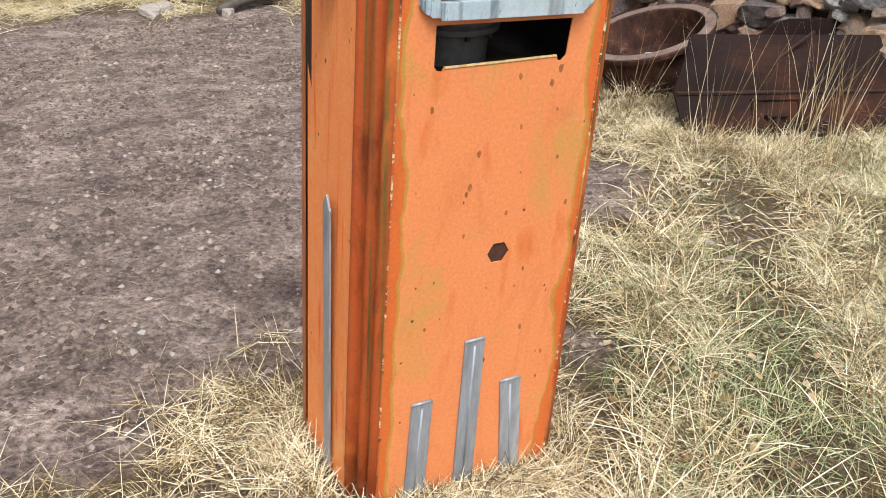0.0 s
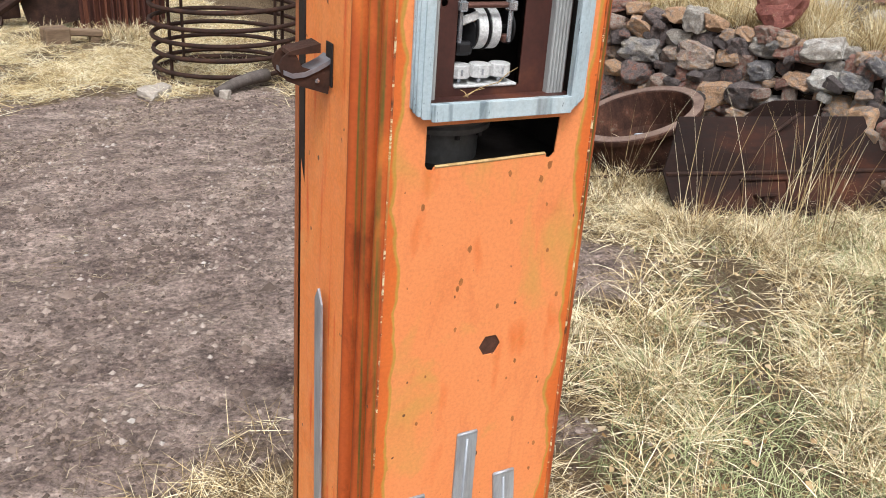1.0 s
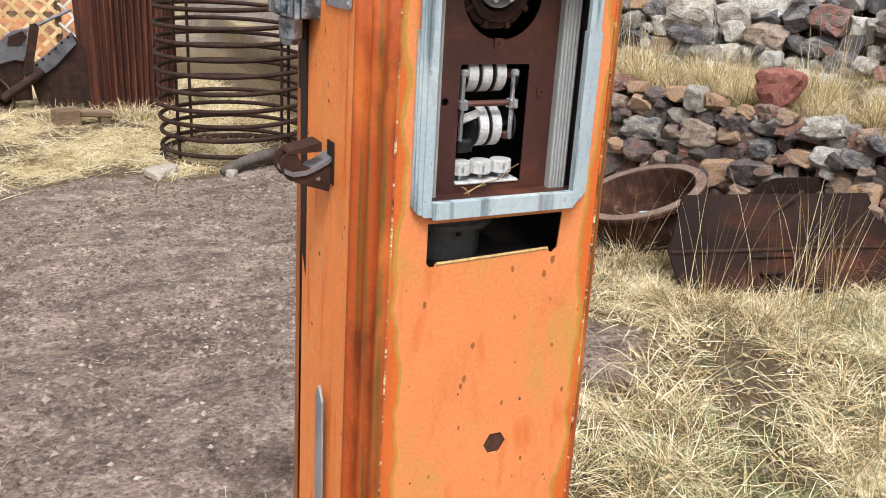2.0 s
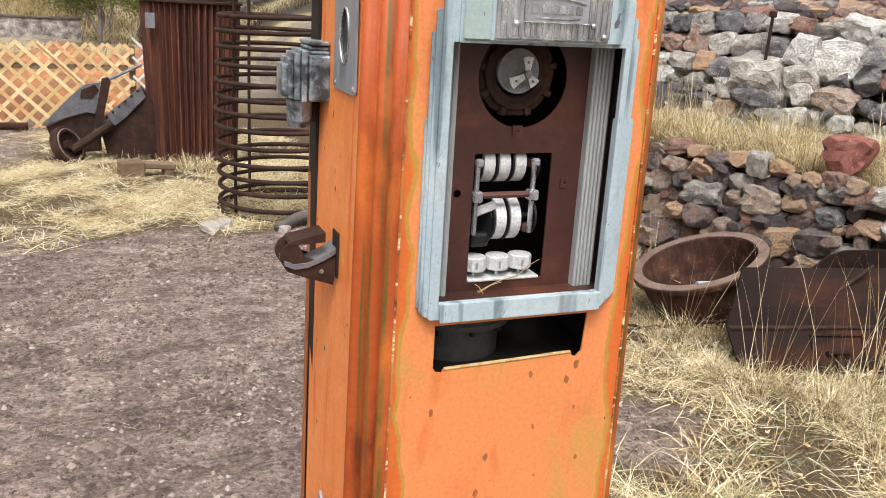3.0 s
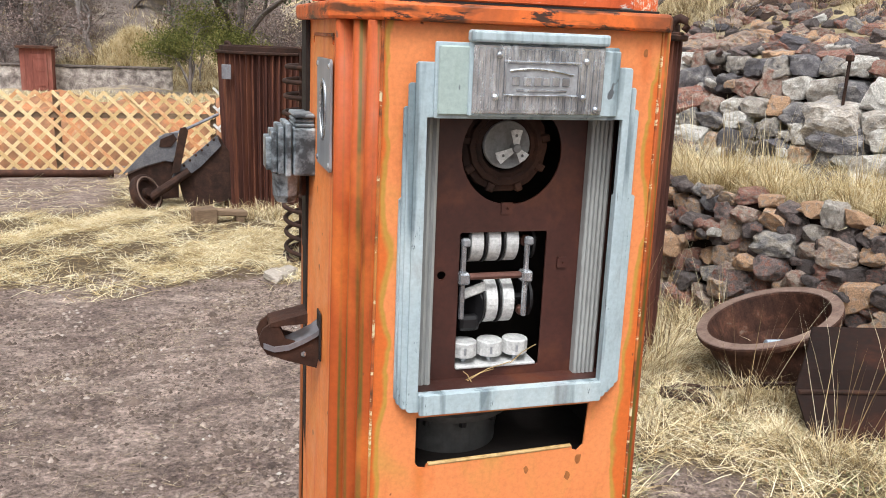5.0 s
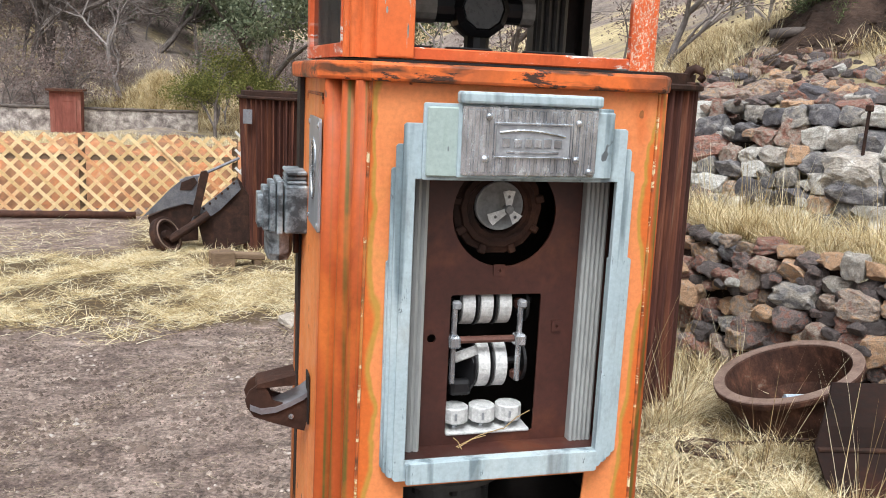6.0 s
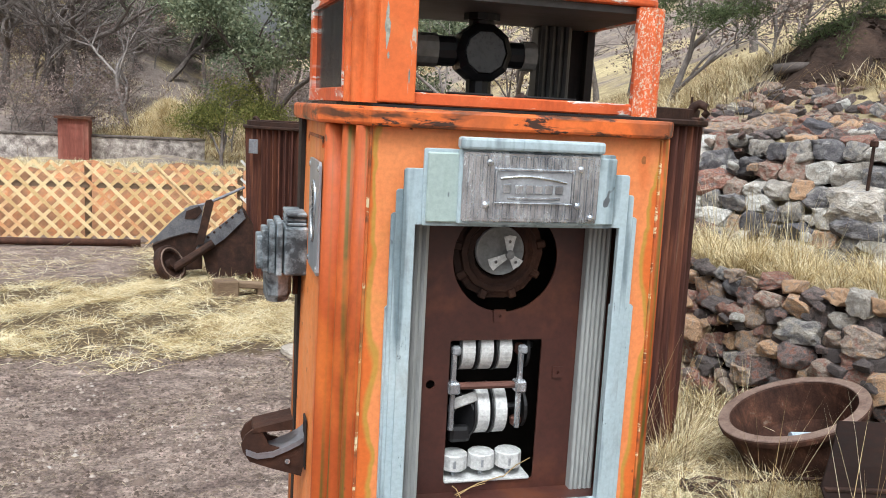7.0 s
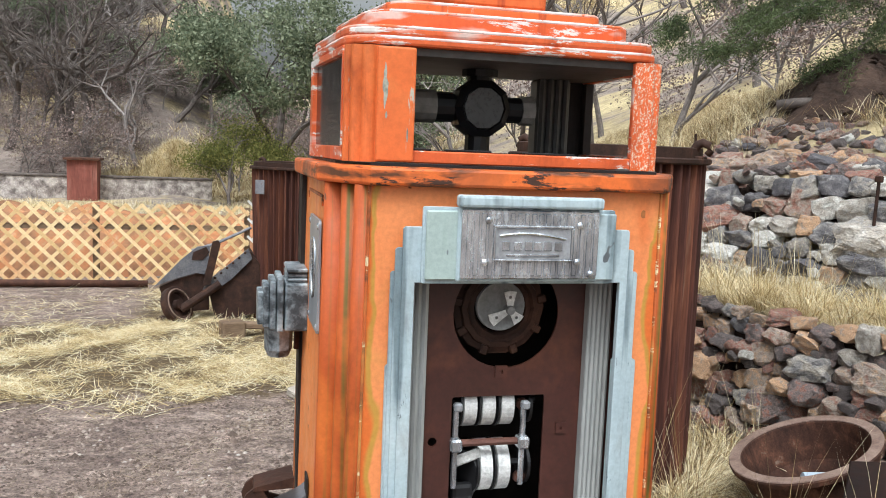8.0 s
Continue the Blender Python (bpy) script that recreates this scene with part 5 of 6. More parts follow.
for a in (35, 120, 205, 300):
    x, y = 0.672 * math.cos(radians(a)), 0.672 * math.sin(radians(a))
    part("upright_bar", tube(bmesh.new(), [(x, y, 0.0), (x * 1.01, y, 0.95), (x, y * 0.99, 1.97)], 0.016, 6), RUST_DARK, COIL)
part("base_ring", tube(bmesh.new(), [(0.715 * math.cos(a), 0.715 * math.sin(a), 0.035) for a in np.linspace(0, 2 * math.pi, 41)[:-1]], 0.028, 7, closed=True), RUST_DARK, COIL, smooth=True)

# ---- cast-iron basin and riveted trough beside the wall ----
BASIN = thing("iron_basin", (2.83, 2.87, -0.10), "round rusty cast-iron basin tilted against the wall", "basin")
BASIN.matrix_world = pose(2.893, 2.83, -0.071, -4.5, -19.6, 0) @ Matrix.Diagonal((0.69, 0.69, 0.86, 1))
part("basin_wall", lathe(bmesh.new(), [(0, 0.0), (0.42, 0.0), (0.47, 0.07), (0.51, 0.20), (0.545, 0.38), (0.60, 0.39), (0.605, 0.42), (0.595, 0.43), (0.515, 0.43), (0.505, 0.42), (0.475, 0.16), (0.42, 0.05), (0, 0.03)], 48), BASIN_RUST, BASIN, smooth=False)
part("basin_rim", lathe(bmesh.new(), [(0.508, 0.431), (0.512, 0.437), (0.596, 0.437), (0.602, 0.431)], 48), RUST_RIM, BASIN, "pale worn rim")
part("pale_tube", tube(bmesh.new(), [(-0.12, -0.10, 0.14), (0.06, -0.13, 0.14)], 0.03, 10), PLASTIC, thing("plastic_bottle", (2.83, 2.87, 0.0), "pale blue plastic bottle lying in the basin", "bottle"))

TR = thing("steel_trough", (2.60, 2.29, -0.11), "dark rusty riveted steel trough with raised lettering", "trough", turn=-13)
L = 1.38
prof = [(0.0, 0.53), (-0.065, 0.44), (-0.125, 0.345), (-0.165, 0.25), (-0.185, 0.235), (-0.27, 0.10), (-0.34, -0.05)]
left_edge = (0.0, -0.04, -0.09, -0.13, -0.13, -0.10, 0.02)
outer = [(y, z) for y, z in prof]
inner = [(y + 0.014, z - 0.004) for y, z in prof[::-1]]
bm = bmesh.new()
ends = []
for x in (0.0, L):
    ends.append([bm.verts.new((x + (dx if x == 0 else 0), y, z)) for (y, z), dx in zip(outer + inner, left_edge + left_edge[::-1])])
m_ = len(ends[0])
for i in range(m_):
    j = (i + 1) % m_
    bm.faces.new((ends[0][i], ends[0][j], ends[1][j], ends[1][i]))
for k in range(6):
    for e in ends:
        bm.faces.new((e[k], e[k + 1], e[m_ - 2 - k], e[m_ - 1 - k]))
part("trough_front", bm, TROUGH, TR, "dark rusty front plate with an orange tint")


def on_slope(origin, direction):
    """A frame on the sloping front: x along, y outwards, z up the slope."""
    up = Vector((0, -direction[0], -direction[1])).normalized()
    nrm = Vector((1, 0, 0)).cross(up)
    return Matrix.Translation((0, origin[0], origin[1])) @ Matrix(((1, 0, 0, 0), (0, nrm.y, up.y, 0), (0, nrm.z, up.z, 0), (0, 0, 0, 1)))


LOW, UP = on_slope((-0.34, -0.05), (-0.155, -0.285)), on_slope((-0.165, 0.25), (-0.165, -0.28))
OUT = -1 if (LOW.to_3x3() @ Vector((0, -1, 0))).z > 0 else 1


def rib(name, x0, x1, z0, z1, high, frame_m, material=TROUGH):
    y0, y1 = (-high, 0.004) if OUT < 0 else (-0.004, high)
    return part(name, boxed(x0, x1, y0, y1, z0, z1, 0.004, m=frame_m), material, TR)


part("trough_back", plate([(0.52, -0.05), (0.53, 0.30), (0.57, 0.38), (0.64, 0.45), (0.72, 0.515), (0.82, 0.545), (L, 0.55), (L, -0.05)], [], 0.30, 0.315), TROUGH, TR)
part("trough_floor", boxed(0.10, L, -0.33, 0.30, -0.03, -0.015), RUST_DARK, TR)
part("flange_strip", boxed(-0.12, L, -0.192, -0.158, 0.236, 0.252, 0.003), RUST_DARK, TR)
rib("top_band", 0.78, L, 0.12, 0.25, 0.006, UP)
for x0, x1, z0, z1 in ((0.34, 0.66, 0.285, 0.300), (0.645, 0.66, 0.06, 0.285), (0.34, 0.355, 0.20, 0.285)):
    rib("raised_rib", x0, x1, z0, z1, 0.018, LOW)
rib("latch_block", 0.42, 0.56, 0.185, 0.205, 0.045, LOW)
rib("latch_block", 0.47, 0.51, 0.07, 0.185, 0.040, LOW)
for x in (0.82, 1.08):
    rib("raised_rib", x, x + 0.18, 0.14, 0.155, 0.012, LOW)
for z in (0.07, 0.10):
    rib("letter_bar", 0.15, 0.31, z, z + 0.014, 0.004, UP)
for i in range(5):
    part("rivet", lathe(bmesh.new(), [(0, 0.006), (0.008, 0.004), (0.011, 0)], 8, UP @ Matrix.Translation((0.12 + 0.3 * i, 0, 0.22)) @ Matrix.Rotation(radians(90 if OUT < 0 else -90), 4, "X")), RUST_DARK, TR)
CABLE = thing("rusty_cable", (2.16, 2.62, -0.125), "dark rusty cable lying across the straw", "cable")
pts = [(-0.16, 0.10, 0.02), (-0.10, 0.16, 0.05), (0.0, 0.10, 0.035), (0.12, 0.10, 0.05), (0.26, 0.06, 0.06), (0.41, 0.03, 0.08), (0.52, -0.22, 0.18), (0.72, -0.42, 0.30), (0.95, -0.52, 0.42), (1.15, -0.56, 0.58)]
part("cable_strand", tube(bmesh.new(), pts, 0.011, 6), RUST_DARK, CABLE, smooth=True)
for k in range(4):
    lp = [(-0.02 + (0.10 + 0.02 * k) * math.cos(a + k) * 0.9, 0.02 + (0.07 + 0.015 * k) * math.sin(a), 0.02 + 0.014 * k + 0.012 * math.sin(2 * a + k)) for a in np.linspace(0, 2 * math.pi, 21)[:-1]]
    part("cable_loop", tube(bmesh.new(), lp, 0.010, 5, closed=True), RUST_DARK, CABLE, smooth=True)

# steel stake standing in front of the upper wall
STAKE = thing("steel_stake", (4.30, 4.28, 0.82), "thin dark steel stake standing at the wall", "stake")
part("stake_bar", tube(bmesh.new(), [(0, 0, -0.1), (0.01, 0, 0.45), (0.03, 0.01, 0.95)], 0.013, 6), RUST_DARK, STAKE)
part("stake_top", boxed(0.01, 0.05, -0.02, 0.04, 0.92, 0.97, 0.008), RUST_DARK, STAKE)
STAKE2 = thing("steel_stake", (3.55, 5.6, 0.82), "thin dark steel stake by the rubble", "stake")
part("stake_bar", tube(bmesh.new(), [(0, 0, -0.1), (0.01, 0, 0.6), (0.0, 0.01, 1.25)], 0.011, 6), RUST_DARK, STAKE2)

# ---- old loader scoop by the corrugated tank ----
LD = thing("scoop_loader", (-0.6, 10.45, -0.52), "rusty scoop loader with one iron wheel and a long handle", "scoop loader")


def slab(name, loop, y0, y1, material, label=""):
    bm = plate([(x + 0.6, z + 0.52) for x, z in loop], [], y0, y1)
    return part(name, bm, material, LD, label)


slab("scoop_side", [(-1.26, -0.05), (-0.92, 0.31), (-0.73, 0.47), (-0.56, 0.49), (-0.60, 0.24), (-0.64, 0.11), (-0.74, 0.13), (-0.98, 0.06)], -0.16, -0.13, LOADER_GREY, "grey steel plate")
slab("scoop_blade", [(-0.66, -0.08), (-0.61, 0.03), (-0.30, 0.28), (-0.09, 0.46), (-0.04, 0.33), (-0.30, 0.06), (-0.56, -0.13)], -0.24, -0.21, LOADER_GREY, "grey steel blade")
slab("scoop_back", [(-0.58, -0.12), (-0.06, 0.42), (0.10, 0.20), (0.15, -0.36), (-0.25, -0.46), (-0.50, -0.48)], -0.20, 0.25, RUST_DARK, "dark rusty scoop body")
slab("scoop_floor", [(-1.20, -0.06), (-0.98, 0.04), (-0.74, 0.11), (-0.58, 0.12), (-0.58, -0.36), (-1.05, -0.40), (-1.16, -0.20)], -0.12, 0.25, RUST_DARK)
slab("scoop_lip", [(-0.78, 0.40), (-0.62, 0.47), (-0.58, 0.40), (-0.66, 0.30), (-0.80, 0.30)], -0.17, -0.1605, RUST_DARK)
slab("lift_arm", [(-0.66, -0.02), (-0.56, 0.0), (-0.44, 0.52), (-0.47, 0.57), (-0.54, 0.55)], -0.30, -0.22, RUST_DARK, "thick rusty arm")
WM = Matrix.Translation((-0.38, -0.30, 0.25)) @ Vector((0.74, -0.52, 0.42)).to_track_quat("Z", "Y").to_matrix().to_4x4()
LW = part("iron_wheel", lathe(bmesh.new(), [(0, -0.05), (0.225, -0.05), (0.245, -0.03), (0.245, 0.05), (0.228, 0.06), (0.17, 0.06), (0.155, 0.01), (0.07, 0.0), (0.06, 0.06), (0, 0.06)], 30, WM), RUST_DARK, LD, "iron wheel")
part("wheel_rim", tube(bmesh.new(), [tuple(WM @ Vector((0.20 * math.cos(a), 0.20 * math.sin(a), 0.060))) for a in np.linspace(0, 2 * math.pi, 31)[:-1]], 0.012, 6, closed=True), RUST_RIM, LW)
part("axle", tube(bmesh.new(), [(-0.32, -0.30, 0.20), (-0.05, -0.29, 0.38), (0.16, -0.27, 0.53)], 0.055, 10), RUST_DARK, LD)
part("ground_skid", tube(bmesh.new(), [(-0.62, -0.2, 0.03), (-0.40, -0.2, 0.10)], 0.05, 8), RUST_DARK, LD)
part("handle_pole", tube(bmesh.new(), [(-0.20, -0.1, 0.93), (0.10, -0.05, 1.02), (0.55, 0.1, 1.22)], 0.02, 7), STEEL_GREY, LD)
for i in range(7):
    part("rivet", lathe(bmesh.new(), [(0, 0.012), (0.014, 0.008), (0.018, 0)], 7, Matrix.Translation((0.02 + 0.075 * i, -0.242, 0.53 + 0.066 * i)) @ Matrix.Rotation(radians(90), 4, "X")), RUST_DARK, LD)

BLOCK = thing("timber_block", (-0.27, 8.95, -0.44), "weathered timber block half buried in straw", "timber block", turn=14)
part("block_end", boxed(-0.16, 0.10, -0.12, 0.10, -0.04, 0.22, 0.015), WOOD_OLD, BLOCK)
part("block_plank", boxed(0.06, 0.46, -0.05, 0.10, 0.13, 0.20, 0.012, m=Matrix.Rotation(radians(6), 4, "Y")), WOOD_OLD, BLOCK)
part("block_plank", boxed(0.34, 0.44, -0.04, 0.06, -0.03, 0.14, 0.012), WOOD_OLD, BLOCK)
rnd = random.Random(4)
PALE_SET = stones_for(surface("pale_flat_stone", [(0.3, (0.30, 0.25, 0.21)), (0.7, (0.50, 0.45, 0.39))], 5, 40, 0.9, 0, 0.5, 0.01), 400, 3)
for x, y, w, h, nm in ((0.235, 6.12, 0.27, 0.09, "pale flat stone lying on the dirt"), (0.80, 5.80, 0.13, 0.09, "small rounded pale stone"), (0.36, 6.25, 0.22, 0.10, "pale stone beside a larger one")):
    lay(PALE_SET, thing("ground_stone", (0, 0, 0), nm, "stone"), (x, y, float(height(x, y)) + 0.03), w, w * 0.7, h, rnd, 8)
ob = thing("fallen_log", (1.0, 6.05, -0.28), "short dark weathered log lying on the dirt", "log", turn=35)
part("log_bole", tube(bmesh.new(), [(-0.30, 0, 0.04), (-0.05, 0.03, 0.07), (0.18, 0.01, 0.09), (0.36, 0.02, 0.08)], 0.045, 9, taper=0.062), BARK, ob, smooth=True)

# ---- lattice fence with the pipe in front of it ----
FENCE = thing("lattice_fence", (0, 14.3, 0), "tan wooden lattice fence with crossed slats", "fence")
FZ0, FZ1, FX0, FX1 = -0.76, 0.69, -10.0, 0.02
WHITE_LAT = surface("white_lattice_slat", [(0.3, (0.62, 0.60, 0.57)), (0.7, (0.78, 0.77, 0.75))], 2, 30, 0.6)
pitch, hgt = 0.262, FZ1 - FZ0
for sgn in (1, -1):
    me = bpy.data.meshes.new("slat")
    bm = boxed(-0.029, 0.029, -0.006, 0.006, 0, hgt * math.sqrt(2), m=Matrix.Translation((0, 0.007 * sgn, 0)) @ Matrix.Rotation(radians(45 * sgn), 4, "Y"))
    bm.to_mesh(me)
    bm.free()
    me.materials.append(LATTICE)
    x = FX0
    while x < FX1 - 0.02:
        xe = x + sgn * hgt
        if FX0 - 1.5 < xe < FX1:
            o = new("slat", me)
            o.parent = FENCE
            o.matrix_basis = Matrix.Translation((x, 0, FZ0))
        else:
            ln = (FX1 - x) if sgn > 0 else 0
            if ln > 0.1:
                part("slat", boxed(-0.029, 0.029, -0.006, 0.006, 0, ln * math.sqrt(2), m=Matrix.Translation((x, 0.007, FZ0)) @ Matrix.Rotation(radians(45), 4, "Y")), LATTICE, FENCE)
        x += pitch
for x in np.arange(FX1 - 1.30, FX1 + 0.02, pitch):
    ln = FX1 - x
    part("slat", boxed(-0.029, 0.029, -0.006, 0.006, 0, (hgt - ln) * math.sqrt(2) if hgt > ln else 0.05, m=Matrix.Translation((FX1, -0.007, FZ0 + ln)) @ Matrix.Rotation(radians(-45), 4, "Y")), LATTICE, FENCE)
for z in (0.30, FZ0 + 0.05):
    part("fence_rail", boxed(FX0 - 1, FX1, 0.02, 0.07, z - 0.045, z + 0.045), WOOD_OLD, FENCE)
for x in np.arange(FX0, FX1 + 0.1, 2.5):
    part("fence_post", boxed(x - 0.05, x + 0.05, 0.07, 0.17, -1.0, FZ1 - 0.03), WOOD_OLD, FENCE)
WF = thing("white_lattice_panel", (0.1, 14.15, 0), "short white lattice panel at the fence end", "fence")
for k in range(9):
    part("slat", boxed(-0.02, 0.02, -0.005, 0.005, -0.17, 0.17, m=Matrix.Translation((0.02 + 0.06 * (k % 2), 0.006 * (-1) ** k, -0.55 + 0.155 * k)) @ Matrix.Rotation(radians(45 if k % 2 else -45), 4, "Y")), WHITE_LAT, WF)
GB = thing("garden_bank", (0, 15.4, 0), "tan earth bank with dry leaves behind the lattice", "earth bank")
bm = bmesh.new()
n = 60
g = []
for j, (dy, z) in enumerate(((0, -1.0), (0.15, -0.2), (0.5, 0.25), (1.4, 0.42), (3.0, -0.9))):
    g.append([bm.verts.new((-13 + 14.0 * i / n, dy + 0.1 * math.sin(i * 1.7 + j), z + 0.12 * math.sin(i * 0.9 + j * 2) * (0 < j < 4))) for i in range(n + 1)])
for a, b in zip(g, g[1:]):
    for i in range(n):
        bm.faces.new((a[i], a[i + 1], b[i + 1], b[i]))
part("bank_earth", bm, PINK_STONE, GB, smooth=True)
tagged(GB, kind="structure")
GP = thing("ground_pipe", (0, 13.85, 0), "long rusty pipe lying along the fence", "pipe")
part("pipe_bore", tube(bmesh.new(), [(-9.5, -0.05, -0.60), (-4.0, 0.02, -0.585), (-1.62, 0.0, -0.60)], 0.062, 9), RUST, GP, smooth=True)

# ---- the far shed and the field-stone wall ----
SH = thing("red_shed", (-6.19, 38.0, -1.06), "small faded red wooden shed with a plank door", "shed")
for i in range(6):
    part("wall_board", boxed(-0.60 + 0.2 * i, -0.405 + 0.2 * i, -0.02 + 0.004 * (i % 2), 1.1, 0.0, 1.75), SHED_RED, SH)
part("shed_door", boxed(-0.20, 0.42, -0.05, -0.021, 0.08, 1.55, 0.01), SHED_RED, SH, "red plank door")
for x in (-0.20, 0.34):
    part("door_batten", boxed(x, x + 0.08, -0.068, -0.051, 0.08, 1.55), SHED_RED, SH)
for z in (0.25, 0.85, 1.35):
    part("door_batten", boxed(-0.11, 0.33, -0.066, -0.051, z, z + 0.09), SHED_RED, SH)
part("shed_roof", boxed(-0.72, 0.72, -0.18, 1.25, 1.75, 1.84), RUST, SH, "dark flat roof")
FW = tagged(new("wall_field"), "low pale field-stone wall with a dark coping", "stone wall", kind="structure")
part("wall_body", boxed(-16.0, -0.9, 38.9, 39.4, -1.4, -0.06, 0.03), PALE_STONE, FW)
part("wall_coping", boxed(-16.0, -0.85, 38.85, 39.45, -0.06, 0.02, 0.01), BARK, FW)

# scarp of bare dark earth with a log and clods on the bank above the rubble
BL = thing("bank_log", (5.22, 6.55, float(height(5.22, 6.55)) + 0.06), "short dark log lying on the bank", "log", turn=-52)
part("log_bole", tube(bmesh.new(), [(-0.20, 0, 0.03), (-0.03, 0.02, 0.06), (0.10, 0.01, 0.07), (0.22, 0, 0.08)], 0.062, 9, taper=0.04), BARK, BL, smooth=True)
CL = tagged(new("bank_scarp"), "bare dark earth scarp with clods on the bank", "earth", kind="structure")
bm = bmesh.new()
N = 44
grid = []
for j in range(N + 1):
    row = []
    for i in range(N + 1):
        u, v = i / N * 2 - 1, j / N * 2 - 1
        x, y_ = 6.15 + 1.25 * u, 6.5 + 1.05 * v
        r = math.hypot(u, v) + 0.16 * math.sin(5 * math.atan2(v, u) + 1.0) + 0.08 * math.sin(11 * math.atan2(v, u))
        rise = max(min((1.0 - r) * 1.8, 1.0), -0.5)
        bump_z = 0.5 + 0.28 * noise.noise((x * 2.6, y_ * 2.6, 3.0)) + 0.30 * noise.noise((x * 7, y_ * 7, 1.0)) + 0.14 * noise.noise((x * 17, y_ * 17, 5.0))
        row.append(bm.verts.new((x, y_, float(height(x, y_)) + 0.20 * rise * (0.35 + 0.65 * bump_z) - (0.05 if rise < 0 else 0))))
    grid.append(row)
for r0, r1 in zip(grid, grid[1:]):
    for i in range(N):
        bm.faces.new((r0[i], r0[i + 1], r1[i + 1], r1[i]))
part("scarp_earth", bm, EARTH_DARK, CL, smooth=True)
CLOD_SET = stones_for(EARTH_DARK, 500, 4)
rnd = random.Random(31)
for i in range(90):
    a, r = rnd.uniform(0, 6.28), rnd.uniform(0.1, 1.0)
    x, y_ = 6.15 + r * math.cos(a) * 1.15, 6.5 + r * math.sin(a) * 0.95
    w = rnd.uniform(0.025, 0.075)
    lay(CLOD_SET, CL, (x, y_, float(height(x, y_)) + 0.13 * min((1 - r) * 1.8, 1) + w * 0.1), w * 1.5, w * 1.2, w * 0.8, rnd, 25)


# ---- grass, straw, litter ----
def tri_mesh(name, verts, tris, material, parent=None):
    me = bpy.data.meshes.new(name)
    nv, nf = len(verts), len(tris)
    me.vertices.add(nv)
    me.vertices.foreach_set("co", np.asarray(verts, np.float32).reshape(-1))
    me.loops.add(nf * 3)
    me.loops.foreach_set("vertex_index", np.asarray(tris, np.int32).reshape(-1))
    me.polygons.add(nf)
    me.polygons.foreach_set("loop_start", np.arange(0, nf * 3, 3, dtype=np.int32))
    me.update(calc_edges=True)
    me.validate()
    me.materials.append(material)
    ob = new(name, me)
    ob.parent = parent
    return ob


def blades(name, x, y, length, tilt, bend, width, material, label, rng, lift=0.0, heading=None):
    """Many single stalks, each a bent tapering ribbon. tilt and bend in degrees from upright."""
    n = len(x)
    z = height(x, y) + lift
    head = rng.uniform(0, 2 * np.pi, n) if heading is None else heading
    t0, dt = np.radians(tilt), np.radians(bend)
    p = np.stack([x, y, z], -1)
    hv = np.stack([np.cos(head), np.sin(head), np.zeros(n)], -1)
    roll = rng.uniform(-1, 1, n)
    side = np.stack([-np.sin(head), np.cos(head), roll * 0.8], -1)
    side /= np.linalg.norm(side, axis=1, keepdims=True)
    rows, wd = [], [1.0, 0.85, 0.55]
    for k in range(4):
        if k < 3:
            rows.append(p + side * (width * wd[k] / 2)[:, None])
            rows.append(p - side * (width * wd[k] / 2)[:, None])
        else:
            rows.append(p)
        a = t0 + dt * (k + 0.5) / 3
        p = p + (hv * np.sin(a)[:, None] + np.array([0, 0, 1.0]) * np.cos(a)[:, None]) * (length / 3)[:, None]
        gz = height(p[:, 0], p[:, 1]) + 0.004
        p[:, 2] = np.maximum(p[:, 2], gz)
    v = np.stack(rows, 1).reshape(-1, 3)
    base = (np.arange(n) * 7)[:, None, None]
    pat = np.array([[0, 1, 3], [0, 3, 2], [2, 3, 5], [2, 5, 4], [4, 5, 6]])[None]
    ob = tri_mesh(name, v, (base + pat).reshape(-1, 3), material)
    return tagged(ob, label, "grass", kind="stuff")


def scatter(rng, n, x0, x1, y0, y1, keep):
    """Random places in a rectangle, kept by a cover of 0 to 1."""
    xs, ys = [], []
    got = 0
    while got < n:
        x, y = rng.uniform(x0, x1, n), rng.uniform(y0, y1, n)
        ok = rng.uniform(0, 1, n) < keep(x, y)
        xs.append(x[ok])
        ys.append(y[ok])
        got += ok.sum() + 1
    return np.concatenate(xs)[:n], np.concatenate(ys)[:n]


def outside_pump(x, y):
    return ~((x > -0.30) & (x < 0.32) & (y > -0.012) & (y < 0.405))


rng = np.random.default_rng(3)
in_front = lambda x, y: (wall_dist(x, y) < -0.05) & outside_pump(x, y)
ragged = lambda x, y: np.clip(0.35 + 0.5 * rolling(x * 1.0, y, 3.3) + 0.35 * rolling(x, y, 9.0), 0.05, 1)
x, y = scatter(rng, 62000, 0.25, 4.2, -1.2, 5.2, lambda x, y: straw_cover(x, y) ** 2 * in_front(x, y) * ragged(x, y))
n = len(x)
blades("straw_litter", x, y, rng.uniform(0.05, 0.26, n), rng.uniform(45, 92, n), rng.uniform(0, 70, n), rng.uniform(0.0014, 0.0044, n), STRAW, "pale dry straw and grass lying flattened", rng, 0.004)
green_patch = lambda x, y: np.clip(0.25 + 0.9 * rolling(x + 2, y, 1.9), 0.03, 1) * smoothstep(2.0, 1.1, y)
x, y = scatter(rng, 12000, 0.3, 3.6, -1.0, 2.6, lambda x, y: straw_cover(x, y) ** 2 * in_front(x, y) * green_patch(x, y))
n = len(x)
blades("green_grass", x, y, rng.uniform(0.04, 0.15, n), rng.uniform(15, 80, n), rng.uniform(0, 60, n), rng.uniform(0.0016, 0.0042, n), STRAW_GREEN, "sparse green-tinged grass among straw", rng)
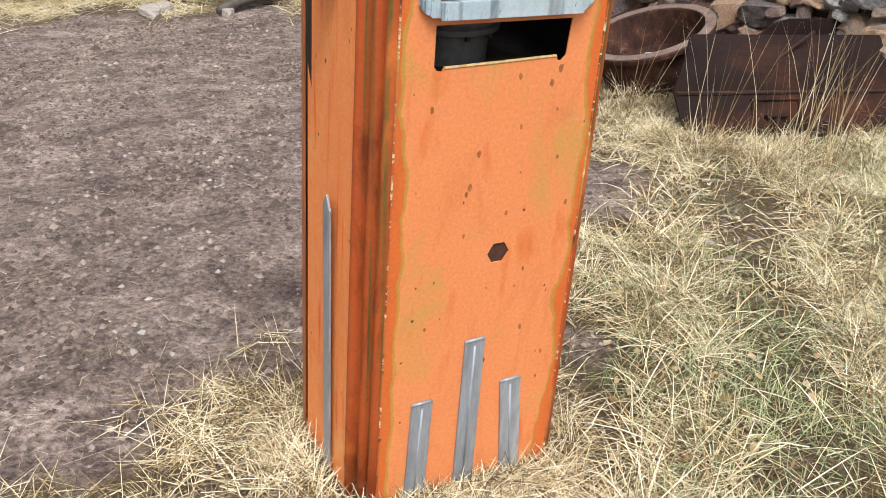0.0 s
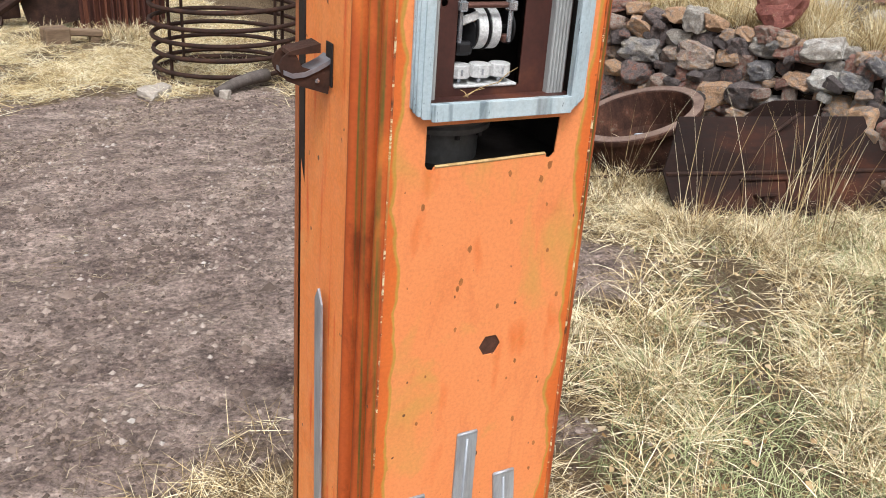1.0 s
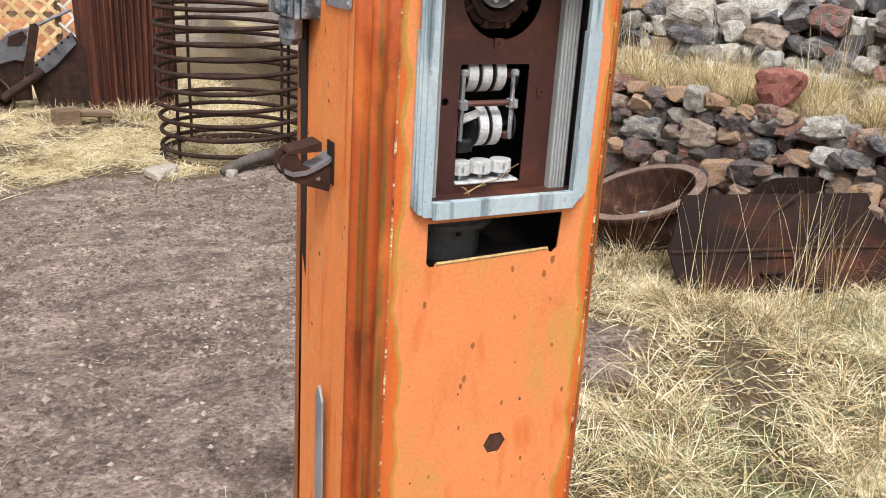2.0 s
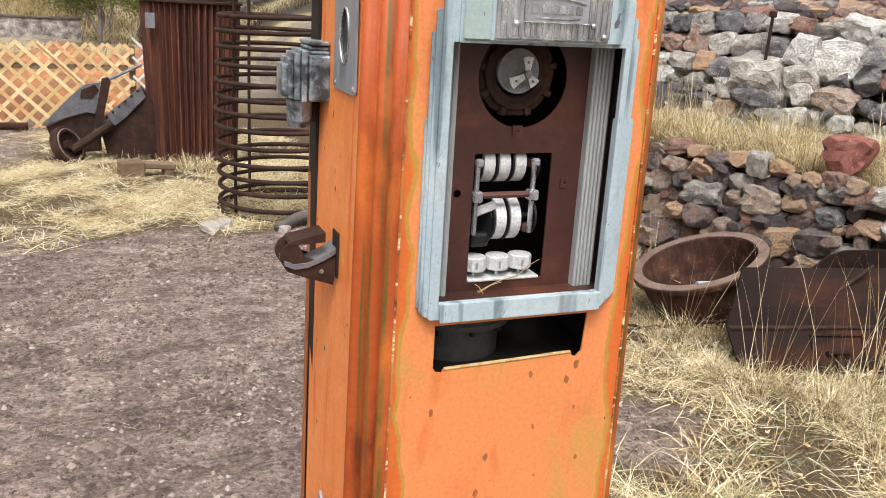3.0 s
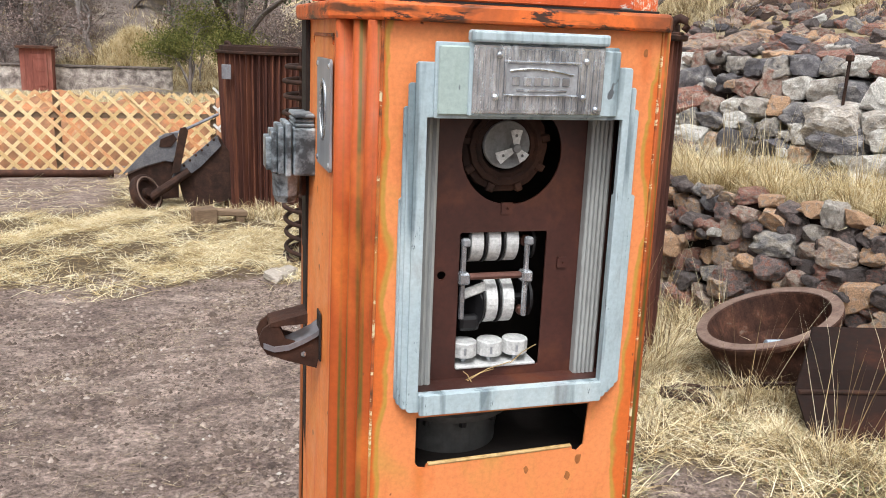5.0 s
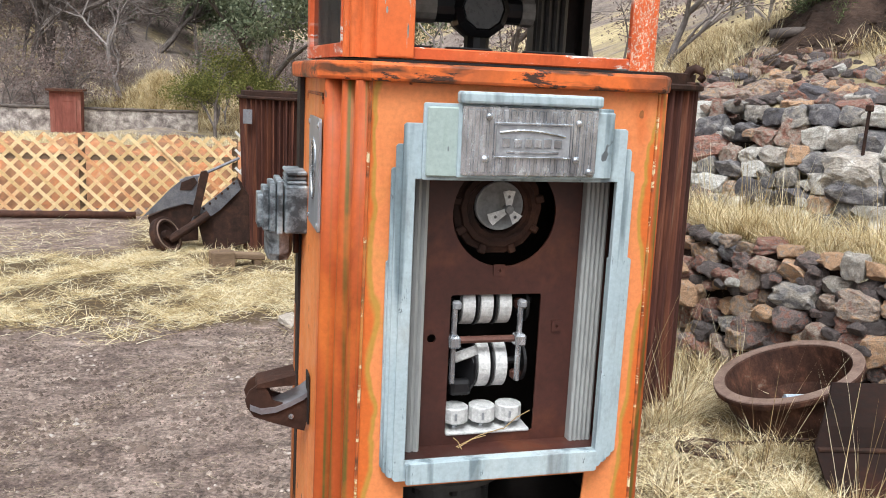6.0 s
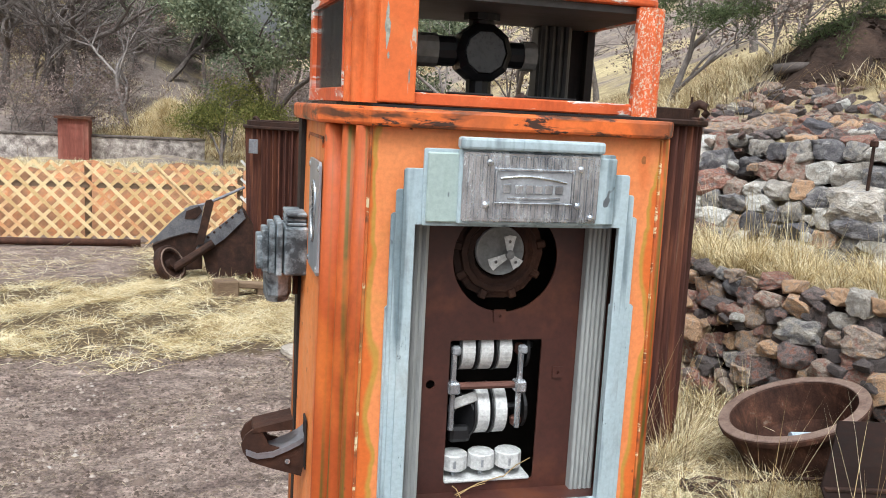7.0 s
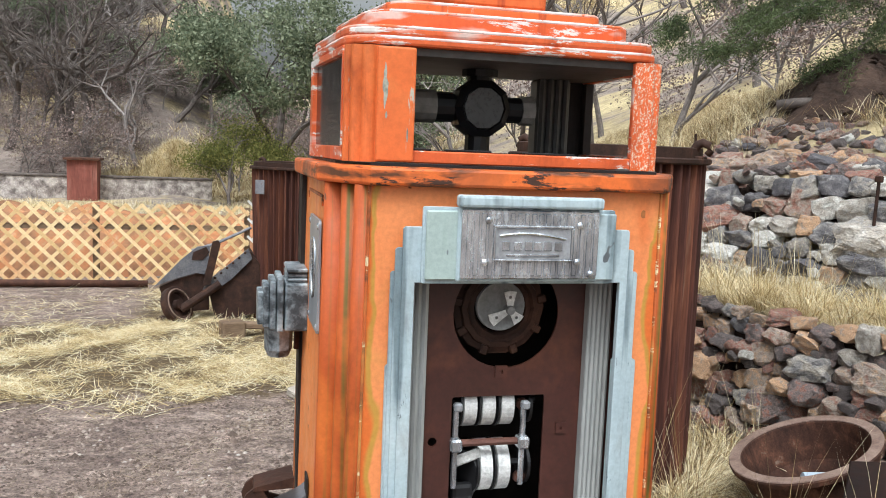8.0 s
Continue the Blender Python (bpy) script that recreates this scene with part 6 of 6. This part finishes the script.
x, y = scatter(rng, 21000, -2.6, 0.4, -1.3, 1.1, lambda x, y: straw_cover(x, y) ** 1.6 * in_front(x, y) * ragged(x, y))
n = len(x)
blades("straw_litter", x, y, rng.uniform(0.04, 0.20, n), rng.uniform(66, 93, n), rng.uniform(-8, 22, n), rng.uniform(0.0012, 0.0034, n), STRAW, "pale straw round the foot of the pump", rng, 0.004)


def ring_points(rng, n):
    a = rng.uniform(0, 4, n)
    e = np.abs(rng.normal(0, 0.06, n)) + 0.012
    t = rng.uniform(0, 1, n)
    x = np.select([a < 1.6, a < 2.3, a < 3.0, a >= 3.0], [-0.30 + 0.62 * t, -0.31 - e, 0.33 + e, -0.3 + 0.62 * t])
    y = np.select([a < 1.6, a < 2.3, a < 3.0, a >= 3.0], [-0.012 - e, 0.42 * t, 0.42 * t, 0.41 + e])
    return x, y


x, y = ring_points(rng, 2500)
blades("grass_fringe", x, y, rng.uniform(0.05, 0.17, 2500), rng.uniform(30, 82, 2500), rng.uniform(10, 70, 2500), rng.uniform(0.0016, 0.0034, 2500), STRAW, "dry grass growing against the pump's foot", rng)
x, y = scatter(rng, 76000, -6.0, 2.2, 5.4, 13.5, lambda x, y: straw_cover(x, y) ** 2 * in_front(x, y) * ragged(x * 0.6, y * 0.6))
n = len(x)
blades("straw_litter", x, y, rng.uniform(0.08, 0.26, n), rng.uniform(62, 92, n), rng.uniform(-5, 25, n), rng.uniform(0.0035, 0.0075, n), STRAW_PALE, "pale straw strewn across the yard", rng, 0.005)
x, y = scatter(rng, 15000, -3.4, 2.6, 0.1, 6.4, lambda x, y: (1 - 0.8 * straw_cover(x, y)) * in_front(x, y) * np.clip(0.35 + 0.4 * rolling(x, y, 1.4) + 0.3 * rolling(x, y, 4.1), 0.05, 1))
n = len(x)
blades("straw_litter", x, y, rng.uniform(0.015, 0.08, n) * np.where(rng.uniform(0, 1, n) < 0.05, 2.4, 1.0), rng.uniform(80, 93, n), rng.uniform(-3, 8, n), rng.uniform(0.0010, 0.0028, n), STRAW_BROKEN, "broken bits of straw scattered on bare dirt", rng, 0.004)


def clumps(name, centres, per, length, spread, width, material, label, lean=(3, 40), bend=(10, 70)):
    cx, cy = np.repeat(centres[:, 0], per), np.repeat(centres[:, 1], per)
    n = len(cx)
    a, r = rng.uniform(0, 2 * np.pi, n), np.abs(rng.normal(0, spread, n))
    return blades(name, cx + r * np.cos(a), cy + r * np.sin(a), rng.uniform(*length, n), rng.uniform(*lean, n), rng.uniform(*bend, n), rng.uniform(*width, n), material, label, rng, heading=a + rng.normal(0, 0.5, n))


c = np.array([(2.42, 1.86), (2.50, 1.70), (2.62, 1.56), (2.78, 1.48), (2.95, 1.42), (3.2, 1.36), (2.36, 2.12), (2.35, 1.75), (2.2, 2.4), (2.5, 1.5), (2.35, 2.62), (3.3, 0.9), (2.2, 3.2), (2.0, 3.05), (2.05, 2.75), (2.5, 4.0), (2.3, 3.4)])
clumps("grass_tuft", c, 230, (0.07, 0.22), 0.09, (0.0016, 0.0036), STRAW, "dense tufts of tall dry grass by the trough", (5, 60), (20, 90))
c = np.array([(2.5, 1.88), (2.75, 1.66), (2.9, 1.6), (3.05, 1.55), (2.3, 2.35), (2.9, 1.35), (1.9, 3.05), (2.35, 3.35), (3.0, 3.6), (2.5, 3.75), (2.2, 3.1)])
tuft_rng = np.random.default_rng(57)
tx, ty = scatter(tuft_rng, 95, 0.75, 3.5, -0.9, 2.6, lambda x, y: straw_cover(x, y) ** 2 * in_front(x, y) * ragged(x, y) * ((x < 2.4) | (y < 1.9)))
clumps("grass_tuft", np.stack([tx, ty], -1), 85, (0.06, 0.22), 0.07, (0.0018, 0.0042), STRAW, "matted tufts of golden dry grass", (20, 75), (20, 95))
clumps("green_tuft", np.stack([tx, ty], -1)[::2] + 0.12, 85, (0.04, 0.14), 0.09, (0.0014, 0.0034), STRAW_GREEN, "green-tinged grass tufts among straw", (15, 75), (10, 70))
lx, ly = tuft_rng.uniform(-0.55, 1.0, 26), tuft_rng.uniform(9.0, 9.75, 26)
clumps("grass_tuft", np.stack([lx, ly], -1), 55, (0.08, 0.30), 0.13, (0.004, 0.008), STRAW, "dry grass grown up round the scoop loader", (5, 55), (20, 90))
rim_rng = np.random.default_rng(91)
aa = rim_rng.uniform(-3.3, 0.5, 34)
bc = np.stack([2.89 + 0.42 * np.cos(aa) * rim_rng.uniform(0.9, 1.2, 34), 2.83 + 0.42 * np.sin(aa) * rim_rng.uniform(0.9, 1.25, 34)], -1)
clumps("basin_grass", bc, 80, (0.10, 0.30), 0.07, (0.0025, 0.005), STRAW, "dry grass grown up round the iron basin", (5, 55), (20, 90))
ta = rim_rng.uniform(-2.6, -0.2, 30)
tc = np.stack([1.89 + 0.66 * np.cos(ta) * rim_rng.uniform(1.0, 1.2, 30), 3.78 + 0.60 * np.sin(ta) * rim_rng.uniform(1.0, 1.25, 30)], -1)
clumps("tank_foot_grass", tc, 70, (0.10, 0.40), 0.07, (0.002, 0.0045), STRAW, "golden dry grass at the foot of the tall tank", (3, 45), (15, 80))
clumps("tall_stem", c, 14, (0.45, 0.95), 0.07, (0.003, 0.005), STRAW, "single tall dry grass stems", (2, 22), (0, 25))
u, s = rng.uniform(-2.6, 4.6, 430), rng.uniform(0.14, 0.95, 430)
c = np.stack([3.45 + 0.29 * u + 0.957 * s, 3.75 - 0.957 * u + 0.29 * s], -1)
clumps("terrace_grass", c, 70, (0.10, 0.36), 0.08, (0.003, 0.007), STRAW_PALE, "pale dry grass on the terrace between the walls", (5, 45), (15, 80))
clumps("terrace_stem", c[:90], 5, (0.35, 0.75), 0.06, (0.004, 0.007), STRAW_PALE, "tall pale stems on the terrace", (2, 18), (0, 30))
u, s = rng.uniform(-3.5, 3.5, 70), rng.uniform(-0.45, -0.12, 70)
c = np.stack([3.45 + 0.29 * u + 0.957 * s, 3.75 - 0.957 * u + 0.29 * s], -1)
clumps("wall_foot_grass", c, 60, (0.10, 0.35), 0.07, (0.004, 0.007), STRAW, "dry grass along the wall's foot", (5, 50), (20, 80))
hx_, hy_ = scatter(rng, 1700, 2.0, 12.0, 6.5, 20.0, lambda x, y: (wall_dist(x, y) > 1.9) & (np.hypot((x - 6.15) / 1.2, (y - 6.5) / 1.0) > 0.9))
clumps("hill_grass", np.stack([hx_, hy_], -1), 85, (0.12, 0.40), 0.17, (0.003, 0.0065), STRAW, "tall yellow dry grass on the hillside", (5, 50), (15, 80))
hx_, hy_ = scatter(rng, 380, 4.6, 9.5, 2.5, 6.5, lambda x, y: (wall_dist(x, y) > 2.3) & (np.hypot((x - 6.15) / 1.2, (y - 6.5) / 1.0) > 0.9))
clumps("hill_grass", np.stack([hx_, hy_], -1), 75, (0.10, 0.32), 0.12, (0.003, 0.006), STRAW, "tall yellow dry grass above the rubble", (5, 50), (15, 80))
fx, fy = scatter(rng, 1500, -30, 26, 40, 72, lambda x, y: np.clip(rolling(x, y, 0.16), 0, 1))
clumps("far_grass", np.stack([fx, fy], -1), 44, (0.3, 0.8), 0.6, (0.014, 0.030), STRAW, "patches of dry grass on the far hill", (5, 50), (15, 70))
kx, ky = rng.normal(-2.6, 0.75, 150), rng.normal(42.4, 0.9, 150)
clumps("knoll_grass", np.stack([kx, ky], -1), 110, (0.2, 0.55), 0.25, (0.008, 0.018), STRAW_PALE, "bright yellow dry grass on the knoll behind the wall", (5, 50), (15, 70))
fx, fy = scatter(rng, 700, -14, 2.0, 20, 37, lambda x, y: 0.6 + 0 * x)
clumps("field_grass", np.stack([fx, fy], -1), 60, (0.10, 0.30), 0.25, (0.008, 0.018), STRAW_PALE, "dry grass field beyond the fence", (5, 50), (15, 70))

# leaf litter and small stones
n = 800
x, y = scatter(rng, n, 0.3, 3.4, -0.9, 4.0, lambda x, y: straw_cover(x, y) * in_front(x, y))
a, r = rng.uniform(0, 6.28, n), rng.uniform(0.006, 0.019, n)
z = height(x, y) + rng.uniform(0.01, 0.03, n)
k = np.arange(5) * 2 * np.pi / 5
vx = x[:, None] + r[:, None] * np.cos(a[:, None] + k) * rng.uniform(0.6, 1.2, (n, 5))
vy = y[:, None] + r[:, None] * np.sin(a[:, None] + k) * rng.uniform(0.6, 1.2, (n, 5))
vz = z[:, None] + rng.uniform(-0.010, 0.012, (n, 5))
tris = (np.arange(n) * 5)[:, None, None] + np.array([[0, 1, 2], [0, 2, 3], [0, 3, 4]])[None]
tagged(tri_mesh("leaf_litter", np.stack([vx, vy, vz], -1).reshape(-1, 3), tris.reshape(-1, 3), LEAF_LITTER), "small dry fallen leaves among the straw", "leaves", kind="stuff")
n = 42000
x, y = scatter(rng, n, -3.4, 2.4, 0.0, 6.6, lambda x, y: (1 - 0.6 * straw_cover(x, y)) * in_front(x, y) * np.clip(0.5 + 0.4 * rolling(x, y, 2.7) + 0.3 * rolling(x, y, 7.0), 0.12, 1))
r = 0.003 + 0.017 * rng.uniform(0, 1, n) ** 3 * np.where(rng.uniform(0, 1, n) < 0.02, 2.2, 1)
z = height(x, y)
oct_ = np.array([[1, 0, 0], [0, 1, 0], [-1, 0, 0], [0, -1, 0], [0, 0, 0.8]])
jit = rng.uniform(0.55, 1.35, (n, 5, 1))
v = np.stack([x, y, z], -1)[:, None] + oct_[None] * r[:, None, None] * jit
tris = (np.arange(n) * 5)[:, None, None] + np.array([[0, 1, 4], [1, 2, 4], [2, 3, 4], [3, 0, 4]])[None]
PEBBLE = surface("dirt_clod", [(0.3, (0.090, 0.065, 0.053)), (0.6, (0.215, 0.158, 0.130)), (0.78, (0.34, 0.27, 0.23)), (0.92, (0.46, 0.42, 0.38))], 3, 80, 0.95, 0, 0.2, 0.002, vary=0.6, island=True)
tagged(tri_mesh("pebbles", v.reshape(-1, 3), tris.reshape(-1, 3), PEBBLE), "clods and pebbles on the bare dirt", "pebbles", kind="stuff")


# ---- trees ----
def grow(rnd, p, d, length, rad, level, segs, tips, spread=0.55, gravity=0.0):
    """Collects limb segments of a branching tree, and the twig ends."""
    n = 4 if level > 0 else 3
    pts = [p.copy()]
    for i in range(n):
        d = (d + Vector((rnd.gauss(0, 0.16), rnd.gauss(0, 0.16), rnd.gauss(0, 0.10) + gravity))).normalized()
        p = p + d * (length / n)
        pts.append(p.copy())
    segs.append((pts, rad, rad * 0.55, 7 if level > 2 else 5 if level > 1 else 3))
    if level == 0:
        tips.append((p, d))
        return
    for k in range(rnd.randint(3, 4) if level > 1 else rnd.randint(3, 5)):
        q = pts[rnd.randint(2, n)] if k else pts[-1]
        nd = (d + Vector((rnd.gauss(0, spread), rnd.gauss(0, spread), rnd.gauss(0.05, spread * 0.6)))).normalized()
        grow(rnd, q, nd, length * rnd.uniform(0.55, 0.8), rad * 0.55, level - 1, segs, tips, spread, gravity)


def leaf_cloud(rng_, centres, per, spread, size, flat=0.75, slim=0.55):
    n = len(centres) * per
    c = np.repeat(np.asarray(centres), per, 0) + rng_.normal(0, 1, (n, 3)) * np.array([spread, spread, spread * flat])
    a, b = rng_.normal(0, 1, (n, 3)), rng_.normal(0, 1, (n, 3))
    a /= np.linalg.norm(a, axis=1, keepdims=True)
    b -= a * (a * b).sum(1, keepdims=True)
    b /= np.linalg.norm(b, axis=1, keepdims=True)
    s = rng_.uniform(size * 0.6, size * 1.3, n)[:, None]
    v = np.stack([c - a * s, c + b * s * slim, c + a * s, c - b * s * slim], 1).reshape(-1, 3)
    t = (np.arange(n) * 4)[:, None, None] + np.array([[0, 1, 2], [0, 2, 3]])[None]
    return v, t.reshape(-1, 3)


def make_tree(name, loc, tall, rad, level, seed, label, leaf=None, per=40, spread=0.4, size=0.1, wide=0.55, twig=BARK, fork=0.3):
    rnd, rg = random.Random(seed), np.random.default_rng(seed)
    t = thing(name, loc, label, "tree")
    segs, tips = [], []
    grow(rnd, Vector((0, 0, -0.3)), Vector((rnd.gauss(0, 0.06), rnd.gauss(0, 0.06), 1)), tall * fork + 0.3, rad, level, segs, tips, wide)
    top = max(p.z for p, _ in tips)
    k = tall / max(top, 0.1)
    bm = bmesh.new()
    for pts, r0, r1, sg in segs:
        tube(bm, [q * k if q.z > 0 else q for q in pts], max(r0, 0.010), sg, taper=max(r1, 0.006))
    part("trunk", bm, twig, t, "grey-brown trunk with bare limbs")
    if leaf:
        cs = np.array([tuple(p * k) for p, _ in tips])
        v, f = leaf_cloud(rg, cs, per, spread, size)
        tri_mesh("crown", v, f, leaf, t)
    return t


def on(x, y):
    return (x, y, float(height(x, y)))


# green trees behind the fence
G1 = make_tree("oak_tree", on(1.75, 41.0), 9.8, 0.28, 4, 21, "dense grey-green evergreen oak behind the fence", LEAF_OAK, 250, 0.44, 0.088, 0.5, fork=0.13)
G2 = make_tree("oak_tree", on(4.9, 47.0), 6.6, 0.22, 4, 22, "grey-green evergreen oak on the hillside", LEAF_OAK, 80, 0.36, 0.09, fork=0.16)
for x, y, sc, rz in ((-3.2, 52.0, 0.95, 40), (2.6, 52.0, 0.62, 200), (-17, 74, 1.1, 70)):
    copy_thing(G1 if rz % 40 else G2, Matrix.Translation(on(x, y)) @ Matrix.Rotation(radians(rz), 4, "Z") @ Matrix.Scale(sc, 4))
OB = make_tree("olive_bush", on(-0.10, 35.5), 3.3, 0.10, 3, 31, "olive-green bush beside the stone wall", LEAF_OLIVE, 170, 0.30, 0.045, 0.42, fork=0.3)
copy_thing(OB, Matrix.Translation(on(2.3, 37.5)) @ Matrix.Rotation(2.0, 4, "Z") @ Matrix.Scale(1.05, 4))
# bare trees
B1 = make_tree("bare_tree", on(-7.4, 46.0), 9.5, 0.30, 5, 41, "large bare grey tree behind the shed", twig=BARK, wide=0.6, fork=0.27)
B2 = make_tree("bare_tree", on(-4.6, 44.0), 6.8, 0.14, 4, 42, "slender bare grey tree among the brush", twig=TWIG, wide=0.55)
B3 = make_tree("bare_bush", on(-9.8, 43.5), 3.6, 0.06, 4, 43, "leafless mauve-grey bush on the hillside", BRUSH, 10, 0.35, 0.05, 0.8, TWIG, 0.2)
spots = random.Random(9)
for i in range(22):
    x, y = spots.uniform(-30, 3), spots.uniform(50, 76)
    copy_thing(G1 if i % 2 else G2, Matrix.Translation(on(x, y)) @ Matrix.Rotation(spots.uniform(0, 6.28), 4, "Z") @ Matrix.Scale(spots.uniform(0.38, 0.75), 4))
for i in range(36):
    x, y = spots.uniform(-24, -1.5), spots.uniform(46, 84)
    if abs(x + 2.7) < 2.0 and y < 56:
        x -= 5.0
    src = B1 if i % 3 == 0 else B2
    copy_thing(src, Matrix.Translation(on(x, y)) @ Matrix.Rotation(spots.uniform(0, 6.28), 4, "Z") @ Matrix.Scale(spots.uniform(0.7, 1.15), 4))
for i in range(84):
    x, y = spots.uniform(-22, 6), spots.uniform(40.5, 70)
    if abs(x + 2.7) < 1.9 and y < 52:
        x -= 4.5
    copy_thing(B3, Matrix.Translation(on(x, y)) @ Matrix.Rotation(spots.uniform(0, 6.28), 4, "Z") @ Matrix.Scale(spots.uniform(0.6, 1.2), 4))
# bare brush and trees on the right-hand slope
for i in range(16):
    x, y = spots.uniform(5.2, 14), spots.uniform(12, 24)
    copy_thing(B2 if i % 2 else B3, Matrix.Translation(on(x, y)) @ Matrix.Rotation(spots.uniform(0, 6.28), 4, "Z") @ Matrix.Scale(spots.uniform(0.55, 0.95), 4))
for i in range(10):
    x, y = spots.uniform(8, 30), spots.uniform(26, 60)
    copy_thing((B2, B1, B3)[i % 3], Matrix.Translation(on(x, y)) @ Matrix.Rotation(spots.uniform(0, 6.28), 4, "Z") @ Matrix.Scale(spots.uniform(0.7, 1.0), 4))

# juniper whose thin boughs hang over the slope
JT = thing("juniper_tree", on(8.6, 6.0), "juniper with thin drooping green boughs over the slope", "tree")
o = Vector(on(8.6, 6.0))
bm = bmesh.new()
tube(bm, [(0, 0, -0.3), (0.05, 0.05, 1.0), (0, 0.1, 2.6)], 0.16, 9, taper=0.08)
rnd = random.Random(15)
ctr = []
for end, start in (((4.75, 7.0, 3.05), 2.2), ((5.2, 6.4, 3.35), 2.4), ((5.9, 6.6, 3.05), 1.6), ((6.3, 5.9, 3.6), 2.2), ((5.4, 7.6, 3.5), 2.5), ((4.4, 7.6, 3.4), 2.5), ((6.2, 7.4, 3.8), 2.5)):
    e = Vector(end) - o
    pts = []
    for i in range(9):
        t = i / 8
        q = Vector((0, 0.1, start)).lerp(e, t) + Vector((rnd.gauss(0, 0.05), rnd.gauss(0, 0.05), 0.35 * math.sin(math.pi * t) + rnd.gauss(0, 0.03)))
        pts.append(q)
    tube(bm, pts, 0.035, 5, taper=0.008)
    for i in range(3, 9):
        for k in range(4):
            d = Vector((rnd.gauss(-0.4, 0.6), rnd.gauss(0, 0.6), rnd.gauss(-0.35, 0.3))).normalized()
            ln = rnd.uniform(0.25, 0.6)
            tw = [pts[i], pts[i] + d * ln * 0.5, pts[i] + d * ln + Vector((0, 0, -0.06))]
            tube(bm, tw, 0.008, 3, taper=0.003)
            for j in range(7):
                ctr.append(tuple(tw[0].lerp(tw[2], (j + 1) / 7)))
part("trunk", bm, BARK, JT, "grey-brown trunk and boughs")
v, f = leaf_cloud(np.random.default_rng(8), np.array(ctr), 80, 0.065, 0.034, 0.75, 0.13)
tri_mesh("crown", v, f, PINE, JT)
